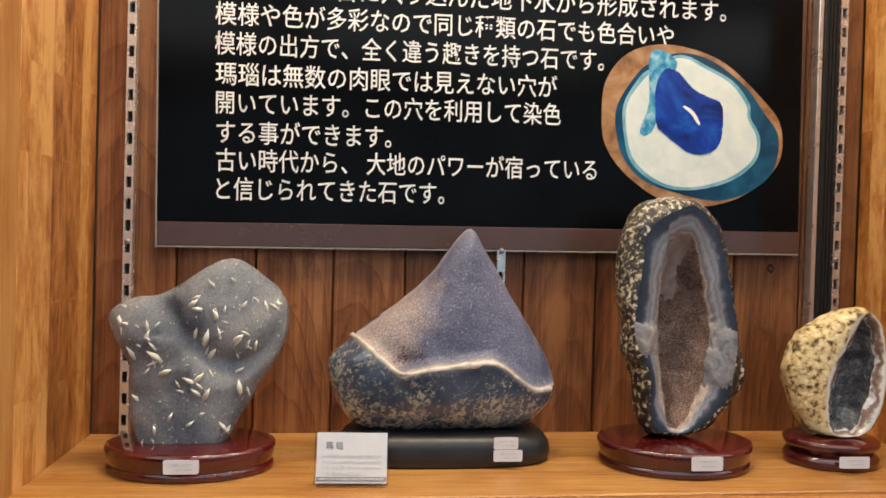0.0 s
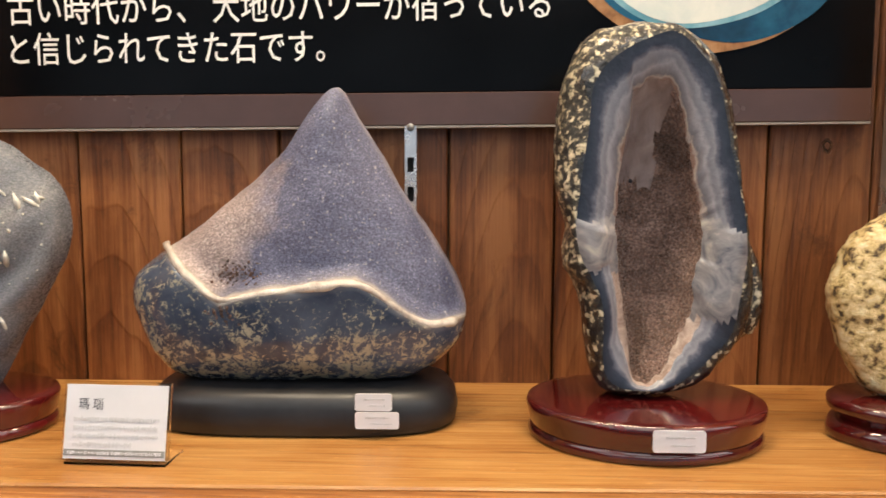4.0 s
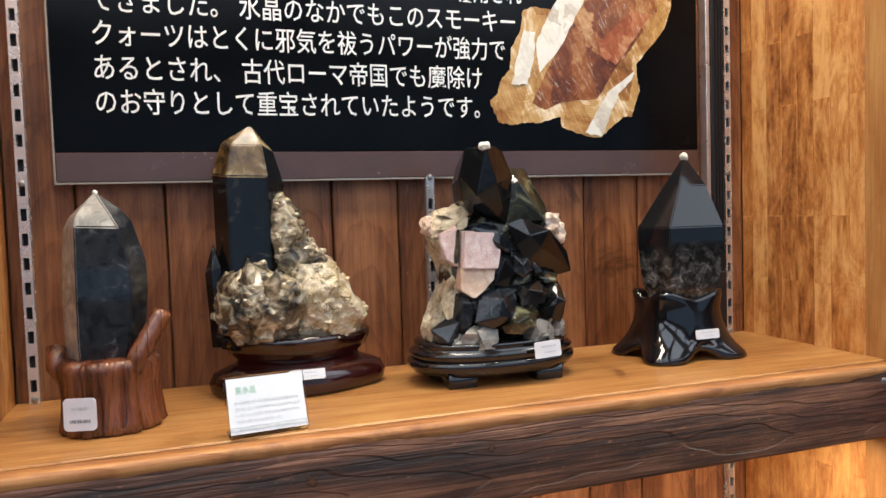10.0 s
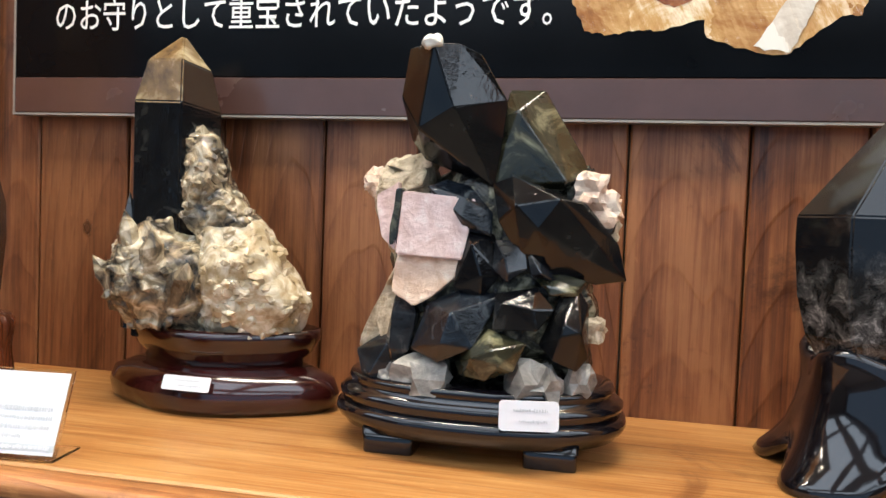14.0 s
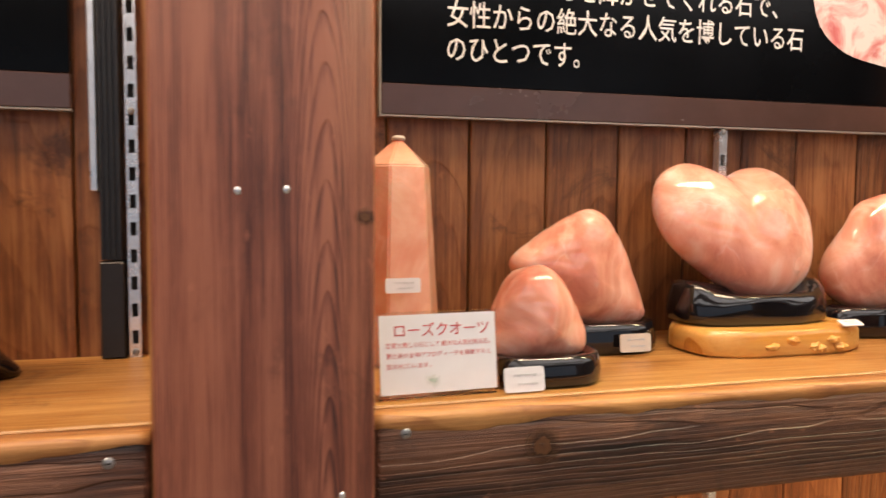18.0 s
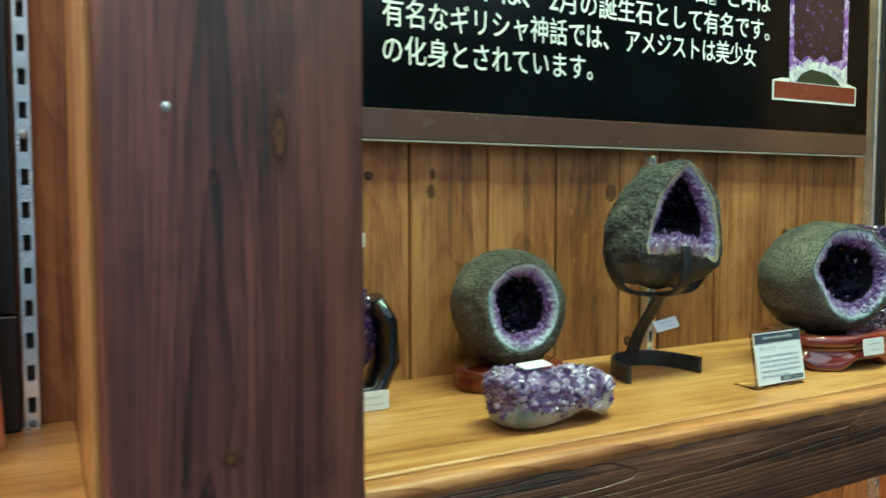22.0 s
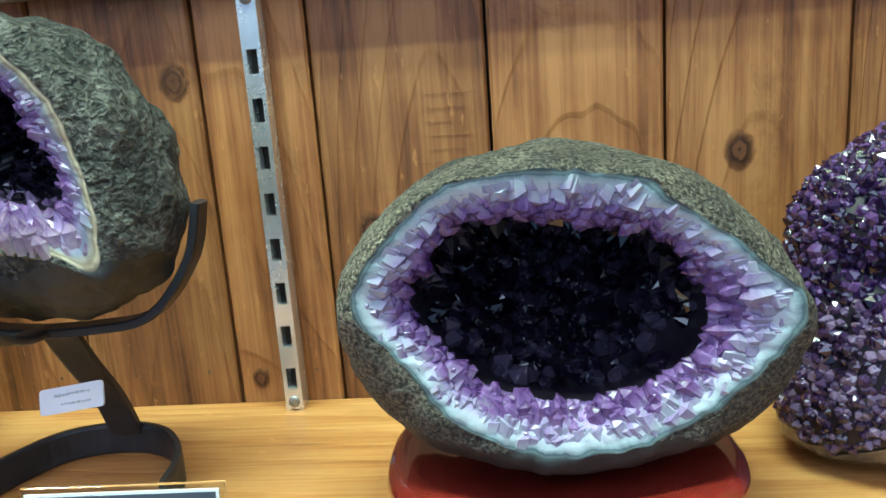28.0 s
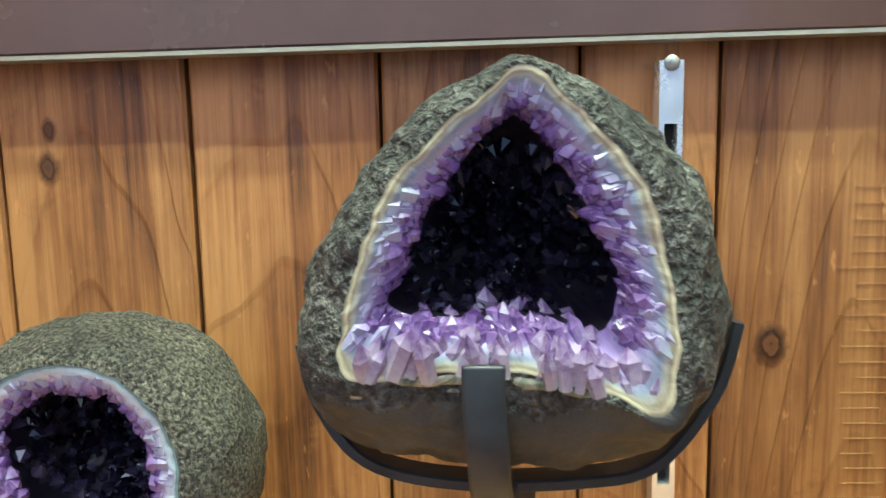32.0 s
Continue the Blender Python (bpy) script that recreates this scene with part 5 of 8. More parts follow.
def stand(name, x, y, label, sx, sy, profile, material, rz=0.0, feet=0, foot_h=0.0, foot_r=0.012, n=64, power=2.0, lobes=0, lobe=0.0):
    s = thing(name, x, y, 1.268, label, "display stand", rz)
    cut = {10: 4, 11: 5, 12: 7 if feet else 5, 16: 6}.get(len(profile), 0)
    for nm, some in ((("base_tier", profile[:cut + 1]), ("top_tier", profile[cut:])) if cut else (("plinth", profile),)):
        from_lists(nm, *lathe([(k, h + foot_h) for k, h in some], sx, sy, n, lobes, lobe, power), material, s)
    for k in range(feet):
        a = math.pi * (0.25 + 2 * k / feet)
        vs, fs = lathe([(0.98, 0.0), (1.0, 0.001), (1.0, foot_h * 0.5), (1.06, foot_h + 0.003)], foot_r, foot_r * 0.8, 28, power=9.0)
        o = Vector((sx * 0.74 * math.cos(a), sy * 0.74 * math.sin(a), 0))
        from_lists("foot", [Vector(v) + o for v in vs], fs, material, s)
    return s


ORNAMENT = plain("pale_gold_print", (0.63, 0.59, 0.50), 0.6)
INK_GREY = plain("grey_print", (0.24, 0.24, 0.23), 0.5)


def price_tag(x, y, z, w, h, lean=0.0, rz=0.0, material=None, roll=0.0, bars=2):
    """A small tag; (x, z) is its middle, it faces -y."""
    t = thing("price_tag", x, y, z, "small white price tag with faint print", "price tag", group="price tags")
    t.matrix_world = pose(x, y, z, 0, 0, rz) @ pose(0, 0, 0, -lean, roll, 0)
    bm = box(-w / 2, w / 2, -0.0004, 0.0006, -h / 2, h / 2)
    ed = [e for e in bm.edges if abs(e.verts[0].co.y - e.verts[1].co.y) > 1e-4]
    bmesh.ops.bevel(bm, geom=ed, offset=min(w, h) * 0.14, segments=3, profile=0.5, affect="EDGES")
    part("card", bm, material or PAPER, t, "", False)
    for k in range(bars):
        zz = h * (0.18 - 0.36 * k)
        bm = dashes(-w * 0.26 + 0.1 * w * k, w * 0.30, zz, h * 0.055, k + int(x * 100))
        bmesh.ops.translate(bm, vec=(0, -0.0004, 0), verts=bm.verts)
        part("print_bar", bm, INK_PALE, t, "", False)
    return t


def dashes(x0, x1, z, half, seed):
    """A row of short printed strokes, too small to read."""
    rnd, bm, x = random.Random(seed), bmesh.new(), x0
    while x < x1:
        w = rnd.uniform(0.0004, 0.0012)
        hh = half * rnd.uniform(0.35, 1.1)
        bmesh.ops.create_cube(bm, size=1.0, matrix=Matrix.LocRotScale((x + w / 2, -0.00025, z + rnd.uniform(-0.2, 0.2) * half), None, (w, 0.0003, 2 * hh)))
        x += w + rnd.uniform(0.0003, 0.0008)
    return bm


def info_card(x, y, w, h, lean, rz, title, title_mat, lines, label, header=None, footer=None, paper=None, line_mat=None, body=(), border=False):
    """A printed card in a clear stand; x is its middle, y its foot."""
    c = thing("info_card", x, y, 1.268, label, "info card", rz)
    tip = new("leaning_face")
    tip.parent = c
    tip.matrix_local = pose(0, 0, 0.004, -lean, 0, 0)
    part("card", box(-w / 2, w / 2, 0, 0.0007, 0.001, h), paper or PAPER, tip, "", False)
    part("acrylic_sheet", box(-w / 2 - 0.002, w / 2 + 0.002, 0.0009, 0.0026, 0, h + 0.002, 0.0004), ACRYLIC, tip, "clear acrylic back", False).visible_shadow = False
    part("acrylic_foot", box(-w / 2, w / 2, 0.001, 0.030, 0.0003, 0.002, 0.0003), ACRYLIC, c, "clear acrylic foot", False).visible_shadow = False
    if header:
        part("header_bar", box(-w / 2 + 0.001, w / 2 - 0.001, -0.0004, -0.0001, h - header, h - 0.001), NAVY, tip, "dark header strip", False)
        bm = dashes(-w * 0.32, w * 0.32, h - header * 0.52, header * 0.14, 9)
        bmesh.ops.translate(bm, vec=(0, -0.0003, 0), verts=bm.verts)
        part("header_print", bm, INK_PALE, tip, "", False)
    if border:
        corner = [(math.cos(a), math.sin(a)) for a in [math.pi / 2 * k / 8 for k in range(9)]]
        for sx in (-1, 1):
            for sz in (-1, 1):
                line = [(sx * (w / 2 - 0.020), -0.0003, h / 2 + sz * (h / 2 - 0.006))] + [(sx * (w / 2 - 0.013 + 0.007 * cx), -0.0003, h / 2 + sz * (h / 2 - 0.013 + 0.007 * cz)) for cz, cx in corner] + [(sx * (w / 2 - 0.006), -0.0003, h / 2 + sz * (h / 2 - 0.020))]
                from_lists("corner_ornament", *sweep(line, 0.0004, 6), ORNAMENT, tip, "pale gold printed corner")
        for x0, x1, z0, z1 in ((-w / 2 + 0.020, w / 2 - 0.020, 0.0057, 0.0062), (-w / 2 + 0.020, w / 2 - 0.020, h - 0.0062, h - 0.0057), (-w / 2 + 0.0057, -w / 2 + 0.0062, 0.020, h - 0.020), (w / 2 - 0.0062, w / 2 - 0.0057, 0.020, h - 0.020)):
            part("border_line", box(x0, x1, -0.0003, -0.0001, z0, z1), ORNAMENT, tip, "thin printed border", False)
    if footer and len(footer) > 3:
        part_of("footer_print", letters(footer[3], w * footer[0] + 0.003, -0.0006, 0.003 + h * 0.022, h * 0.055, w * (footer[1] - footer[0]) - 0.006), PAPER, tip, "white printed origin line", False)
        part("footer_bar", box(w * footer[0], w * footer[1], -0.0004, -0.0001, 0.003, 0.003 + h * 0.085), footer[2], tip, "printed footer strip", False)
    elif footer:
        bm = dashes(w * (footer[0] + 0.04), w * (footer[1] - 0.04), 0.003 + h * 0.042, h * 0.022, 5)
        bmesh.ops.translate(bm, vec=(0, -0.0003, 0), verts=bm.verts)
        part("footer_print", bm, PAPER, tip, "", False)
        part("footer_bar", box(w * footer[0], w * footer[1], -0.0004, -0.0001, 0.003, 0.003 + h * 0.085), footer[2], tip, "printed footer strip", False)
    if title:
        tx, tz, ts, tw = title[1:]
        part_of("title", letters(title[0], -w / 2 + tx, -0.0005, tz, ts, tw), title_mat, tip, "printed title", False)
    for text, tx, tz, ts, tw in body:
        part_of("text_line", letters(text, -w / 2 + tx, -0.0005, tz, ts, tw), line_mat or INK, tip, "printed line", False)
    for k in range(lines[0]):
        zz = lines[1] - k * lines[2]
        right = w / 2 - 0.006 - (0.25 * w if k == lines[0] - 1 else 0)
        part("print_bar", dashes(-w / 2 + 0.006, right, zz, lines[2] * 0.30, k + 1), line_mat or INK_BLUE, tip, "", False)
    return c


SHELF_Z = 1.268
TIERS = [(0.945, 0.0), (0.972, 0.001), (0.982, 0.003), (0.980, 0.0060), (0.962, 0.0080), (0.955, 0.0088), (0.962, 0.0098), (0.972, 0.0130), (0.988, 0.0190), (1.0, 0.0245), (0.985, 0.0276), (0.9, 0.0285)]

# ---- first bay: agates ----
stand("oval_stand", 0.070, 0.878, "dark red lacquered oval two-tier stand", 0.088, 0.062, TIERS, LACQUER)
def creased(v, s, side):
    if side <= 0:
        a = (v.z - 0.128 - 0.25 * abs(v.x + 0.005) + 0.04 * math.sin(30 * v.x)) / 0.016
        b2 = (v.x + 0.026 - 0.25 * (v.z - 0.15)) / 0.014
        v.y += 0.012 * math.exp(-a * a) * (1 - s ** 4) + 0.009 * math.exp(-b2 * b2) * (1 - s ** 4) * (1 if v.z > 0.13 else 0)
        c = (v.z - 0.085 - 0.3 * v.x) / 0.012
        v.y += 0.004 * math.exp(-c * c) * (1 - s ** 4) * (1 if v.x < 0 else 0.3)
    return v


a1, body = stone("druzy_agate", (0.07, 0.888, SHELF_Z + 0.010), "grey druzy agate with white calcite spikes on red stand",
                 [(0.038, 0.214), (0.068, 0.196), (0.096, 0.164), (0.095, 0.126), (0.077, 0.087), (0.050, 0.046), (0.026, 0.008), (-0.010, 0.004), (-0.052, 0.006), (-0.066, 0.052), (-0.068, 0.093), (-0.077, 0.118), (-0.087, 0.146), (-0.070, 0.165), (-0.034, 0.177), (-0.012, 0.190), (0.014, 0.206)],
                 0.034, 0.034, DRUZY, n=120, rings=28, power=3.0, bumpy=0.006, freq=18.0, seed=4.0, warp=creased)
rnd = random.Random(7)
front = [p for p in body.data.polygons if p.center.y < -0.017 and p.normal.y < -0.35]
sizes = [p.area for p in front]
for k in range(72):
    v = rnd.choices(front, sizes)[0]
    vs, fs = [], []
    ln = rnd.uniform(0.007, 0.016) * (1 if k > 12 else 1.35)
    ax = Vector((rnd.uniform(-0.8, 0.8), -0.22, rnd.uniform(0.1, 1.0))).normalized()
    at = v.center - Vector((0, 0.0012, 0))
    add_crystal(vs, fs, at - ax * ln * 0.5, ax, ln * rnd.uniform(0.11, 0.19), ln, 0.55, 6, rnd.random())
    add_crystal(vs, fs, at - ax * ln * 0.45, -ax, ln * 0.12, ln * 0.3, 0.7, 6, rnd.random())
    from_lists("calcite_spike", vs, fs, SPIKE, a1)
vs, fs = [], []
for k in range(150):
    v = rnd.choices(front, sizes)[0]
    add_crystal(vs, fs, v.center + Vector((rnd.uniform(-0.003, 0.003), 0.0006, rnd.uniform(-0.003, 0.003))), v.normal + Vector((rnd.uniform(-0.5, 0.5), 0, rnd.uniform(-0.5, 0.5))), rnd.uniform(0.0004, 0.0010), rnd.uniform(0.001, 0.0018), 0.5, 6, rnd.random())
tagged(from_lists("white_flecks", vs, fs, SPIKE, a1, "tiny white flecks"), kind="stuff")
price_tag(0.073, 0.8125, SHELF_Z + 0.019, 0.034, 0.014)

SLAB = [(0.94, 0.0), (0.985, 0.003), (1.0, 0.012), (0.985, 0.022), (0.93, 0.030), (0.82, 0.034)]
stand("black_slab_stand", 0.346, 0.915, "satin black rounded slab stand", 0.122, 0.060, SLAB, MATT_BLACK, power=3.2)


def wave_at(x):
    return float(np.interp(x, [a for a, h in WAVE], [h for a, h in WAVE]))


def dished(v, s, side):
    if side <= 0:
        up = v.z - wave_at(v.x) + 0.002
        k = min(1, max(0, up / 0.012))
        v.y += 0.016 * k * (1 - min(1, max(0, (v.z - 0.1) / 0.19)) * 0.4)
    return v


g = thing("wave_agate", 0.345, 0.915, SHELF_Z + 0.004, "pointed blue-grey agate with druzy hollow and pale wavy line", "stone")
vs, fs = stone_shape([(0.028, 0.259), (0.043, 0.236), (0.068, 0.194), (0.093, 0.155), (0.118, 0.119), (0.129, 0.086), (0.120, 0.055), (0.086, 0.032), (0.01, 0.0265), (-0.085, 0.030), (-0.117, 0.048), (-0.132, 0.078), (-0.131, 0.110), (-0.098, 0.139), (-0.06, 0.169), (-0.022, 0.202), (0.010, 0.244)],
                     0.055, 0.045, n=144, rings=34, power=2.6, bumpy=0.003, freq=22.0, seed=2.0, centre=(0.0, 0.105), warp=dished)


def in_hollow(f):
    c = sum((vs[i] for i in f), Vector()) / len(f)
    return c.y < 0.0 and c.z > wave_at(c.x)


from_lists("polished_body", vs, [f for f in fs if not in_hollow(f)], AGATE_WAVE, g, "polished dark blue-grey lower half")
from_lists("druzy_hollow", vs, [f for f in fs if in_hollow(f)], AGATE_WAVE, g, "grainy violet-grey druzy hollow")
LIP = stone_mat("pale_cream_lip", [(0.35, (0.40, 0.34, 0.29)), (0.52, (0.58, 0.51, 0.44)), (0.68, (0.72, 0.66, 0.58))], 60.0, 0.22, 0.5, 220.0, coat=0.4)
near_front = [v for v in vs if v.y < -0.002]
ridge = []
for k in range(61):
    x = -0.112 + 0.236 * k / 60
    z = wave_at(x)
    q = min(near_front, key=lambda v: (v.x - x) ** 2 + (v.z - z) ** 2)
    ridge.append(Vector((x, q.y, z - 0.001)))
ridge = [sum(ridge[max(0, i - 2):i + 3], Vector()) / len(ridge[max(0, i - 2):i + 3]) for i in range(61)]
lvs, lfs = sweep(ridge, 0.0030, 10, 0.9)
lvs = [v + (v - ridge[i // 10]) * (0.25 * math.sin(i // 10 * 0.23) + 0.5 * noise.noise(Vector((i // 10 * 0.35, i % 10 * 0.4, 2)))) for i, v in enumerate(lvs)]
from_lists("pale_lip", lvs, lfs, LIP, g, "raised pale cream lip along the wavy line")
RUST = stone_mat("rusty_crystals", [(0.35, (0.03, 0.014, 0.010)), (0.55, (0.10, 0.05, 0.035)), (0.7, (0.22, 0.13, 0.10))], 120.0, 0.4, 0.8, 300.0)
rnd = random.Random(41)
for px, pz, wide, high, count in ((-0.042, 0.117, 0.016, 0.007, 90), (-0.052, 0.087, 0.010, 0.007, 50)):
    spots, faces = [], []
    for k in range(count):
        x, z = px + rnd.gauss(0, wide * 0.6), pz + rnd.gauss(0, high * 0.6)
        near = min(vs, key=lambda v: (v.x - x) ** 2 + (v.z - z) ** 2 + (1 if v.y > 0 else 0))
        add_crystal(spots, faces, near + Vector((rnd.uniform(-0.001, 0.001), 0.0008, rnd.uniform(-0.001, 0.001))), (rnd.uniform(-0.4, 0.4), -1, rnd.uniform(-0.4, 0.4)), rnd.uniform(0.0006, 0.0014), rnd.uniform(0.0012, 0.0022), 0.5, 6, rnd.random())
    tagged(from_lists("rusty_crystals", spots, faces, RUST, g, "patch of tiny dark brown crystals", False), kind="stuff")
price_tag(0.4065, 0.8535, SHELF_Z + 0.029, 0.027, 0.013)
price_tag(0.409, 0.8532, SHELF_Z + 0.0155, 0.032, 0.0125)
info_card(0.239, 0.800, 0.070, 0.050, 12, -3, ("瑪 瑙", 0.009, 0.034, 0.0085, 0.017), INK, (4, 0.027, 0.0055), "white printed agate card in clear stand", line_mat=INK_FAINT, footer=(-0.495, 0.495, INK_GREY))

stand("oval_stand", 0.609, 0.877, "dark red lacquered oval two-tier stand", 0.089, 0.071, TIERS, LACQUER)
KNOB = stone_mat("polished_agate_swelling", [(0.32, (0.10, 0.10, 0.12)), (0.45, (0.21, 0.20, 0.21)), (0.58, (0.30, 0.28, 0.28)), (0.72, (0.48, 0.43, 0.36))], 38.0, 0.10, coat=0.6, dist=2.0)
MAUVE = stone_mat("smooth_mauve_chalcedony", [(0.35, (0.22, 0.165, 0.155)), (0.55, (0.33, 0.26, 0.245)), (0.70, (0.42, 0.34, 0.31))], 40.0, 0.3, 0.5, 200.0)
FLECKED = stone_mat("cream_flecked_crust", [(0.42, (0.016, 0.015, 0.014)), (0.525, (0.06, 0.052, 0.04)), (0.56, (0.48, 0.41, 0.26)), (0.64, (0.74, 0.66, 0.48))], 210.0, 0.3, 0.8, 260.0, coat=0.3, detail=8, dist=0.2)
PALE_KNOB = stone_mat("pale_pink_crystal_edge", [(0.35, (0.30, 0.20, 0.16)), (0.55, (0.52, 0.40, 0.33)), (0.70, (0.70, 0.62, 0.54))], 90.0, 0.3, 0.8, 300.0)
g = geode("tall_agate_geode", (0.61, 0.890, SHELF_Z + 0.002), "tall dark agate geode with polished grey rim and brown druzy hollow",
      [(-0.008, 0.304), (-0.044, 0.296), (-0.061, 0.275), (-0.069, 0.238), (-0.071, 0.205), (-0.067, 0.175), (-0.061, 0.152), (-0.063, 0.126), (-0.054, 0.110), (-0.047, 0.082), (-0.042, 0.048), (-0.032, 0.030), (-0.006, 0.0265), (0.024, 0.029), (0.047, 0.041), (0.072, 0.072), (0.080, 0.092), (0.079, 0.116), (0.074, 0.140), (0.070, 0.152), (0.065, 0.188), (0.060, 0.231), (0.047, 0.272), (0.024, 0.297)],
      [(0.002, 0.293), (-0.028, 0.279), (-0.046, 0.258), (-0.050, 0.222), (-0.057, 0.165), (-0.057, 0.153), (-0.053, 0.133), (-0.037, 0.099), (-0.033, 0.045), (-0.006, 0.034), (0.020, 0.040), (0.054, 0.072), (0.063, 0.106), (0.066, 0.150), (0.053, 0.208), (0.041, 0.259), (0.019, 0.288)],
      [(0.003, 0.263), (-0.015, 0.252), (-0.021, 0.222), (-0.027, 0.165), (-0.024, 0.128), (-0.017, 0.074), (-0.004, 0.036), (0.027, 0.081), (0.031, 0.115), (0.036, 0.149), (0.027, 0.199), (0.016, 0.247)],
      0.026, 0.045, 0.038, DARK_CRUST, AGATE_GREY, BROWN_DRUZY, rough=0.0022, seed=3, ragged=0.09,
      pale_crust=(lambda c: (c.x < -0.052 and c.z > 0.10) or c.z > 0.288 or (c.x < -0.03 and c.z > 0.27), FLECKED), swell=((-1, 0.119, 0.161, 0.0036), (1, 0.082, 0.156, 0.0036)),
      edge_mat=(lambda c: c.z < 0.118, PALE_KNOB), patch=(lambda c: c.z > 0.185 and c.x < 0.005 + 0.1 * (c.z - 0.185), MAUVE))
def knob(at, size, material, label, seed, rot=(0, 0, 0)):
    bm = bmesh.new()
    bmesh.ops.create_icosphere(bm, subdivisions=4, radius=1.0)
    for v in bm.verts:
        v.co *= 1 + 0.16 * noise.noise(v.co * 1.5 + Vector((seed, 0, 0))) + 0.05 * noise.noise(v.co * 5 + Vector((seed, 0, 0)))
    bmesh.ops.transform(bm, matrix=pose(*at, *rot) @ Matrix.Diagonal((*size, 1)), verts=bm.verts)
    part("agate_knob", bm, material, g, label)


# the first knob is a near-black bead painted as a pit's shade
knob((-0.010, 0.0165, 0.188), (0.0022, 0.0022, 0.0017), CAVITY_SHADE, "near-black bead standing for the shade of a small pit", 3)
knob((0.076, 0.004, 0.104), (0.013, 0.018, 0.034), DARK_CRUST, "speckled crust swelling", 7)
price_tag(0.6145, 0.8055, SHELF_Z + 0.0190, 0.035, 0.015)

SMALL = [(0.95, 0.0), (1.0, 0.002), (1.0, 0.009), (0.94, 0.013), (0.86, 0.0155), (0.86, 0.0175), (0.94, 0.020), (1.0, 0.024), (1.0, 0.028), (0.93, 0.031)]
stand("round_stand", 0.801, 0.872, "small dark red lacquered eight-lobed stand", 0.055, 0.045, SMALL, LACQUER, lobes=8, lobe=0.012)
geode("small_agate_geode", (0.805, 0.876, SHELF_Z - 0.002), "small cream-crusted agate geode with grey druzy hollow",
      [(0.026, 0.184), (0.042, 0.176), (0.052, 0.155), (0.057, 0.124), (0.056, 0.087), (0.048, 0.052), (0.029, 0.034), (-0.002, 0.033), (-0.028, 0.038), (-0.045, 0.058), (-0.056, 0.088), (-0.058, 0.120), (-0.042, 0.155), (-0.004, 0.177)],
      [(0.026, 0.180), (0.040, 0.170), (0.048, 0.148), (0.052, 0.122), (0.051, 0.086), (0.041, 0.055), (0.022, 0.037), (-0.012, 0.038), (-0.021, 0.062), (-0.022, 0.094), (-0.014, 0.122), (-0.001, 0.142), (0.009, 0.167)],
      [(0.026, 0.171), (0.037, 0.160), (0.041, 0.135), (0.043, 0.109), (0.039, 0.083), (0.029, 0.056), (0.018, 0.044), (0.002, 0.043), (-0.008, 0.047), (-0.0125, 0.065), (-0.005, 0.099), (0.0045, 0.127), (0.015, 0.150)],
      0.020, 0.050, 0.026, CREAM_ROCK, AGATE_WHITE, DARK_DRUZY, rough=0.0022, seed=5, ragged=0.16)
price_tag(0.7965, 0.8225, SHELF_Z + 0.0135, 0.035, 0.013, rz=-2)

# ---- second bay: smoky quartz ----
s = thing("root_stand", 1.192, 0.872, SHELF_Z, "varnished brown root wood stand with bark and knots", "display stand")
vs, fs = lathe([(0.97, 0.0), (1.03, 0.003), (1.0, 0.010), (0.98, 0.018), (0.96, 0.026), (0.95, 0.034), (0.95, 0.042), (0.97, 0.050), (1.0, 0.058), (0.99, 0.063), (0.93, 0.067), (0.7, 0.0675)], 0.0455, 0.0455, 180)
barked = []
for v in vs:
    d = Vector((v[0], v[1], 0)).normalized()
    rib = noise.noise(Vector((d.x * 5, d.y * 5, v[2] * 9))) + 0.6 * noise.noise(Vector((d.x * 13, d.y * 13, v[2] * 18)))
    cleft = max(0.0, 0.25 - abs(noise.noise(Vector((d.x * 3.2 + 4, d.y * 3.2, v[2] * 5))))) / 0.25
    barked.append(Vector(v) + d * (0.0030 * rib - 0.0038 * cleft * cleft + 0.0012 * noise.noise(Vector((d.x * 34, d.y * 34, v[2] * 45)))))
vs = barked
from_lists("trunk", vs, fs, STUMP, s)
from_lists("branch_stub", *sweep([(0.020, -0.030, 0.056), (0.027, -0.028, 0.070), (0.037, -0.022, 0.086), (0.046, -0.016, 0.101), (0.049, -0.014, 0.107)], 0.0092, 12), STUMP, s)
from_lists("knot", *sweep([(-0.036, 0.0, 0.045), (-0.046, -0.004, 0.062), (-0.046, 0.004, 0.078)], 0.009, 12), STUMP, s)
tag = price_tag(1.170, 0.8225, SHELF_Z + 0.025, 0.028, 0.029, rz=-14, bars=1)
for k in range(11):
    part("code_bar", box(-0.0085 + 0.0016 * k, -0.0085 + 0.0016 * k + (0.0009 if k % 3 else 0.0005), -0.0008, -0.0003, -0.0075, -0.0045), INK, tag, "", False)


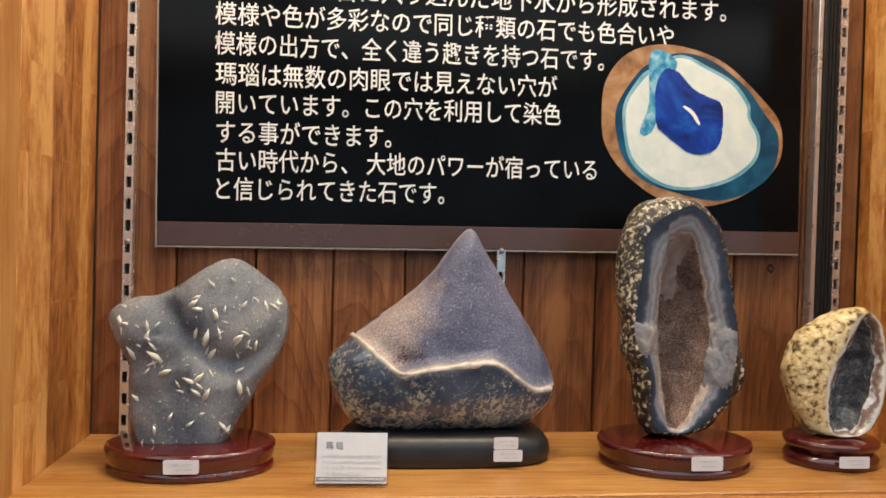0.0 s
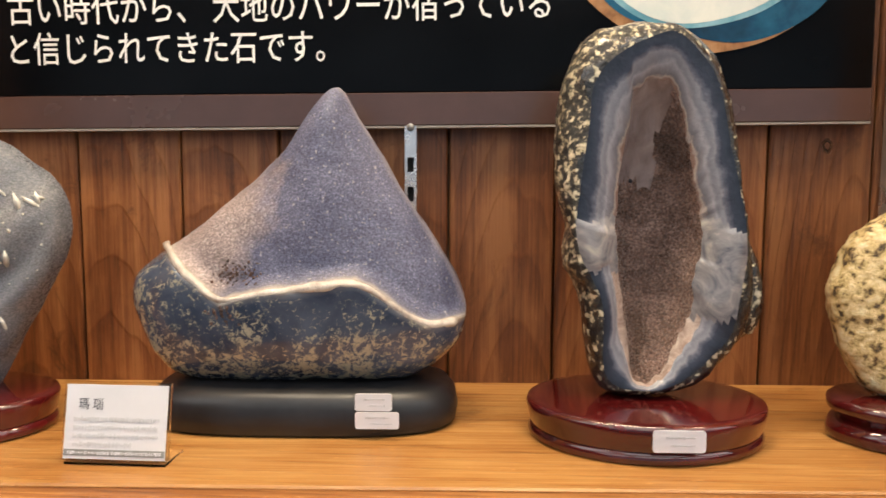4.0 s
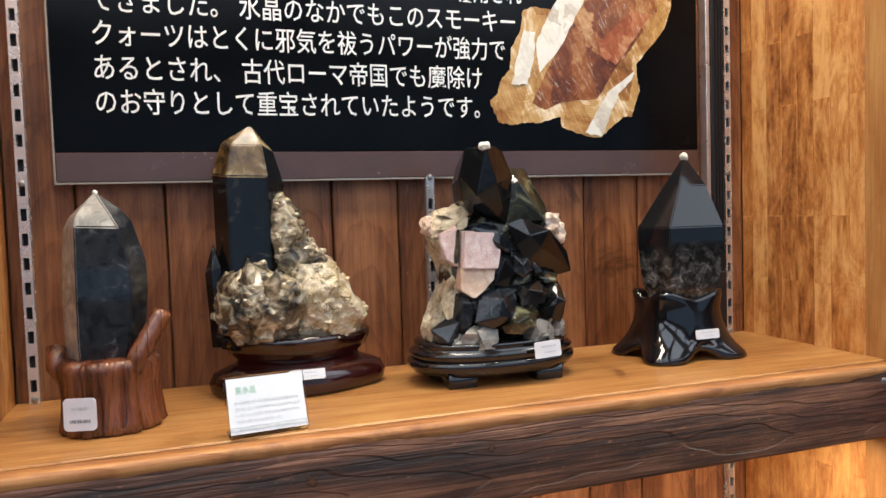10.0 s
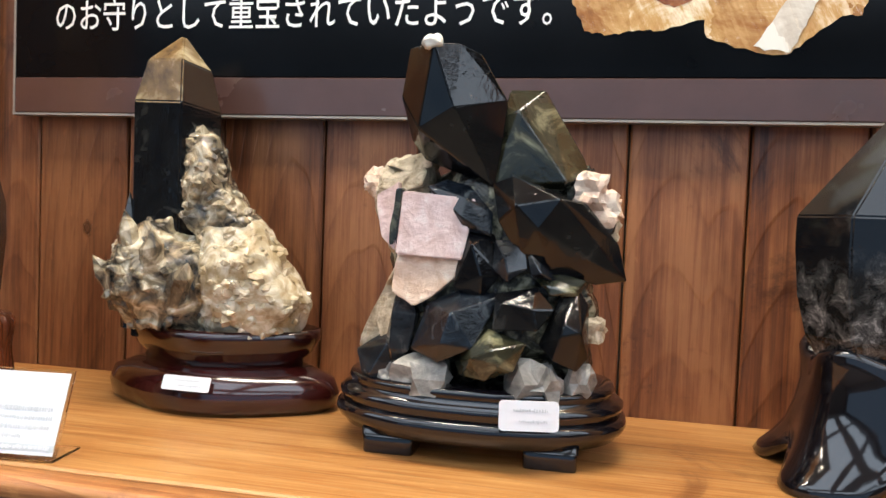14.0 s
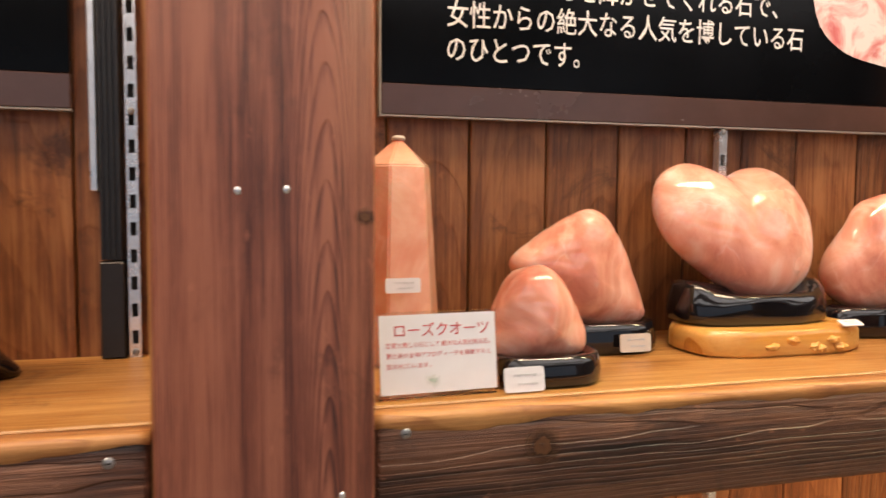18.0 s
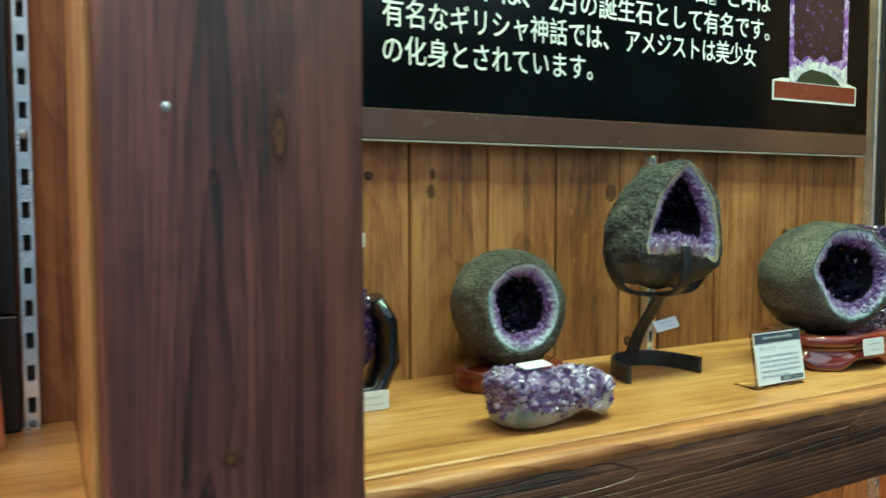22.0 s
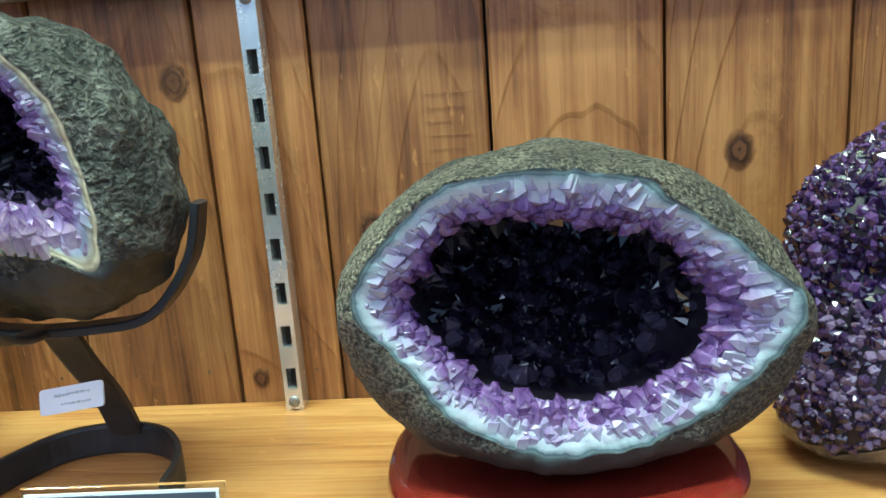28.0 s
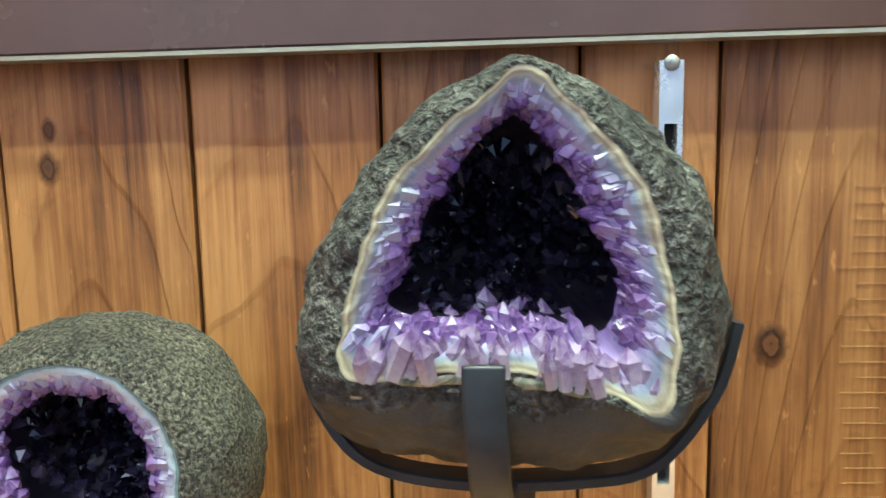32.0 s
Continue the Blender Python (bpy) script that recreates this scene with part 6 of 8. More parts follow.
def hex_point(name, at, label, ring, levels, tip, material, cap=0.0, second=None, pick=None, uneven=0.0):
    """A six-sided crystal: a ring of corners, levels of (height, scale, shift) and the point at its top."""
    g = thing(name, *at, label, "crystal")
    bm = bmesh.new()
    slant = [random.Random(len(label) + i).uniform(-1, 1) for i in range(6)]
    rows = [[bm.verts.new((x * k + dx, y * k, h + uneven * slant[i] * (0 < r))) for i, (x, y) in enumerate(ring)] for r, (h, k, dx) in enumerate(levels)]
    top = bm.verts.new(tip)
    for lo, hi in zip(rows, rows[1:]):
        for i in range(6):
            bm.faces.new((lo[i], lo[(i + 1) % 6], hi[(i + 1) % 6], hi[i]))
    for i in range(6):
        bm.faces.new((rows[-1][i], rows[-1][(i + 1) % 6], top))
    bm.faces.new(list(reversed(rows[0])))
    bmesh.ops.recalc_face_normals(bm, faces=bm.faces)
    bmesh.ops.bevel(bm, geom=bm.edges[:], offset=0.0011, segments=2, affect="EDGES", clamp_overlap=True)
    bm.normal_update()
    if second:
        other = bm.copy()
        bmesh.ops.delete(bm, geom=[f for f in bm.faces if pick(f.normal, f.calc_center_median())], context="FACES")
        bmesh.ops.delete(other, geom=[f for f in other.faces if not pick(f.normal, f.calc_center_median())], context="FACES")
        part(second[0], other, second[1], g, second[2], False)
    part("prism", bm, material, g, "", False)
    if cap:
        b2 = bmesh.new()
        bmesh.ops.create_icosphere(b2, subdivisions=3, radius=cap)
        for v in b2.verts:
            v.co = Vector((v.co.x * 1.1, v.co.y, v.co.z * 1.2)) * (1 + 0.25 * noise.noise(v.co * 300)) + Vector(tip) - Vector((0, 0, cap * 0.3))
        part("tip_putty", b2, SPIKE, g, "white putty on the tip")
    return g


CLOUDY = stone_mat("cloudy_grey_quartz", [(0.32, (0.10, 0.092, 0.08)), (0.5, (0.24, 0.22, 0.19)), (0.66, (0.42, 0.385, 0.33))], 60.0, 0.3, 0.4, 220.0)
# cloudy side face; the tip's reflections are put into the same pale colour
hex_point("smoky_quartz_point", (1.191, 0.876, SHELF_Z + 0.052), "upright grey smoky quartz point in root wood stand",
          [(-0.022, -0.030), (0.024, -0.027), (0.038, -0.002), (0.022, 0.030), (-0.020, 0.032), (-0.038, 0.002)],
          [(0.0, 0.72, -0.006), (0.030, 0.94, -0.002), (0.072, 1.0, 0.0), (0.100, 0.98, 0.0), (0.138, 0.80, -0.004), (0.150, 0.60, -0.006)], (-0.005, 0.0, 0.170), SMOKE_GREY, 0.0022, ("cloudy_face", CLOUDY, "cloudy grey side, and tip facets paled to stand for reflections"),
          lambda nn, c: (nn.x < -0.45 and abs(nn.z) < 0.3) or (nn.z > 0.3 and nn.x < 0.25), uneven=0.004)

stand("carved_stand", 1.380, 0.948, "dark red carved stand with bowl top and spreading foot", 0.092, 0.052,
      [(0.94, 0.0), (1.0, 0.005), (1.02, 0.014), (0.97, 0.025), (0.82, 0.031), (0.70, 0.035), (0.70, 0.039), (0.78, 0.045), (0.84, 0.056), (0.84, 0.063), (0.6, 0.058)], LACQUER_DARK, feet=0, lobes=4, lobe=0.05)
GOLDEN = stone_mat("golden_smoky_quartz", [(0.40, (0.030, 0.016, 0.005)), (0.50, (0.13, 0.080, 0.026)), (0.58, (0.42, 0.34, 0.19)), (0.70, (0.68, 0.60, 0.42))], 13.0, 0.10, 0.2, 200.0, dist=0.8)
hex_point("tall_smoky_quartz", (1.335, 0.954, SHELF_Z + 0.050), "tall black smoky quartz point with golden tip rising from rubble",
          [(-0.027, -0.027), (0.016, -0.030), (0.037, -0.004), (0.022, 0.028), (-0.020, 0.030), (-0.041, 0.001)],
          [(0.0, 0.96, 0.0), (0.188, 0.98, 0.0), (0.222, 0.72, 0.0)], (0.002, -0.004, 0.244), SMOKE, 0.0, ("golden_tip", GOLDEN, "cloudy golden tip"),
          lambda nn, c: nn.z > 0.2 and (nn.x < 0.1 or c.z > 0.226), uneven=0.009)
g = thing("quartz_rubble", 1.378, 0.938, SHELF_Z + 0.05, "glassy cream and grey quartz rubble round a smoky point", "crystal cluster")
GLASSY_CREAM = stone_mat("glassy_cream_quartz", [(0.30, (0.10, 0.065, 0.030)), (0.38, (0.44, 0.33, 0.17)), (0.48, (0.54, 0.43, 0.26)), (0.64, (0.80, 0.71, 0.53))], 60.0, 0.14, 0.45, 160.0, coat=0.3, dist=1.2, deep=0.003)
GLASSY_GREY = stone_mat("glassy_grey_quartz", [(0.34, (0.016, 0.013, 0.010)), (0.44, (0.13, 0.105, 0.070)), (0.54, (0.38, 0.30, 0.18)), (0.66, (0.80, 0.71, 0.52))], 48.0, 0.06, 0.4, 110.0, coat=0.4, dist=1.2, deep=0.003)
for m in (GLASSY_CREAM, GLASSY_GREY):
    m.node_tree.nodes["Principled BSDF"].inputs["Transmission Weight"].default_value = 0.15
rnd = random.Random(11)
for nm, outline, depths, mt, mid, count, big in (
        ("left_lobe", [(-0.084, 0.052), (-0.077, 0.076), (-0.052, 0.096), (-0.034, 0.098), (-0.026, 0.086), (0.006, 0.072), (0.010, 0.035), (-0.006, 0.010), (-0.048, 0.006), (-0.076, 0.020)], (0.046, 0.010), GLASSY_GREY, (-0.042, 0.05), 130, 0.0078),
        ("right_lobe", [(-0.006, 0.090), (0.010, 0.097), (0.040, 0.092), (0.064, 0.056), (0.076, 0.034), (0.066, 0.010), (0.035, 0.003), (0.002, 0.004), (-0.010, 0.030)], (0.038, 0.026), GLASSY_CREAM, (0.030, 0.05), 150, 0.0058),
        ("upper_arm", [(-0.029, 0.150), (-0.022, 0.166), (-0.006, 0.164), (0.010, 0.134), (0.024, 0.104), (0.040, 0.080), (0.020, 0.070), (-0.012, 0.078), (-0.024, 0.110)], (0.024, 0.016), GLASSY_GREY, (0.003, 0.115), 120, 0.0068)):
    mass = stone_shape(outline, depths[0], depths[1], n=110, rings=20, bumpy=0.007, freq=42.0, seed=3.0, centre=mid)
    from_lists(nm, *mass, mt, g, "lumpy glassy quartz", False)
    mv = [v for v in mass[0] if v.y < 0.004]
    vs, fs = [], []
    for k in range(count):
        p = rnd.choice(mv)
        ax = Vector((p.x - mid[0], p.y - 0.01, p.z - mid[1])).normalized() + Vector((rnd.uniform(-0.8, 0.8), rnd.uniform(-0.6, 0.3), rnd.uniform(-0.4, 0.9)))
        r = rnd.uniform(0.3, 1.0) * big
        add_crystal(vs, fs, p - ax.normalized() * r * 1.1, ax, r, r * rnd.uniform(1.3, 2.0), rnd.uniform(0.2, 0.45), 5 + k % 2, rnd.random() * 3, rnd.uniform(0.5, 1), rnd.uniform(-0.7, 0.7))
    tagged(from_lists("rubble_points", vs, fs, mt, g, "", False), kind="stuff")
for base, ax, r, ln in (((-0.052, -0.030, 0.048), (-0.05, -0.25, 1), 0.0085, 0.056), ((-0.034, -0.036, 0.042), (0.15, -0.3, 1), 0.0095, 0.050), ((-0.018, -0.036, 0.030), (0.5, -0.4, 0.8), 0.009, 0.046), ((-0.066, -0.026, 0.030), (-0.4, -0.3, 0.8), 0.008, 0.042)):
    vs, fs = [], []
    add_crystal(vs, fs, base, ax, r, ln, 0.3, 6, 0.3, 0.8, 0.4)
    from_lists("clear_point", vs, fs, GLASSY_GREY, g, "clear grey quartz point", False)
vs, fs = [], []
add_crystal(vs, fs, (-0.082, 0.010, 0.004), (-0.04, 0.0, 1), 0.010, 0.112, 0.25, 6, 0.2, 0.7, 0.3)
from_lists("side_crystal", vs, fs, SMOKE, g, "slim black side crystal", False)
price_tag(1.380, 0.892, SHELF_Z + 0.0255, 0.038, 0.011, lean=25)
info_card(1.328, 0.772, 0.068, 0.050, 22, 6, ("黒水晶", 0.007, 0.036, 0.0075, 0.018), INK_GREEN, (4, 0.028, 0.0055), "white printed black-crystal card in clear stand", line_mat=INK_FAINT, footer=(-0.5, 0.5, INK_PALE))

stand("stepped_stand", 1.596, 0.905, "glossy black stepped oval stand on block feet", 0.100, 0.064,
      [(0.88, 0.0), (0.93, 0.001), (0.94, 0.004), (0.98, 0.006), (1.0, 0.010), (0.99, 0.014), (0.955, 0.016), (0.945, 0.018), (0.97, 0.020), (0.975, 0.023), (0.94, 0.026), (0.90, 0.028), (0.90, 0.030), (0.915, 0.032), (0.90, 0.035), (0.8, 0.036)], EBONY, feet=4, foot_h=0.013, foot_r=0.017, power=2.3)
g = thing("smoky_quartz_cluster", 1.598, 0.903, SHELF_Z + 0.047, "large black smoky quartz cluster with pink feldspar and cream matrix", "crystal cluster")
matrix = stone_shape([(-0.045, 0.125), (-0.01, 0.150), (0.03, 0.150), (0.062, 0.115), (0.070, 0.07), (0.068, 0.02), (0.06, 0.003), (0.0, 0.0), (-0.06, 0.002), (-0.074, 0.012), (-0.060, 0.05), (-0.062, 0.09)], 0.037, 0.040, n=60, rings=9, bumpy=0.010, freq=34.0, seed=8.0)
MATRIX = stone_mat("olive_cream_matrix", [(0.42, (0.010, 0.010, 0.008)), (0.52, (0.06, 0.056, 0.036)), (0.60, (0.30, 0.27, 0.17)), (0.72, (0.60, 0.54, 0.40))], 75.0, 0.25, 0.6, 240.0, coat=0.2)
from_lists("matrix", *matrix, MATRIX, g, "dark olive and cream quartz mass", False)
for mt, outline, mid in ((CREAM, [(-0.078, 0.126), (-0.070, 0.142), (-0.052, 0.150), (-0.038, 0.146), (-0.036, 0.100), (-0.042, 0.050), (-0.040, 0.002), (-0.078, 0.001), (-0.087, 0.016), (-0.072, 0.030), (-0.068, 0.052), (-0.060, 0.072), (-0.070, 0.094)], (-0.055, 0.080)),
                     (MATRIX, [(0.052, 0.146), (0.068, 0.141), (0.078, 0.124), (0.086, 0.112), (0.080, 0.098), (0.070, 0.090), (0.070, 0.066), (0.076, 0.052), (0.070, 0.036), (0.074, 0.012), (0.066, 0.001), (0.040, 0.002), (0.046, 0.070)], (0.058, 0.075))):
    from_lists("cream_crust", *stone_shape(outline, 0.026, 0.012, n=110, rings=14, power=3.0, bumpy=0.007, freq=75.0, seed=12.0, centre=mid), mt, g, "broken cream crust at the side", False)


def gem(name, parent, material, corners, deep, label="", seed=0):
    """A faceted crystal: the hull of its front corners and of the same corners drawn back and in, with a blunt ridge in front."""
    bm = bmesh.new()
    mid = sum((Vector(c) for c in corners), Vector()) / len(corners)
    if seed:
        rnd = random.Random(seed)
        reach = max((Vector(c) - mid).length for c in corners)
        turn = rnd.uniform(0, 6.28)
        for k in (-0.35, 0.30):
            bm.verts.new(mid + Vector((reach * (k * math.cos(turn) + rnd.uniform(-0.2, 0.2)), -reach * rnd.uniform(0.28, 0.52), reach * (k * math.sin(turn) + rnd.uniform(-0.2, 0.2)))))
    for c in corners:
        v = Vector(c)
        bm.verts.new(v)
        bm.verts.new(mid + (v - mid) * 0.72 + Vector((0, deep, -0.15 * deep)))
    made = bmesh.ops.convex_hull(bm, input=bm.verts[:])
    bmesh.ops.delete(bm, geom=[e for e in made["geom_interior"] if isinstance(e, bmesh.types.BMVert)], context="VERTS")
    bmesh.ops.dissolve_limit(bm, angle_limit=0.14, verts=bm.verts[:], edges=bm.edges[:])
    bmesh.ops.bevel(bm, geom=bm.edges[:], offset=0.0007, segments=1, affect="EDGES", clamp_overlap=True)
    return part(name, bm, material, parent, label, False)


SMOKE_LINED = stone_mat("lined_smoky_quartz", [(0.36, (0.004, 0.005, 0.007)), (0.55, (0.011, 0.014, 0.019)), (0.66, (0.045, 0.052, 0.058)), (0.78, (0.22, 0.22, 0.20))], 55.0, 0.05, 0.22, 120.0, spec=0.6, dist=1.6)
GEMS = (
    (SMOKE, 0.050, [(-0.029, -0.065, 0.213), (-0.038, -0.059, 0.162), (-0.016, -0.061, 0.175), (-0.047, -0.051, 0.213), (-0.053, -0.045, 0.184), (-0.047, -0.037, 0.157), (-0.039, -0.031, 0.145), (0.007, -0.031, 0.128), (0.012, -0.035, 0.160), (0.014, -0.035, 0.183), (-0.002, -0.046, 0.210), (-0.014, -0.054, 0.215)]),
    (OLIVE_Q, 0.030, [(0.013, -0.018, 0.193), (0.036, -0.018, 0.193), (0.063, -0.018, 0.149), (0.066, -0.018, 0.139), (0.049, -0.028, 0.128), (0.005, -0.028, 0.130), (0.011, -0.031, 0.174), (0.021, -0.035, 0.177), (0.053, -0.035, 0.133)]),
    (SMOKE, 0.034, [(0.006, -0.035, 0.131), (0.020, -0.043, 0.136), (0.066, -0.031, 0.120), (0.087, -0.023, 0.095), (0.093, -0.021, 0.072), (0.074, -0.027, 0.069), (0.046, -0.037, 0.075), (0.026, -0.043, 0.085), (0.012, -0.045, 0.107), (0.024, -0.056, 0.117), (0.050, -0.052, 0.122), (0.037, -0.055, 0.104)]),
    (SMOKE_LINED, 0.020, [(-0.037, -0.035, 0.128), (-0.024, -0.033, 0.133), (-0.008, -0.035, 0.129), (0.008, -0.038, 0.112), (0.008, -0.041, 0.097), (-0.011, -0.042, 0.100), (-0.006, -0.044, 0.121)]),
    (SMOKE_GREY, 0.024, [(-0.056, -0.031, 0.056), (-0.045, -0.035, 0.058), (-0.038, -0.043, 0.045), (-0.043, -0.043, 0.021), (-0.054, -0.039, 0.009), (-0.062, -0.033, 0.021)]),
    (SMOKE_GREY, 0.020, [(-0.084, -0.024, 0.017), (-0.069, -0.022, 0.024), (-0.054, -0.028, 0.037), (-0.048, -0.036, 0.006), (-0.066, -0.036, -0.002), (-0.078, -0.030, 0.002)]),
    (SMOKE_LINED, 0.024, [(-0.032, -0.041, 0.053), (-0.007, -0.036, 0.065), (0.016, -0.042, 0.060), (0.001, -0.057, 0.028), (-0.021, -0.055, 0.017), (-0.041, -0.048, 0.024)]),
    (SMOKE_GREY, 0.016, [(0.010, -0.041, 0.096), (0.029, -0.043, 0.095), (0.032, -0.045, 0.078), (0.019, -0.048, 0.069), (0.009, -0.043, 0.077)]),
    (SMOKE, 0.020, [(-0.012, -0.037, 0.102), (0.009, -0.035, 0.099), (0.015, -0.041, 0.073), (0.002, -0.043, 0.057), (-0.015, -0.045, 0.064)]),
    (SMOKE, 0.022, [(0.012, -0.043, 0.062), (0.038, -0.043, 0.067), (0.050, -0.048, 0.054), (0.040, -0.055, 0.041), (0.012, -0.055, 0.040)]),
    (SMOKE, 0.026, [(0.040, -0.043, 0.031), (0.052, -0.037, 0.062), (0.063, -0.037, 0.068), (0.070, -0.037, 0.057), (0.071, -0.041, 0.024), (0.064, -0.045, 0.016), (0.050, -0.052, 0.023), (0.056, -0.056, 0.047)]),
    (OLIVE_Q, 0.026, [(-0.013, -0.045, 0.018), (-0.004, -0.043, 0.036), (0.009, -0.047, 0.040), (0.034, -0.053, 0.033), (0.027, -0.058, 0.016), (0.009, -0.060, 0.009), (-0.007, -0.053, 0.010), (0.014, -0.068, 0.030)]),
    (OLIVE_Q, 0.014, [(0.036, -0.038, 0.072), (0.052, -0.036, 0.076), (0.068, -0.034, 0.072), (0.064, -0.040, 0.062), (0.046, -0.046, 0.062)]),
    (SMOKE_GREY, 0.014, [(0.028, -0.040, 0.096), (0.044, -0.036, 0.080), (0.050, -0.040, 0.070), (0.034, -0.046, 0.074)]),
)
for k, (mt, deep, corners) in enumerate(GEMS):
    gem("quartz_crystal", g, mt, corners, deep, "", k if k > 2 else 0)


def lump(name, parent, material, at, size, seed, label="", amp=0.35, rot=(0, 0, 0), sub=3, blocky=0.0):
    bm = bmesh.new()
    bmesh.ops.create_icosphere(bm, subdivisions=sub, radius=1.0)
    for v in bm.verts:
        c = v.co.normalized()
        if blocky:
            mx = max(abs(c.x), abs(c.y), abs(c.z))
            c = c.lerp(c / mx, blocky)
        v.co = c * (1 + amp * noise.noise(c * 1.7 + Vector((seed, seed, seed))) + amp * 0.4 * noise.noise(c * 5 + Vector((seed, 0, seed))))
    bmesh.ops.transform(bm, matrix=pose(*at, *rot) @ Matrix.Diagonal((*size, 1)), verts=bm.verts)
    return part(name, bm, material, parent, label, blocky == 0)


def chip(name, parent, material, corners, front, back, lean, label=""):
    """A broken slab with flat faces; corners in x and z, its front leaning by lean."""
    bm = bmesh.new()
    cx = sum(p[0] for p in corners) / len(corners)
    cz = sum(p[1] for p in corners) / len(corners)
    f = [bm.verts.new((cx + (x - cx) * 0.96, -front + lean[0] * (x - cx) + lean[1] * (z - cz), cz + (z - cz) * 0.96)) for x, z in corners]
    k = [bm.verts.new((x, -back, z)) for x, z in corners]
    bm.faces.new(f)
    bm.faces.new(list(reversed(k)))
    for i in range(len(corners)):
        j = (i + 1) % len(corners)
        bm.faces.new((f[i], k[i], k[j], f[j]))
    bmesh.ops.recalc_face_normals(bm, faces=bm.faces)
    bmesh.ops.bevel(bm, geom=bm.edges[:], offset=0.0009, segments=2, affect="EDGES", clamp_overlap=True)
    bmesh.ops.triangulate(bm, faces=bm.faces[:])
    bmesh.ops.subdivide_edges(bm, edges=[e for e in bm.edges if e.calc_length() > 0.006], cuts=2, use_grid_fill=True)
    for v in bm.verts:
        v.co += Vector((jag(v.co, 0.0010, 150.0, 3.0), jag(v.co, 0.0004, 110.0), jag(v.co, 0.0010, 140.0, 7.0)))
    return part(name, bm, material, parent, label, False)


PEACH = stone_mat("peach_feldspar", [(0.35, (0.58, 0.38, 0.25)), (0.55, (0.74, 0.56, 0.42)), (0.7, (0.82, 0.71, 0.58))], 60.0, 0.5, 0.6, 200.0)
chip("feldspar_block", g, PINK_SPAR, [(-0.050, 0.125), (-0.002, 0.121), (-0.009, 0.081), (-0.053, 0.083)], 0.047, 0.010, (0.10, 0.02), "pale pink feldspar block")
chip("feldspar_block", g, PEACH, [(-0.053, 0.087), (-0.010, 0.085), (-0.014, 0.070), (-0.024, 0.060), (-0.040, 0.050), (-0.056, 0.060)], 0.045, 0.008, (0.05, 0.12), "peach feldspar wedge")
chip("feldspar_block", g, PINK_SPAR, [(-0.073, 0.121), (-0.055, 0.131), (-0.052, 0.122), (-0.055, 0.084), (-0.067, 0.094)], 0.036, 0.0, (-0.5, 0.1), "pale pink feldspar block")
chip("cream_ledge", g, CREAM, [(-0.074, 0.126), (-0.064, 0.137), (-0.037, 0.140), (-0.040, 0.128), (-0.056, 0.122)], 0.030, 0.0, (-0.2, 0.3), "cream ledge")
chip("cream_ledge", g, CREAM, [(-0.070, 0.142), (-0.040, 0.152), (-0.035, 0.142), (-0.051, 0.136)], 0.024, 0.0, (-0.2, 0.4), "cream ledge")
chip("olive_sheet", g, OLIVE_Q, [(-0.056, 0.126), (-0.051, 0.127), (-0.055, 0.088), (-0.060, 0.088)], 0.041, 0.0, (0.3, 0.0), "thin olive quartz sheet")
chip("cream_ledge", g, CREAM, [(-0.068, 0.055), (-0.050, 0.061), (-0.055, 0.038), (-0.063, 0.018), (-0.070, 0.035)], 0.030, 0.0, (-0.3, 0.1), "cream ledge")
for k, (px, py, pz, sz, mt) in enumerate(((0.066, -0.020, 0.128, 0.011, PEACH), (0.077, -0.016, 0.116, 0.011, PEACH), (0.079, -0.012, 0.105, 0.008, CREAM), (-0.040, -0.040, 0.004, 0.012, CREAM), (-0.026, -0.044, 0.006, 0.013, CREAM), (0.034, -0.044, 0.008, 0.013, CREAM), (0.046, -0.044, 0.004, 0.010, CREAM), (0.073, -0.024, 0.040, 0.008, CREAM), (0.066, -0.034, 0.008, 0.010, CREAM), (-0.056, -0.036, 0.002, 0.008, CREAM), (-0.078, -0.008, 0.130, 0.009, PEACH))):
    low = pz < 0.02
    lump("quartz_shard" if low else "cream_matrix", g, CLOUDY if low else mt, (px, py, pz), (sz, sz * 0.8, sz * (1.2 if low else 1.0)), k + 9, "", 0.7 if low else 0.6, sub=2 if low else 3, blocky=0.35)
lump("tip_putty", g, SPIKE, (-0.030, -0.063, 0.214), (0.0065, 0.005, 0.0045), 1, "white putty on the tip", 0.3)
price_tag(1.636, 0.8385, SHELF_Z + 0.0385, 0.036, 0.018, lean=8, rz=12)

s = thing("clawed_stand", 1.856, 0.908, SHELF_Z, "glossy black carved stand with four spreading claws", "display stand")
n = 72
lv = []
for h, k, lob in ((0.0, 1.04, 0.22), (0.003, 1.06, 0.22), (0.009, 1.03, 0.20), (0.018, 0.95, 0.14), (0.030, 0.87, 0.08), (0.045, 0.80, 0.05), (0.060, 0.76, 0.05), (0.070, 0.76, 0.08), (0.077, 0.77, 0.10), (0.081, 0.74, 0.10), (0.081, 0.66, 0.08), (0.074, 0.4, 0.0)):
    ring = []
    for i in range(n):
        a = 2 * math.pi * i / n
        w = k * (1 + lob * math.cos(4 * (a - math.pi / 4)))
        lift = 0.013 * max(0.0, -math.cos(4 * (a - math.pi / 4))) if h < 0.01 else 0.0
        ring.append(Vector((0.070 * w * math.cos(a), 0.058 * w * math.sin(a), h + lift + (0.005 * math.cos(4 * (a - math.pi / 4)) if h > 0.065 else 0) + 0.0012 * noise.noise(Vector((math.cos(a) * 3, math.sin(a) * 3, h * 50))))))
    lv.append(ring)
from_lists("body", *rings_mesh(lv, True, True), EBONY, s)

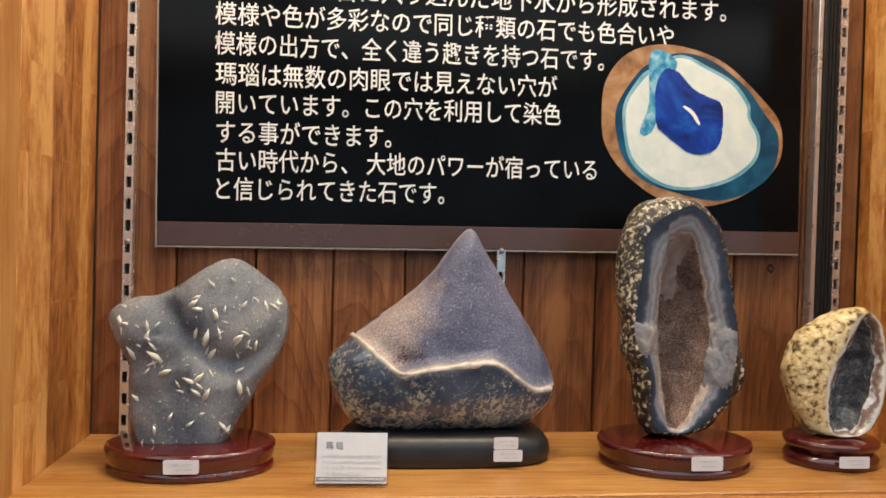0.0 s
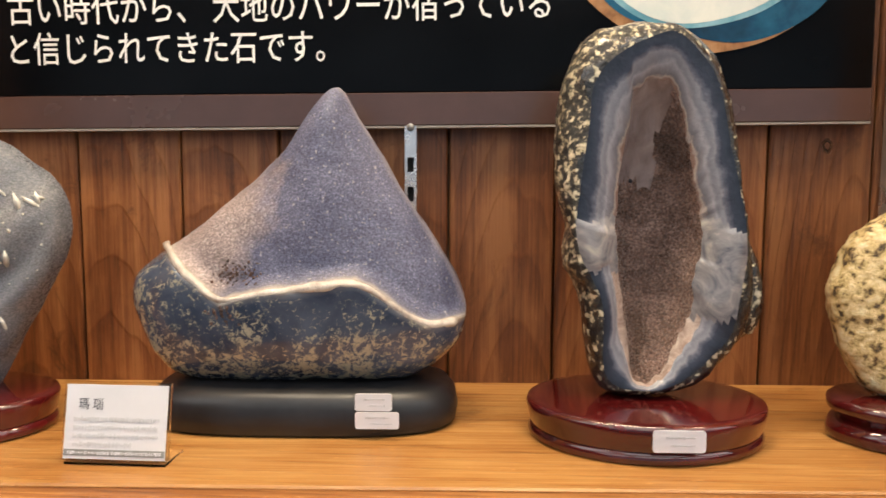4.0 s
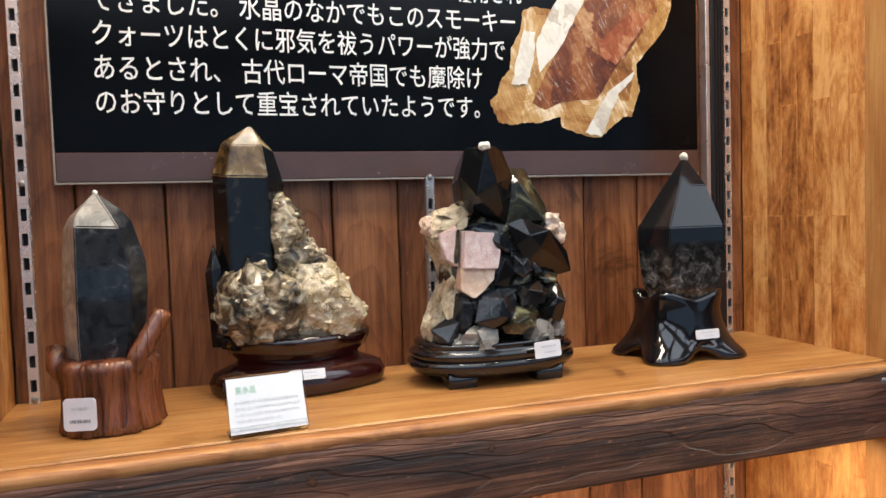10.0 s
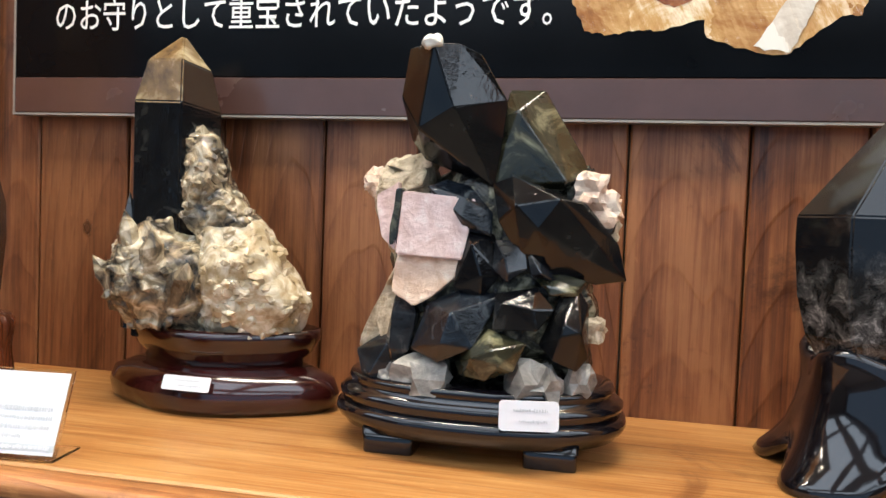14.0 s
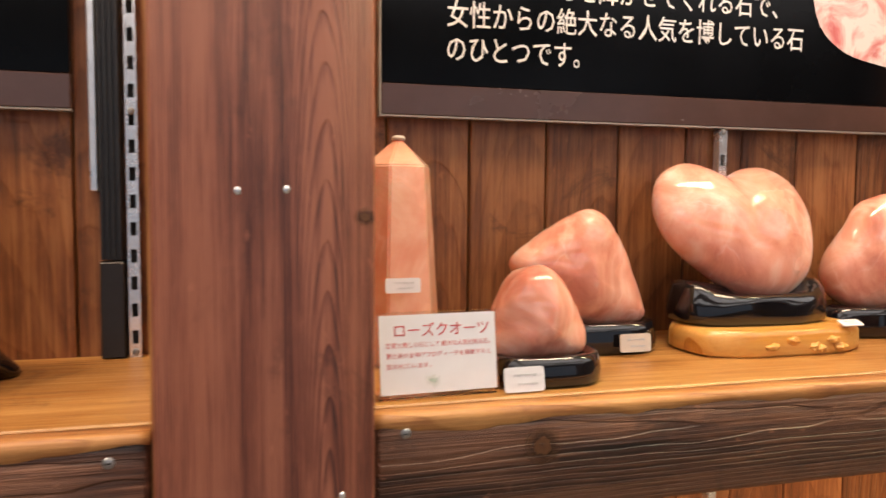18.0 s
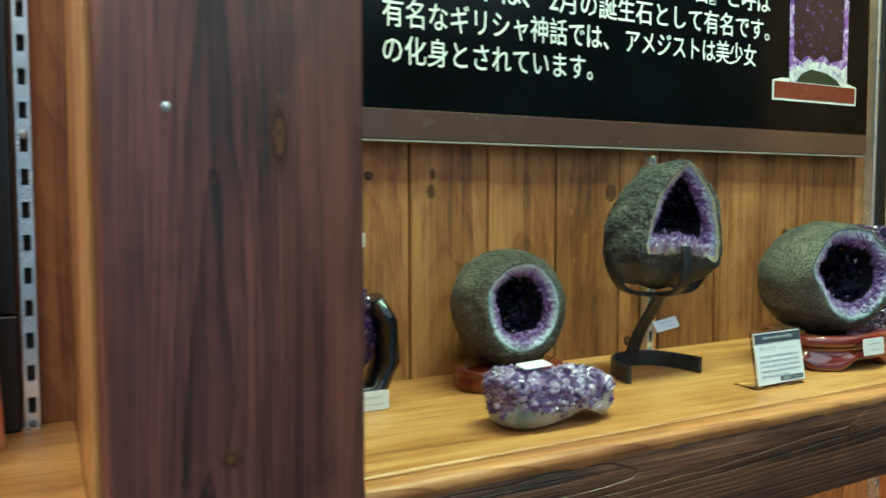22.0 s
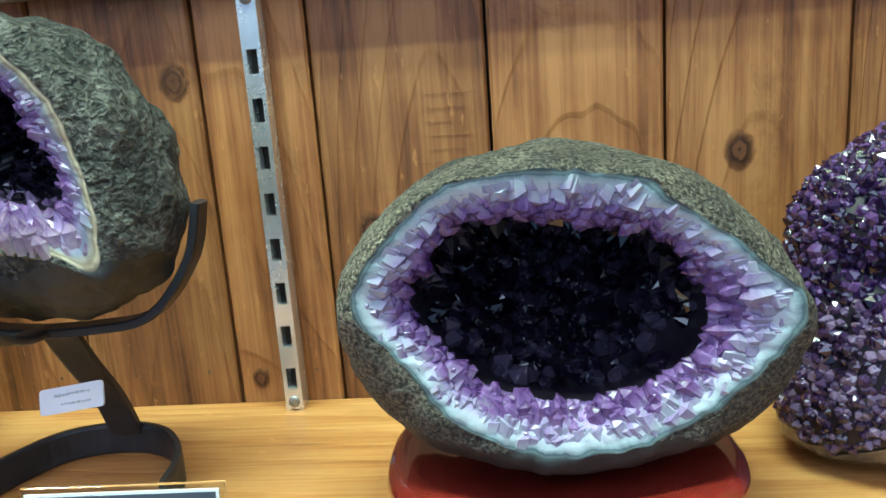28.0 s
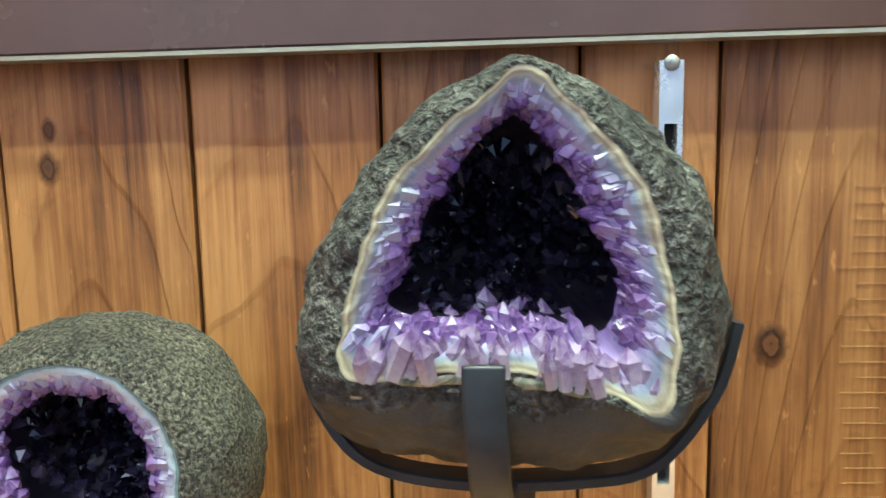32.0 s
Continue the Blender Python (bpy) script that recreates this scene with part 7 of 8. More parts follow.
# smoky quartz, clear and flawed low down
m, nt, b = base_mat("flawed_smoky_quartz", rough=0.07, coat=0.0, spec=0.4)
v = coords(nt)
zz = node(nt, "ShaderNodeSeparateXYZ", i_0=v).outputs[2]
flaw = ramp(nt, noise_tex(nt, v, 85.0, 6, 0.75, 0.5), [(0.46, (0.012, 0.011, 0.010)), (0.58, (0.085, 0.08, 0.074)), (0.72, (0.40, 0.38, 0.35))])
low = ramp(nt, calc(nt, "ADD", calc(nt, "MULTIPLY", zz, 11.0), calc(nt, "MULTIPLY", noise_tex(nt, v, 18.0, 3), 0.35)), [(0.50, (1, 1, 1)), (0.95, (0, 0, 0))])
nt.links.new(mix(nt, low, (0.006, 0.006, 0.007), flaw), b.inputs["Base Color"])
hex_point("large_smoky_quartz", (1.858, 0.906, SHELF_Z + 0.076), "large black polished smoky quartz point, clear near its base",
          [(-0.044, -0.044), (0.031, -0.047), (0.062, -0.006), (0.045, 0.042), (-0.030, 0.044), (-0.066, -0.010)],
          [(-0.004, 0.70, 0.0), (0.014, 0.86, 0.0), (0.040, 0.96, 0.0), (0.070, 1.0, 0.0), (0.089, 1.0, 0.0), (0.140, 0.50, 0.009)], (0.009, -0.002, 0.178), m, 0.0048)
price_tag(1.864, 0.8590, SHELF_Z + 0.033, 0.034, 0.0115, lean=10)

# ---- third bay: rose quartz ----
def ridged(x0, slope, cut):
    """Flattens the front of a stone into two broad planes that meet on a ridge."""
    def bend(v, s, side):
        if side <= 0:
            away = abs(v.x - x0 - slope * (v.z - 0.08))
            v.y += min(away, 0.05) * cut * (1 - s ** 3)
        return v
    return bend


def obelisk(name, at, label, w0, w1, h, tip, rz, material, cap=0.003):
    g = thing(name, *at, label, "obelisk", rz)
    bm = bmesh.new()
    lv = []
    for k, z in ((w0, 0.0), (w1, h - tip)):
        lv.append([bm.verts.new((k * math.cos(math.pi * i / 3), k * 0.92 * math.sin(math.pi * i / 3), z)) for i in range(6)])
    top = bm.verts.new((0.001, 0, h))
    for i in range(6):
        j = (i + 1) % 6
        bm.faces.new((lv[0][i], lv[0][j], lv[1][j], lv[1][i]))
        bm.faces.new((lv[1][i], lv[1][j], top))
    bm.faces.new(list(reversed(lv[0])))
    bmesh.ops.bevel(bm, geom=bm.edges[:], offset=0.0013, segments=2, affect="EDGES", clamp_overlap=True)
    part("shaft", bm, material, g, "", False)
    lump("tip_pad", g, PAPER_WARM, (0.001, 0, h - 0.002), (cap * 2.2, cap * 2.2, cap), 1, "clear plastic pad on the tip", 0.05)
    return g


obelisk("rose_obelisk", (2.257, 0.928, SHELF_Z + 0.0004), "pale pink rose quartz obelisk with six polished sides", 0.046, 0.033, 0.214, 0.028, 8, ROSE_PALE)
price_tag(2.2535, 0.8855, SHELF_Z + 0.077, 0.033, 0.0135, lean=4, rz=3)
obelisk("rose_obelisk", (3.052, 0.945, SHELF_Z + 0.0004), "pale pink rose quartz obelisk behind a small dome", 0.048, 0.038, 0.241, 0.030, 12, ROSE_PALE)
price_tag(3.068, 0.8985, SHELF_Z + 0.085, 0.034, 0.014, lean=3)

LOW = [(0.93, 0.0), (1.0, 0.003), (1.0, 0.010), (0.97, 0.017), (0.93, 0.021), (0.82, 0.022), (0.7, 0.018)]
stand("low_black_stand", 2.362, 0.833, "low glossy black carved stand", 0.053, 0.049, [(k, h * 1.2) for k, h in LOW], EBONY, rz=4, power=3.0, lobes=5, lobe=0.02)
stone("rose_pebble", (2.36, 0.832, SHELF_Z), "small polished pink rose quartz pebble with a leaning peak",
      [(0.0, 0.098), (0.014, 0.094), (0.028, 0.076), (0.042, 0.051), (0.046, 0.037), (0.040, 0.021), (0.012, 0.018), (-0.019, 0.018), (-0.046, 0.020), (-0.049, 0.034), (-0.040, 0.052), (-0.032, 0.075), (-0.018, 0.093)], 0.040, 0.036, ROSE, bumpy=0.003, freq=30.0, seed=1.0, warp=ridged(0.006, 0.1, 0.34))
price_tag(2.3305, 0.7815, SHELF_Z + 0.011, 0.035, 0.020, lean=10, rz=2, bars=2)
stand("low_black_stand", 2.474, 0.937, "low glossy black carved stand", 0.060, 0.045, [(k, h * 1.45) for k, h in LOW], EBONY, power=3.0, lobes=5, lobe=0.02)
stone("rose_peak", (2.455, 0.937, SHELF_Z), "polished pink rose quartz boulder with one rounded peak",
      grow([(-0.005, 0.146), (0.014, 0.142), (0.029, 0.123), (0.044, 0.089), (0.057, 0.054), (0.060, 0.038), (0.039, 0.029), (-0.011, 0.029), (-0.049, 0.036), (-0.068, 0.056), (-0.080, 0.084), (-0.080, 0.098), (-0.062, 0.113), (-0.034, 0.133)], 1.042, 0.0071, -0.007), 0.046, 0.042, ROSE, bumpy=0.003, freq=24.0, seed=5.0, warp=ridged(-0.006, -0.1, 0.28))
price_tag(2.490, 0.8845, SHELF_Z + 0.014, 0.034, 0.018, lean=6, material=PAPER_WARM)

s = thing("boxwood_slab", 2.651, 0.898, SHELF_Z, "yellow boxwood slab with knots under a black stand", "display stand")
vs, fs = lathe([(0.95, 0.0), (1.0, 0.003), (1.0, 0.020), (0.97, 0.026), (0.9, 0.027)], 0.101, 0.051, 84, power=3.4)
from_lists("slab", [Vector((v[0] * (1 + 0.03 * noise.noise(Vector((v[0] * 20, v[1] * 20, 0)))), v[1] * (1 + 0.05 * noise.noise(Vector((v[0] * 30, 5, 0)))) + jag(v, 0.0015, 40), v[2])) for v in vs], fs, BOXWOOD, s)
for k, (kx, kz) in enumerate(((-0.005, 0.018), (0.020, 0.011), (0.028, 0.009), (0.045, 0.017), (0.052, 0.010), (-0.03, 0.012))):
    lump("knot", s, BOXWOOD, (kx, -0.0500, kz - 0.002), (0.0075, 0.005, 0.0042), k, "", 0.5)
s = thing("heart_stand", 2.641, 0.915, SHELF_Z + 0.0272, "glossy black carved cradle stand", "display stand")
lv = []
for h, k in ((0.0, 0.92), (0.003, 0.98), (0.011, 1.0), (0.021, 0.985), (0.030, 0.955), (0.0355, 0.90), (0.036, 0.80), (0.031, 0.5), (0.028, 0.2)):
    lv.append([Vector((0.089 * k * math.copysign(abs(math.cos(a)) ** 0.7, math.cos(a)), 0.046 * k * math.copysign(abs(math.sin(a)) ** 0.7, math.sin(a)) + jag((math.cos(a), math.sin(a), h * 30), 0.0022, 2.2), h + (0.013 * math.cos(a) ** 4 - 0.004 if h > 0.025 else 0.0))) for a in [2 * math.pi * i / 96 for i in range(96)]])
from_lists("cradle", *rings_mesh(lv, True, True), EBONY, s)
def leaned(v, s, side):
    v.y += (v.z - 0.115) * 0.38
    return v


stone("rose_heart", (2.64, 0.932, SHELF_Z), "polished pink rose quartz heart lying in black cradle",
      grow([(-0.052, 0.195), (-0.024, 0.190), (-0.003, 0.180), (0.020, 0.190), (0.048, 0.191), (0.073, 0.175), (0.085, 0.145), (0.082, 0.113), (0.068, 0.083), (0.043, 0.064), (0.018, 0.057), (-0.016, 0.061), (-0.044, 0.077), (-0.071, 0.1), (-0.087, 0.121), (-0.093, 0.149), (-0.081, 0.18)], 1.065, 0.0034, -0.011), 0.046, 0.046, ROSE, power=2.0, seed=9.0, centre=(-0.004, 0.125), warp=leaned)
price_tag(2.720, 0.853, SHELF_Z + 0.0305, 0.026, 0.012, lean=70)
stand("low_black_stand", 2.868, 0.945, "long low glossy black carved stand", 0.108, 0.045, [(k, h * 1.6) for k, h in LOW], EBONY, power=3.0, lobes=7, lobe=0.012)
stone("rose_boulder", (2.86, 0.945, SHELF_Z), "broad polished pink rose quartz boulder with two humps",
      grow([(-0.023, 0.165), (0.0, 0.163), (0.023, 0.151), (0.050, 0.135), (0.075, 0.123), (0.096, 0.1), (0.104, 0.075), (0.094, 0.046), (0.072, 0.034), (0.001, 0.031), (-0.068, 0.038), (-0.095, 0.063), (-0.097, 0.084), (-0.079, 0.115), (-0.051, 0.152)], 1.052, 0.0145, -0.009), 0.050, 0.044, ROSE, bumpy=0.004, freq=26.0, seed=7.0, warp=ridged(0.0, -0.15, 0.38))
price_tag(2.950, 0.881, SHELF_Z + 0.0295, 0.035, 0.0135, lean=20, rz=12)
stand("low_black_stand", 3.012, 0.852, "low glossy black carved stand", 0.055, 0.043, LOW, EBONY, power=3.0, lobes=5, lobe=0.02)
stone("rose_dome", (3.015, 0.852, SHELF_Z), "small polished dome-shaped rose quartz",
      [(-0.007, 0.116), (0.015, 0.112), (0.033, 0.094), (0.045, 0.063), (0.048, 0.038), (0.042, 0.022), (0.003, 0.019), (-0.035, 0.022), (-0.044, 0.044), (-0.043, 0.072), (-0.035, 0.097), (-0.023, 0.11)], 0.036, 0.036, ROSE, bumpy=0.002, freq=25.0, seed=12.0)
price_tag(3.022, 0.8145, SHELF_Z + 0.044, 0.021, 0.009, lean=12, rz=6)
price_tag(3.024, 0.8065, SHELF_Z + 0.008, 0.034, 0.0135, lean=8, rz=4)
card = info_card(2.261, 0.783, 0.096, 0.062, 8, 3, ("ローズクオーツ", 0.012, 0.0455, 0.0118, 0.078), INK_RED, (0, 0.036, 0.008), "white card with red rose quartz writing", line_mat=INK_RED,
          body=(("恋愛と癒しの石として 絶大な人気を誇る石。", 0.005, 0.037, 0.0046, 0.086), ("愛と美の女神アフロディーテを象徴すると", 0.005, 0.029, 0.0046, 0.086), ("言われています。", 0.005, 0.021, 0.0046, 0.036)))
CLOVER, nt, b = base_mat("green_leaf_print", (0.42, 0.55, 0.42), 0.7)
away = calc(nt, "ADD", node(nt, "ShaderNodeVectorMath", operation="LENGTH", i_0=coords(nt, (80, 80, 80))).outputs["Value"], noise_tex(nt, coords(nt), 160.0, 3))
nt.links.new(ramp(nt, away, [(0.55, (0.55, 0.55, 0.55)), (1.35, (0, 0, 0))]), b.inputs["Alpha"])
leaf = from_lists("leaf_print", [(0.012 * math.cos(k * 0.3142), 0, 0.010 * math.sin(k * 0.3142)) for k in range(20)], [tuple(range(20))], CLOVER, card.children[0], "faint green printed leaf", False)
leaf.location = (-0.006, -0.0003, 0.014)
info_card(2.816, 0.806, 0.070, 0.054, 14, 2, ("紅水晶", 0.006, 0.0375, 0.0062, 0.015), INK, (5, 0.031, 0.0052), "white printed pink-crystal card with dark strips", header=0.009, footer=(0.02, 0.46, NAVY), line_mat=INK_BLUE)

# ---- fourth bay: amethyst ----
s = thing("ring_stand", 3.348, 0.945, SHELF_Z, "glossy black curved ring stand", "display stand")
from_lists("ring", *sweep([(-0.046, 0, 0.058), (-0.050, 0, 0.030), (-0.040, 0, 0.010), (0.0, 0, 0.008), (0.042, 0, 0.012), (0.055, 0, 0.040), (0.053, 0, 0.075), (0.040, 0, 0.094)], 0.0115, 16, 1.8), EBONY, s)
part("sole", box(-0.046, 0.050, -0.024, 0.024, 0.0, 0.009, 0.004, 3), EBONY, s)
g = thing("amethyst_branch", 3.350, 0.945, SHELF_Z, "branching amethyst with cream calcite on black ring stand", "crystal cluster")


def crystal_bed(g, verts, faces, rock, mat, count, size, pick, seed, label, pale=None, foot=None):
    rnd = random.Random(seed)
    me = from_lists("bed", verts, faces, rock, g, "rock bed")
    if foot:
        def at_foot(f):
            return foot[0](sum((verts[i] for i in f), Vector()) / len(f))
        from_lists("rock_foot", [Vector((v.x * 1.004, v.y - 0.0006, v.z)) for v in verts], [f for f in faces if at_foot(f)], foot[1], g, "polished grey-brown rock foot")
    pool = [p for p in me.data.polygons if p.area > 1e-9 and pick(p.center, p.normal)]
    wts = [p.area for p in pool]
    vs, fs, pvs, pfs = [], [], [], []
    for p in rnd.choices(pool, wts, k=count):
        ids = list(p.vertices)
        a, b2, c = (me.data.vertices[i].co for i in (ids[0], ids[1], ids[2]))
        u, w = rnd.random(), rnd.random()
        q = a.lerp(b2, u).lerp(c, w * 0.6)
        ax = p.normal + Vector((rnd.uniform(-0.55, 0.55), rnd.uniform(-0.55, 0.55), rnd.uniform(-0.35, 0.65)))
        r = size * rnd.uniform(0.35, 1.0) * (1 + 0.5 * noise.noise(q * 45))
        light = pale and pale[0](q + Vector((jag(q, 0.012, 50.0), 0, jag(q, 0.012, 50.0, 3.0))))
        add_crystal(*((pvs, pfs) if light else (vs, fs)), q - ax.normalized() * r * 0.6, ax, r, r * rnd.uniform(1.1, 1.8), rnd.uniform(0.45, 0.75), 6, rnd.random() * 3)
    tagged(from_lists("druse", vs, fs, mat, g, label, False), kind="stuff")
    if pale:
        tagged(from_lists("pale_druse", pvs, pfs, pale[1], g, pale[2], False), kind="stuff")


vs, fs = stone_shape([(-0.040, 0.128), (-0.020, 0.118), (0.0, 0.108), (0.012, 0.130), (0.024, 0.152), (0.030, 0.150), (0.024, 0.118), (0.038, 0.087), (0.040, 0.046), (0.024, 0.034), (0.0, 0.052), (-0.022, 0.050), (-0.036, 0.078)], 0.018, 0.018, n=56, rings=8, bumpy=0.003, freq=40.0, centre=(0.0, 0.085))
crystal_bed(g, vs, fs, VIOLET, VIOLET, 1100, 0.0022, lambda c, nn: nn.y < 0.2, 21, "dark violet crystals")
lump("calcite", g, CREAM, (-0.018, -0.018, 0.112), (0.020, 0.012, 0.012), 4, "cream calcite lump", 0.15, (0, 25, 0))
lump("white_arm", g, SPIKE, (0.024, -0.004, 0.143), (0.005, 0.006, 0.014), 4, "white crystal tip", 0.2, (0, 25, 0))
price_tag(3.377, 0.9175, SHELF_Z + 0.0095, 0.034, 0.017)

stand("thin_red_stand", 3.541, 0.948, "thin red lacquered oval stand", 0.060, 0.045, [(0.95, 0.0), (1.0, 0.002), (1.0, 0.010), (0.95, 0.013), (0.98, 0.016), (0.98, 0.020), (0.9, 0.022)], LACQUER_LIGHT)
geode("round_amethyst_geode", (3.535, 0.952, SHELF_Z), "round grey amethyst geode with small dark opening",
      grow([(0.001, 0.136), (0.027, 0.130), (0.049, 0.110), (0.060, 0.081), (0.054, 0.050), (0.034, 0.028), (0.002, 0.0205), (-0.029, 0.028), (-0.049, 0.055), (-0.056, 0.082), (-0.050, 0.108), (-0.03, 0.129)], 1.03, 0.0035, -0.0035),
      grow([(-0.001, 0.125), (0.019, 0.119), (0.035, 0.102), (0.040, 0.080), (0.031, 0.056), (0.013, 0.043), (-0.010, 0.041), (-0.031, 0.056), (-0.041, 0.080), (-0.040, 0.1), (-0.025, 0.118)], 1.03, 0.0035, -0.0035),
      grow([(-0.001, 0.113), (0.014, 0.110), (0.024, 0.094), (0.026, 0.075), (0.018, 0.060), (0.0, 0.054), (-0.018, 0.060), (-0.028, 0.079), (-0.029, 0.097), (-0.018, 0.109)], 1.03, 0.0035, -0.0035),
      0.036, 0.048, 0.040, ROCK, AGATE_PALE, CAVITY_SHADE, 74, 0.0080, 320, 0.0036, 0.0026, seed=31, early=0.04, ragged=0.10, dark_below=0.045)
price_tag(3.577, 0.903, SHELF_Z + 0.010, 0.024, 0.013, lean=8, rz=8)

g = thing("amethyst_slab", 3.497, 0.822, SHELF_Z, "low amethyst crystal slab on grey rock", "crystal cluster")
vs, fs = stone_shape([(-0.055, 0.042), (-0.03, 0.046), (0.0, 0.040), (0.030, 0.040), (0.058, 0.036), (0.060, 0.016), (0.050, 0.002), (0.028, 0.010), (0.0, 0.002), (-0.034, 0.0005), (-0.050, 0.005), (-0.053, 0.022)], 0.026, 0.026, n=72, rings=9, power=3.0, bumpy=0.003, freq=40.0, seed=2.0)
crystal_bed(g, vs, fs, CHIP, CHIP, 1100, 0.0042, lambda c, nn: c.z > 0.015 + jag(c, 0.008, 60.0), 22, "violet and white crystals", None, (lambda c: c.z < 0.018 + jag(c, 0.008, 60.0), TAN_ROCK))
s = price_tag(3.478, 0.815, SHELF_Z + 0.051, 0.030, 0.013, lean=80, rz=8)

s = thing("cradle_stand", 3.702, 0.905, SHELF_Z, "black painted iron cradle stand with looped foot", "display stand")
foot = [(-0.056, -0.018, 0.009), (-0.048, 0.012, 0.009), (-0.030, 0.036, 0.010), (0.0, 0.044, 0.010), (0.026, 0.034, 0.010), (0.042, 0.010, 0.009), (0.046, -0.016, 0.009)]


def strap(points, half_w, half_t, axis):
    """A flat bar along points, wide along the given axis."""
    pts, vs, fs = [Vector(p) for p in points], [], []
    dense = []
    for i in range(len(pts) - 1):
        a, b2, c, d = pts[max(i - 1, 0)], pts[i], pts[i + 1], pts[min(i + 2, len(pts) - 1)]
        for j in range(6):
            t = j / 6
            dense.append(0.5 * (2 * b2 + (c - a) * t + (2 * a - 5 * b2 + 4 * c - d) * t * t + (3 * b2 - a - 3 * c + d) * t ** 3))
    dense.append(pts[-1])
    ax = Vector(axis).normalized()
    for i, p in enumerate(dense):
        t = (dense[min(i + 1, len(dense) - 1)] - dense[max(i - 1, 0)]).normalized()
        nrm = t.cross(ax).normalized()
        for u, w in ((1, 0.7), (0.8, 1), (-0.8, 1), (-1, 0.7), (-1, -0.7), (-0.8, -1), (0.8, -1), (1, -0.7)):
            vs.append(p + ax * half_w * u + nrm * half_t * w)
    for i in range(len(dense) - 1):
        for j in range(8):
            fs.append((i * 8 + j, i * 8 + (j + 1) % 8, (i + 1) * 8 + (j + 1) % 8, (i + 1) * 8 + j))
    fs.append(tuple(reversed(range(8))))
    fs.append(tuple(range((len(dense) - 1) * 8, len(dense) * 8)))
    return vs, fs


from_lists("foot_strap", *strap(foot, 0.0085, 0.002, (0, 0, 1)), IRON, s, "", False)
from_lists("stem", *strap([(0.0, 0.042, 0.014), (0.0, 0.030, 0.040), (0.0, 0.012, 0.066), (0.0, -0.002, 0.088)], 0.0085, 0.002, (1, 0, 0)), IRON, s, "", False)
from_lists("cradle_arm", *strap([(-0.071, 0.0, 0.136), (-0.066, 0.0, 0.115), (-0.050, -0.002, 0.095), (-0.02, -0.004, 0.088), (0.02, -0.004, 0.088), (0.048, -0.002, 0.093), (0.068, 0.0, 0.117), (0.075, 0.0, 0.142)], 0.006, 0.0022, (0, 1, 0)), IRON, s, "", False)
from_lists("front_hook", *strap([(-0.004, 0.0, 0.0875), (-0.006, -0.022, 0.089), (-0.008, -0.040, 0.100), (-0.009, -0.046, 0.115), (-0.010, -0.0465, 0.130), (-0.010, -0.0450, 0.140)], 0.0062, 0.002, (1, 0, 0)), IRON, s, "", True)
g = geode("arched_amethyst_geode", (3.70, 0.903, SHELF_Z), "egg-shaped amethyst geode with triangular dark opening",
      grow([(0.004, 0.231), (-0.011, 0.227), (-0.028, 0.217), (-0.043, 0.202), (-0.058, 0.182), (-0.067, 0.165), (-0.071, 0.146), (-0.071, 0.130), (-0.066, 0.114), (-0.052, 0.101), (-0.032, 0.0955), (0.001, 0.0915), (0.030, 0.094), (0.050, 0.101), (0.065, 0.114), (0.073, 0.133), (0.073, 0.156), (0.070, 0.174), (0.061, 0.193), (0.048, 0.209), (0.031, 0.223), (0.017, 0.229)], 0.955, 0.0, 0.0063),
      grow([(0.003, 0.225), (-0.008, 0.217), (-0.022, 0.206), (-0.033, 0.195), (-0.041, 0.180), (-0.047, 0.164), (-0.051, 0.149), (-0.049, 0.133), (-0.017, 0.135), (-0.001, 0.135), (0.018, 0.131), (0.031, 0.128), (0.047, 0.121), (0.050, 0.147), (0.045, 0.177), (0.037, 0.194), (0.025, 0.209), (0.013, 0.220)], 0.978, 0.0, 0.0031),
      grow([(0.001, 0.213), (-0.008, 0.205), (-0.018, 0.194), (-0.026, 0.181), (-0.033, 0.166), (-0.037, 0.153), (-0.017, 0.150), (0.008, 0.150), (0.028, 0.145), (0.034, 0.158), (0.029, 0.174), (0.021, 0.190), (0.011, 0.205)], 0.978, 0.0, 0.0031),
      0.034, 0.045, 0.045, ROCK_CRAG, AGATE_TAN, CAVITY_SHADE, 150, 0.0064, 420, 0.0032, 0.0034, seed=33, early=0.10, dark_below=0.128, bare_below=0.1395)
BED = tooth_mat("pale_bed_crystal", (0.74, 0.68, 0.69), (0.54, 0.43, 0.57), (0.22, 0.11, 0.31), 0.16, 0.5)
rnd = random.Random(71)
for k in range(230):
    x = -0.0455 + 0.091 * ((k * 0.618) % 1.0)
    foot = float(np.interp(x, (-0.05, -0.01, 0.01, 0.03, 0.05), (0.137, 0.138, 0.136, 0.131, 0.124)))
    deep = rnd.random()
    vs, fs = [], []
    r = rnd.uniform(0.0016, 0.0042)
    add_crystal(vs, fs, (x, -0.0340 + 0.024 * deep, foot - 0.0050 + 0.0125 * deep), (rnd.uniform(-0.4, 0.4) - 3 * x, rnd.uniform(-0.45, 0.0), 1), r, r * rnd.uniform(1.6, 2.6) + (0.003 if deep > 0.25 else 0.007), rnd.uniform(0.25, 0.5), 6, rnd.random() * 3, rnd.uniform(0.75, 1.0), rnd.uniform(-0.5, 0.5))
    tooth = from_lists("bed_crystal", vs, fs, BED, g, "", False)
    root = tooth.data.uv_layers.new(name="root")
    for lp in tooth.data.loops:
        root.data[lp.index].uv = (0.5, (0.0, 0.65, 1.0)[lp.vertex_index // 6])
SEAM = stone_mat("green_grey_agate_seam", [(0.36, (0.05, 0.06, 0.04)), (0.48, (0.16, 0.17, 0.11)), (0.56, (0.30, 0.28, 0.20)), (0.68, (0.10, 0.11, 0.09))], 130.0, 0.25, coat=0.2)
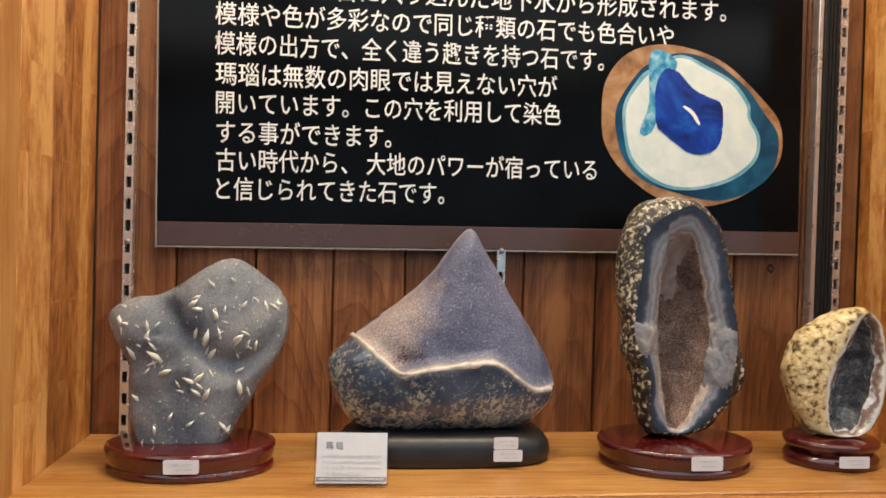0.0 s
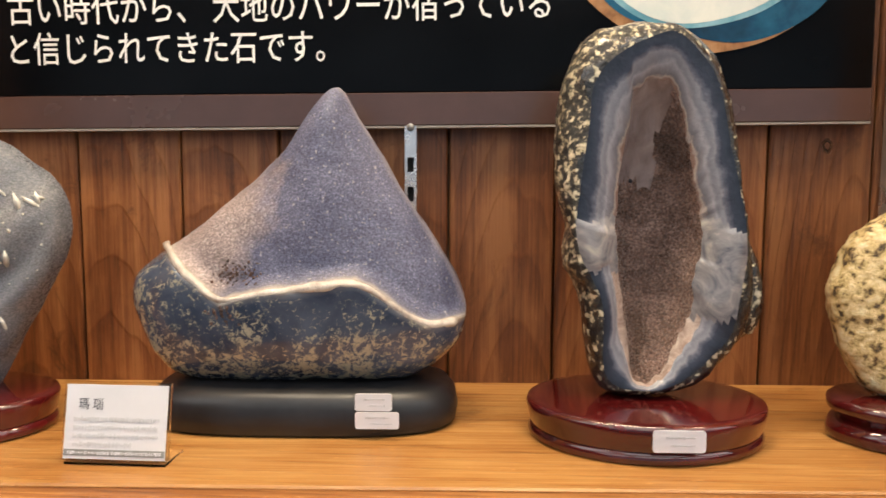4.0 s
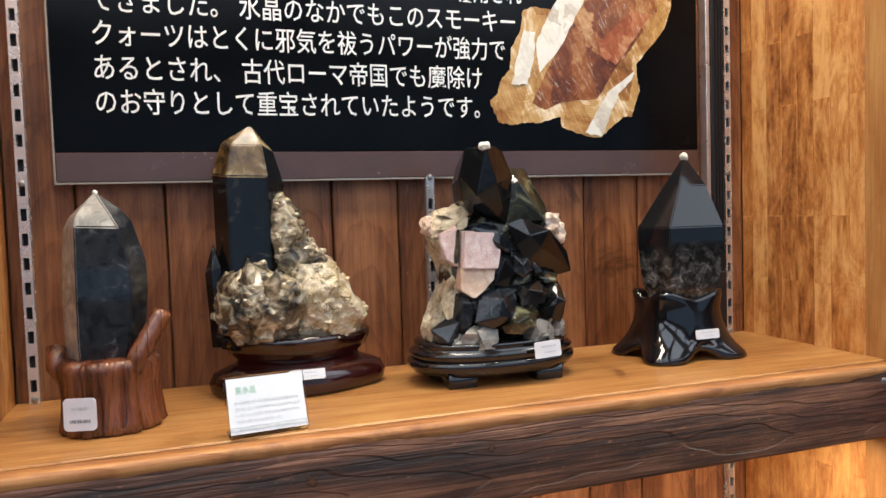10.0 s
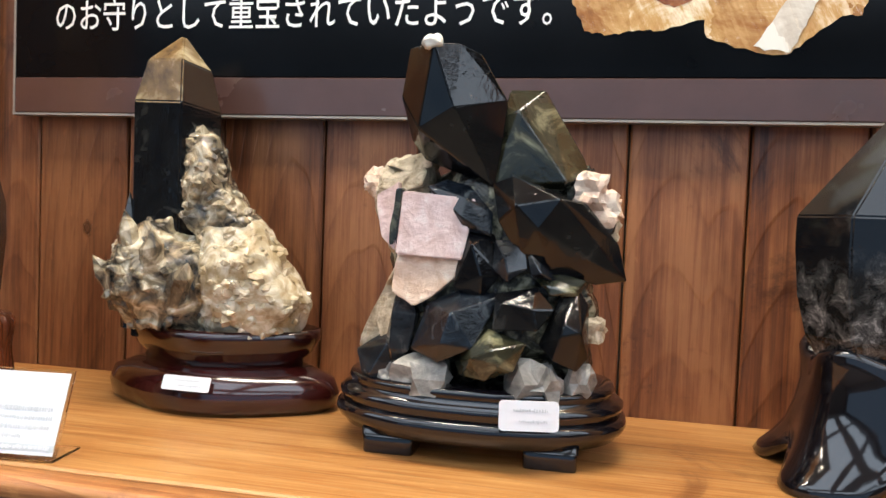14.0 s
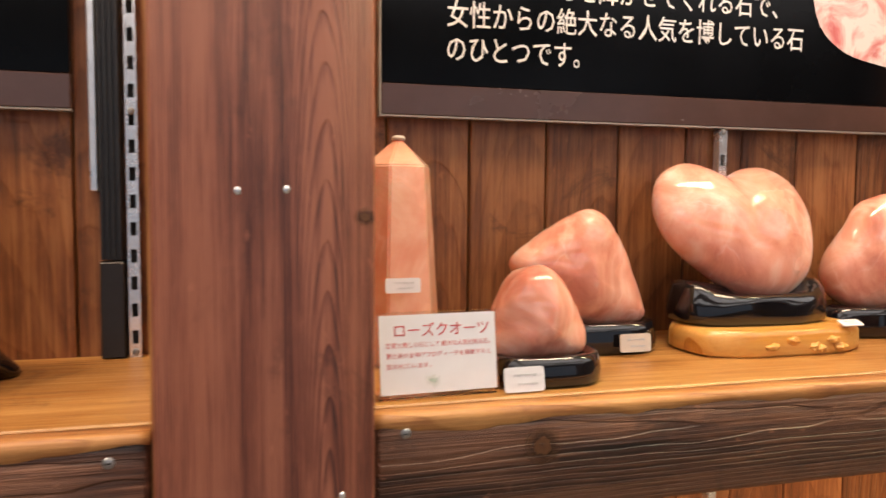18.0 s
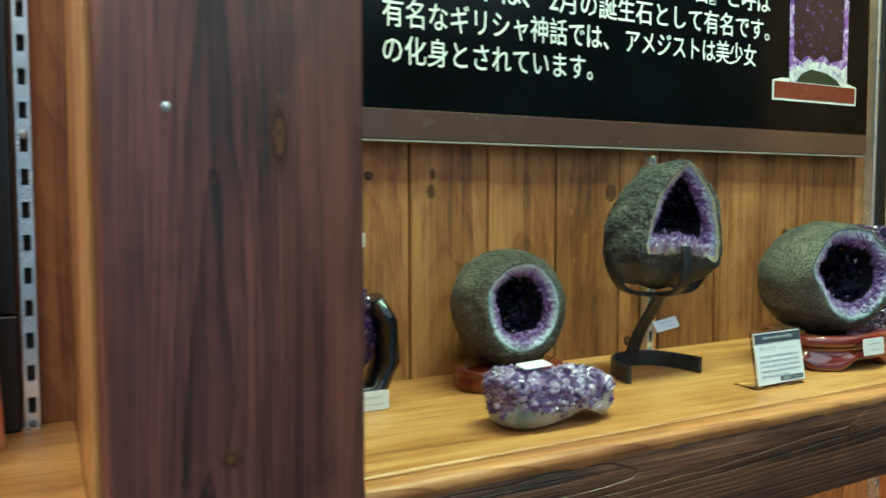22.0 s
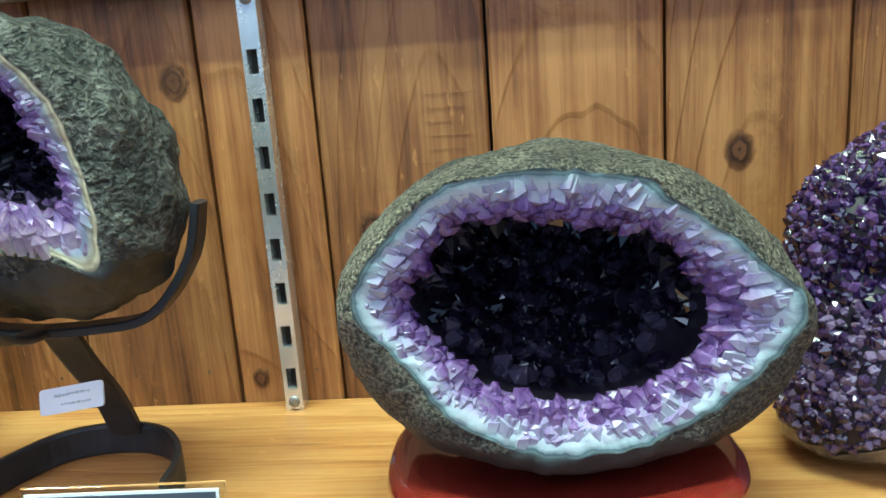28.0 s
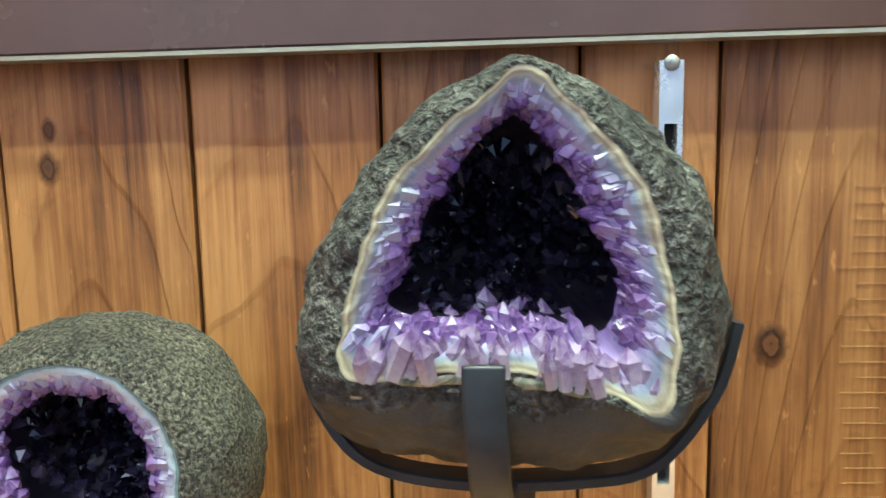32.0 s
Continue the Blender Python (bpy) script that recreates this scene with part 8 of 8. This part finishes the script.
for drop, wide in ((0.0025, 0.0026), (0.0065, 0.0018)):
    line = [(-0.048 + 0.0048 * k, -0.0325 + 0.0006 * drop / 0.0025, float(np.interp(-0.048 + 0.0048 * k, (-0.05, -0.01, 0.01, 0.03, 0.05), (0.134, 0.136, 0.134, 0.129, 0.122))) - drop + 0.0016 * noise.noise(Vector((k * 0.5, drop * 900, 0)))) for k in range(21)]
    from_lists("agate_seam", *sweep(line, wide, 10, 0.7), SEAM, g, "green and grey agate layer")
price_tag(3.706, 0.8985, SHELF_Z + 0.055, 0.032, 0.012, lean=24, roll=-8)

s = thing("carved_red_stand", 3.928, 0.872, SHELF_Z, "red lacquered carved stand on cloud feet", "display stand")


def cloud_ring(k, z):
    """One level of the carved skirt: it drops and swells into four feet."""
    ring = []
    for i in range(96):
        a = 2 * math.pi * i / 96
        foot_w = min(1.0, max(0.0, 0.62 + 1.1 * math.cos(4 * (a - math.pi / 4)) + 0.12 * math.cos(12 * (a - math.pi / 4))))
        low = 0.0115 * (1 - foot_w)
        zz = low + z * (0.022 - low) / 0.022 if z < 0.022 else z
        w = k + 0.02 * foot_w * max(0.0, 1 - z / 0.012)
        ring.append(Vector((0.073 * w * math.copysign(abs(math.cos(a)) ** 0.74, math.cos(a)), 0.057 * w * math.copysign(abs(math.sin(a)) ** 0.74, math.sin(a)), zz)))
    return ring


from_lists("carved_skirt", *rings_mesh([cloud_ring(k, z) for k, z in ((0.80, 0.0), (0.95, 0.0), (0.985, 0.0015), (1.0, 0.005), (0.985, 0.010), (0.945, 0.015), (0.915, 0.019), (0.905, 0.022), (0.93, 0.0245))], False, True), LACQUER_LIGHT, s, "skirt carved into four cloud feet")
from_lists("top_tier", *rings_mesh([cloud_ring(k, z) for k, z in ((0.88, 0.0243), (0.935, 0.0255), (0.965, 0.028), (0.975, 0.032), (0.96, 0.036), (0.91, 0.0385), (0.80, 0.037), (0.6, 0.032))], True, True), LACQUER_LIGHT, s)
geode("wide_amethyst_geode", (3.932, 0.876, SHELF_Z + 0.001), "wide grey amethyst geode with large dark violet opening",
      grow([(0.004, 0.163), (-0.020, 0.162), (-0.048, 0.155), (-0.072, 0.139), (-0.088, 0.118), (-0.093, 0.100), (-0.090, 0.080), (-0.076, 0.056), (-0.050, 0.038), (-0.005, 0.030), (0.046, 0.037), (0.073, 0.054), (0.087, 0.074), (0.091, 0.093), (0.084, 0.114), (0.067, 0.136), (0.043, 0.153)], 0.957, 0.0, 0.0032),
      grow([(0.005, 0.155), (-0.022, 0.156), (-0.045, 0.151), (-0.063, 0.136), (-0.080, 0.111), (-0.066, 0.093), (-0.052, 0.072), (-0.034, 0.057), (-0.011, 0.050), (0.017, 0.051), (0.043, 0.063), (0.063, 0.078), (0.077, 0.098), (0.073, 0.112), (0.055, 0.128), (0.035, 0.144), (0.020, 0.152)], 0.978, 0.0, 0.0016),
      grow([(0.003, 0.136), (-0.021, 0.139), (-0.041, 0.136), (-0.054, 0.123), (-0.060, 0.110), (-0.047, 0.089), (-0.033, 0.076), (-0.004, 0.067), (0.026, 0.073), (0.045, 0.088), (0.048, 0.106), (0.039, 0.122), (0.025, 0.132)], 0.978, 0.0, 0.0016),
      0.040, 0.058, 0.060, ROCK, AGATE_PALE, CAVITY_SHADE, 175, 0.0080, 800, 0.0050, 0.0020, seed=35, early=0.06, dark_below=0.066)
price_tag(3.9275, 0.8115, SHELF_Z + 0.026, 0.036, 0.0185, lean=4)

g = thing("amethyst_druse", 4.135, 0.938, SHELF_Z, "large sloping amethyst druse on grey rock", "crystal cluster")


def two_lobed(v, s, side):
    if side <= 0:
        valley = (v.z - 0.078 + 0.42 * (v.x + 0.04)) / 0.013
        v.y += 0.017 * math.exp(-valley * valley) * (1 - s ** 4)
        if v.z < 0.078 - 0.42 * (v.x + 0.04):
            v.y -= 0.012 * (1 - s ** 4) * math.exp(-((v.x + 0.035) / 0.05) ** 2)
    return v


def bare_rock(c):
    """The polished grey foot of the druse."""
    return c.z < 0.020 + 0.023 * math.exp(-((c.x - 0.004) / 0.026) ** 2) + 0.007 * math.sin(c.x * 90) and c.x < 0.036


BARE = stone_mat("polished_grey_brown_rock", [(0.34, (0.045, 0.042, 0.036)), (0.5, (0.12, 0.105, 0.088)), (0.68, (0.22, 0.19, 0.155))], 30.0, 0.22, 0.3, 140.0, coat=0.3)
DRUSE_PALE = crystal_mat("greyed_violet_crystal", (0.008, 0.004, 0.015), (0.045, 0.022, 0.075), (0.24, 0.17, 0.30), 0.10, 0.2)
vs, fs = stone_shape([(-0.094, 0.100), (-0.086, 0.126), (-0.064, 0.146), (-0.034, 0.153), (-0.004, 0.143), (0.027, 0.121), (0.058, 0.107), (0.085, 0.083), (0.106, 0.052), (0.112, 0.030), (0.106, 0.008), (0.07, 0.0005), (0.02, 0.0005), (-0.05, 0.0005), (-0.090, 0.006), (-0.097, 0.03), (-0.096, 0.07)], 0.048, 0.046, n=96, rings=16, power=2.6, bumpy=0.007, freq=22.0, seed=6.0, centre=(0.0, 0.065), warp=two_lobed)
vs = [Vector((v.x, v.y, max(v.z, 0.0004))) for v in vs]
crystal_bed(g, vs, fs, CAVITY_SHADE, VIOLET, 8800, 0.0037, lambda c, nn: nn.y < 0.45 and not bare_rock(c), 24, "deep violet crystals",
            (lambda c: c.z < 0.066 - 0.36 * (c.x + 0.04) and c.x < 0.04, DRUSE_PALE, "greyish pale violet crystals"), (bare_rock, BARE))
lump("white_patch", g, CREAM, (-0.040, -0.0565, 0.036), (0.010, 0.004, 0.0035), 2, "white calcite patch", 0.5)
lump("white_patch", g, SPIKE, (-0.078, -0.020, 0.044), (0.008, 0.006, 0.007), 5, "white calcite patch", 0.5)

g = thing("amethyst_chip", 4.080, 0.788, SHELF_Z, "small flat-sided pale amethyst block with dark base", "crystal cluster")
COLUMN = tooth_mat("white_to_lilac_column", (0.70, 0.70, 0.70), (0.60, 0.55, 0.64), (0.34, 0.23, 0.42), 0.16, 0.3)
vs, fs = [], []
lv = []
for h, k in ((0.0003, 0.97), (0.003, 1.0), (0.0075, 0.99), (0.0085, 0.9)):
    lv.append([Vector((0.0395 * k * math.copysign(abs(math.cos(a)) ** 0.45, math.cos(a)), 0.0165 * k * math.copysign(abs(math.sin(a)) ** 0.45, math.sin(a)), h + (0.0022 * noise.noise(Vector((math.cos(a) * 4, math.sin(a) * 4, 2))) if h > 0.005 else 0))) for a in [2 * math.pi * i / 64 for i in range(64)]])
from_lists("dark_base", *rings_mesh(lv, True, True), DARK_DRUZY, g, "dark green-grey rock base")
lv = []
for f in (0.0, 0.25, 0.5, 0.75, 0.95, 1.0):
    row = []
    for i in range(96):
        a = 2 * math.pi * i / 96
        k = (1.0, 0.985, 0.98, 0.97, 0.94, 0.80)[round(f * 4) if f < 0.9 else (4 if f < 1 else 5)]
        x, y = 0.0385 * k * math.copysign(abs(math.cos(a)) ** 0.4, math.cos(a)), 0.0158 * k * math.copysign(abs(math.sin(a)) ** 0.4, math.sin(a))
        top = float(np.interp(x, (-0.04, -0.03, -0.015, 0.005, 0.02, 0.04), (0.027, 0.029, 0.027, 0.022, 0.020, 0.015)))
        p = Vector((x, y, 0.006 + (top - 0.006) * f))
        row.append(p + Vector((x, y * 4, 0)).normalized() * (jag((x * 2.2, y * 2.2, p.z * 0.4), 0.0016, 170.0) + jag(p, 0.0006, 400.0)))
    lv.append(row)
PALE_BODY = stone_mat("white_grey_quartz_side", [(0.36, (0.30, 0.29, 0.31)), (0.50, (0.56, 0.55, 0.56)), (0.66, (0.74, 0.73, 0.72))], 60.0, 0.22, 0.5, 260.0, coat=0.2)
from_lists("quartz_side", *rings_mesh(lv, True, True), PALE_BODY, g, "white-grey quartz layer")
rnd = random.Random(25)
for k in range(150):
    x, y = rnd.uniform(-0.036, 0.036), rnd.uniform(-0.0155, 0.014)
    top = float(np.interp(x, (-0.04, -0.03, -0.015, 0.005, 0.02, 0.04), (0.027, 0.029, 0.027, 0.022, 0.020, 0.015)))
    front_row = y < -0.010
    vs, fs = [], []
    r = rnd.uniform(0.0022, 0.0048)
    add_crystal(vs, fs, (x, y, top - 0.007 - (rnd.uniform(0, 0.004) if front_row else 0)), (rnd.uniform(-0.55, 0.55), rnd.uniform(-0.5, 0.3), 1), r, 0.007 + r * rnd.uniform(0.6, 1.5), rnd.uniform(0.25, 0.5), 6, rnd.random() * 3, rnd.uniform(0.8, 1.0), rnd.uniform(-0.5, 0.5))
    column = from_lists("crystal", vs, fs, COLUMN, g, "", False)
    root = column.data.uv_layers.new(name="root")
    for lp in column.data.loops:
        root.data[lp.index].uv = (0.5, (0.15, 0.75, 1.0)[lp.vertex_index // 6])
g = thing("calcite_chip", 4.126, 0.832, SHELF_Z, "cream calcite slab beside a small amethyst chip", "stone")
CALCITE = stone_mat("cream_calcite", [(0.36, (0.50, 0.40, 0.22)), (0.48, (0.68, 0.60, 0.40)), (0.66, (0.80, 0.75, 0.58))], 34.0, 0.3, 0.3, 180.0, coat=0.2)
chip("body", g, CALCITE, [(-0.036, 0.023), (-0.022, 0.034), (-0.008, 0.038), (0.004, 0.033), (0.026, 0.037), (0.030, 0.031), (0.028, 0.0006), (-0.032, 0.0006)], 0.013, 0.015, (0.05, 0.15))
price_tag(4.088, 0.800, SHELF_Z + 0.0385, 0.030, 0.014, lean=72, rz=6)
info_card(3.772, 0.806, 0.070, 0.0515, 10, 1, ("アメジスト", 0.006, 0.0335, 0.0055, 0.026), INK, (5, 0.028, 0.0048), "white printed amethyst card with dark strips", header=0.010, footer=(-0.03, 0.46, NAVY, "原産国：ブラジル"), body=(("-Amethyst-", 0.036, 0.0335, 0.0045, 0.026),), line_mat=INK_BLUE)
info_card(4.212, 0.772, 0.100, 0.070, 16, -7, None, INK, (0, 0.03, 0.01), "white card with three printed lines in clear stand",
          border=True, body=(("お気に入りの商品が御座い", 0.017, 0.047, 0.0056, 0.066), ("ましたらお値引も致します", 0.017, 0.037, 0.0056, 0.066), ("お気軽にお声掛け下さい。", 0.017, 0.027, 0.0056, 0.064)))

# ---- back wall planks ----
SEAMS = [[-0.077, 0.020, 0.116, 0.212, 0.303, 0.379, 0.459, 0.557, 0.650, 0.750, 0.845, 0.929],
         [1.083, 1.152, 1.245, 1.340, 1.436, 1.520, 1.605, 1.693, 1.785, 1.870, 1.960, 2.053],
         [2.203, 2.264, 2.356, 2.447, 2.537, 2.626, 2.704, 2.784, 2.878, 2.970, 3.060, 3.152],
         [3.298, 3.371, 3.461, 3.555, 3.647, 3.741, 3.806, 3.905, 4.001, 4.099, 4.190, 4.277]]
lining = tagged(new("wall_lining"), "wall lining of dark stained upright planks", "wall", kind="structure")
for row in SEAMS:
    for a, b2 in zip(row, row[1:]):
        dy = random.uniform(-0.0006, 0.0008)
        mid = (a + b2) / 2
        ob = part("plank", box(a + 0.0009 - mid, b2 - 0.0009 - mid, dy, 0.0197, -1.17, 1.17, 0.0016), PLANK_PALE if a > 3.2 else PLANK, lining, "", False)
        ob.location = (mid, 1.0133, 1.19)


def knot(x, z, rx, rz, y, parent, ring=True):
    """A knot let into the wood, hardly proud of it, dark and soft at its rim."""
    bm = bmesh.new()
    bmesh.ops.create_uvsphere(bm, u_segments=20, v_segments=8, radius=1.0)
    for v in bm.verts:
        v.co *= 1 + 0.14 * noise.noise(v.co * 1.6 + Vector((x * 9, z * 7, 0)))
    k = 1.5 if ring else 1.3
    bmesh.ops.transform(bm, matrix=Matrix.Diagonal((rx * k, 0.0006, rz * k, 1)), verts=bm.verts)
    part("knot", bm, KNOT, parent).location = (x, y, z)


for x, z, rx, rz in ((3.485, 1.463, 0.0045, 0.007), (3.487, 1.481, 0.003, 0.005), (3.833, 1.372, 0.0065, 0.0085), (3.727, 1.464, 0.0065, 0.0085), (4.041, 1.405, 0.0065, 0.008), (0.802, 1.490, 0.004, 0.005), (3.415, 1.478, 0.004, 0.004), (1.205, 1.40, 0.004, 0.006), (2.10, 1.36, 0.004, 0.006), (0.28, 1.42, 0.004, 0.007), (2.30, 1.44, 0.004, 0.005), (3.755, 1.283, 0.004, 0.005)):
    knot(x, z, rx, rz, 1.0128, lining)
mark = part("saw_mark", box(-0.0065, 0.0065, -0.00005, 0.001, -0.00016, 0.00016), SAW_MARK, lining, "", False)
for k in range(23):
    o = mark if k == 0 else mark.copy()
    if k:
        scene.collection.objects.link(o)
    o.location = (3.880 + 0.004 * math.sin(k * 2.1), 1.0130, 1.278 + 0.0077 * k)
    o.scale = (1.2 + 1.2 * ((k * 7) % 5) / 5, 1, 1)
nail = None
for a, b2 in zip(SEAMS[3], SEAMS[3][1:]):
    for f in (0.27, 0.76):
        if nail is None:
            bm = bmesh.new()
            bmesh.ops.create_uvsphere(bm, u_segments=10, v_segments=6, radius=0.0011, matrix=Matrix.Diagonal((1, 0.35, 1.25, 1)))
            nail = part("nail_head", bm, NAIL, lining)
        else:
            nail = nail.copy()
            scene.collection.objects.link(nail)
        nail.location = (a + (b2 - a) * (f + random.uniform(-0.05, 0.05)), 1.0128, 1.288 + random.uniform(-0.002, 0.002))
for x, z in ((-0.027, 1.248), (0.448, 1.249), (2.025, 1.248), (2.226, 1.252), (3.33, 1.250)):
    bm = bmesh.new()
    bmesh.ops.create_uvsphere(bm, u_segments=14, v_segments=6, radius=0.0042, matrix=pose(x, 0.7517, z) @ Matrix.Diagonal((1, 0.35, 1, 1)))
    scr = tagged(part("beam_screw", bm, DULL_ZINC), "zinc screw head sunk in the shelf beam", "screw", "beam screws")
    # raised near-black strip, painted as the shade in the screw's slot
    part("cross_slot", box(x - 0.0016, x + 0.0016, 0.7500, 0.7504, z - 0.0005, z + 0.0005), SLOT_SHADE, scr, "", False)
for x, z in ((2.109, 1.428), (2.140, 1.429), (3.185, 1.50), (2.075, 1.225), (2.176, 1.220)):
    bm = bmesh.new()
    bmesh.ops.create_uvsphere(bm, u_segments=12, v_segments=6, radius=0.0022, matrix=pose(x, 0.7278, z) @ Matrix.Diagonal((1, 0.4, 1.3, 1)))
    tagged(part("post_screw", bm, STEEL), "small bright screw head in a timber post", "screw", "post screws")
for x, z, r in ((2.679, 1.246, 0.006), (2.335, 1.235, 0.013), (2.955, 1.245, 0.005), (1.53, 1.236, 0.004), (3.80, 1.235, 0.007), (1.36, 1.228, 0.005)):
    knot(x, z, r, r, 0.7517, lining, False)
for x, z, rx, rz in ((2.192, 1.411, 0.006, 0.005), (0.937, 1.339, 0.004, 0.009), (3.244, 1.488, 0.006, 0.020), (3.215, 1.31, 0.005, 0.005)):
    knot(x, z, rx, rz, 0.7278, lining, False)
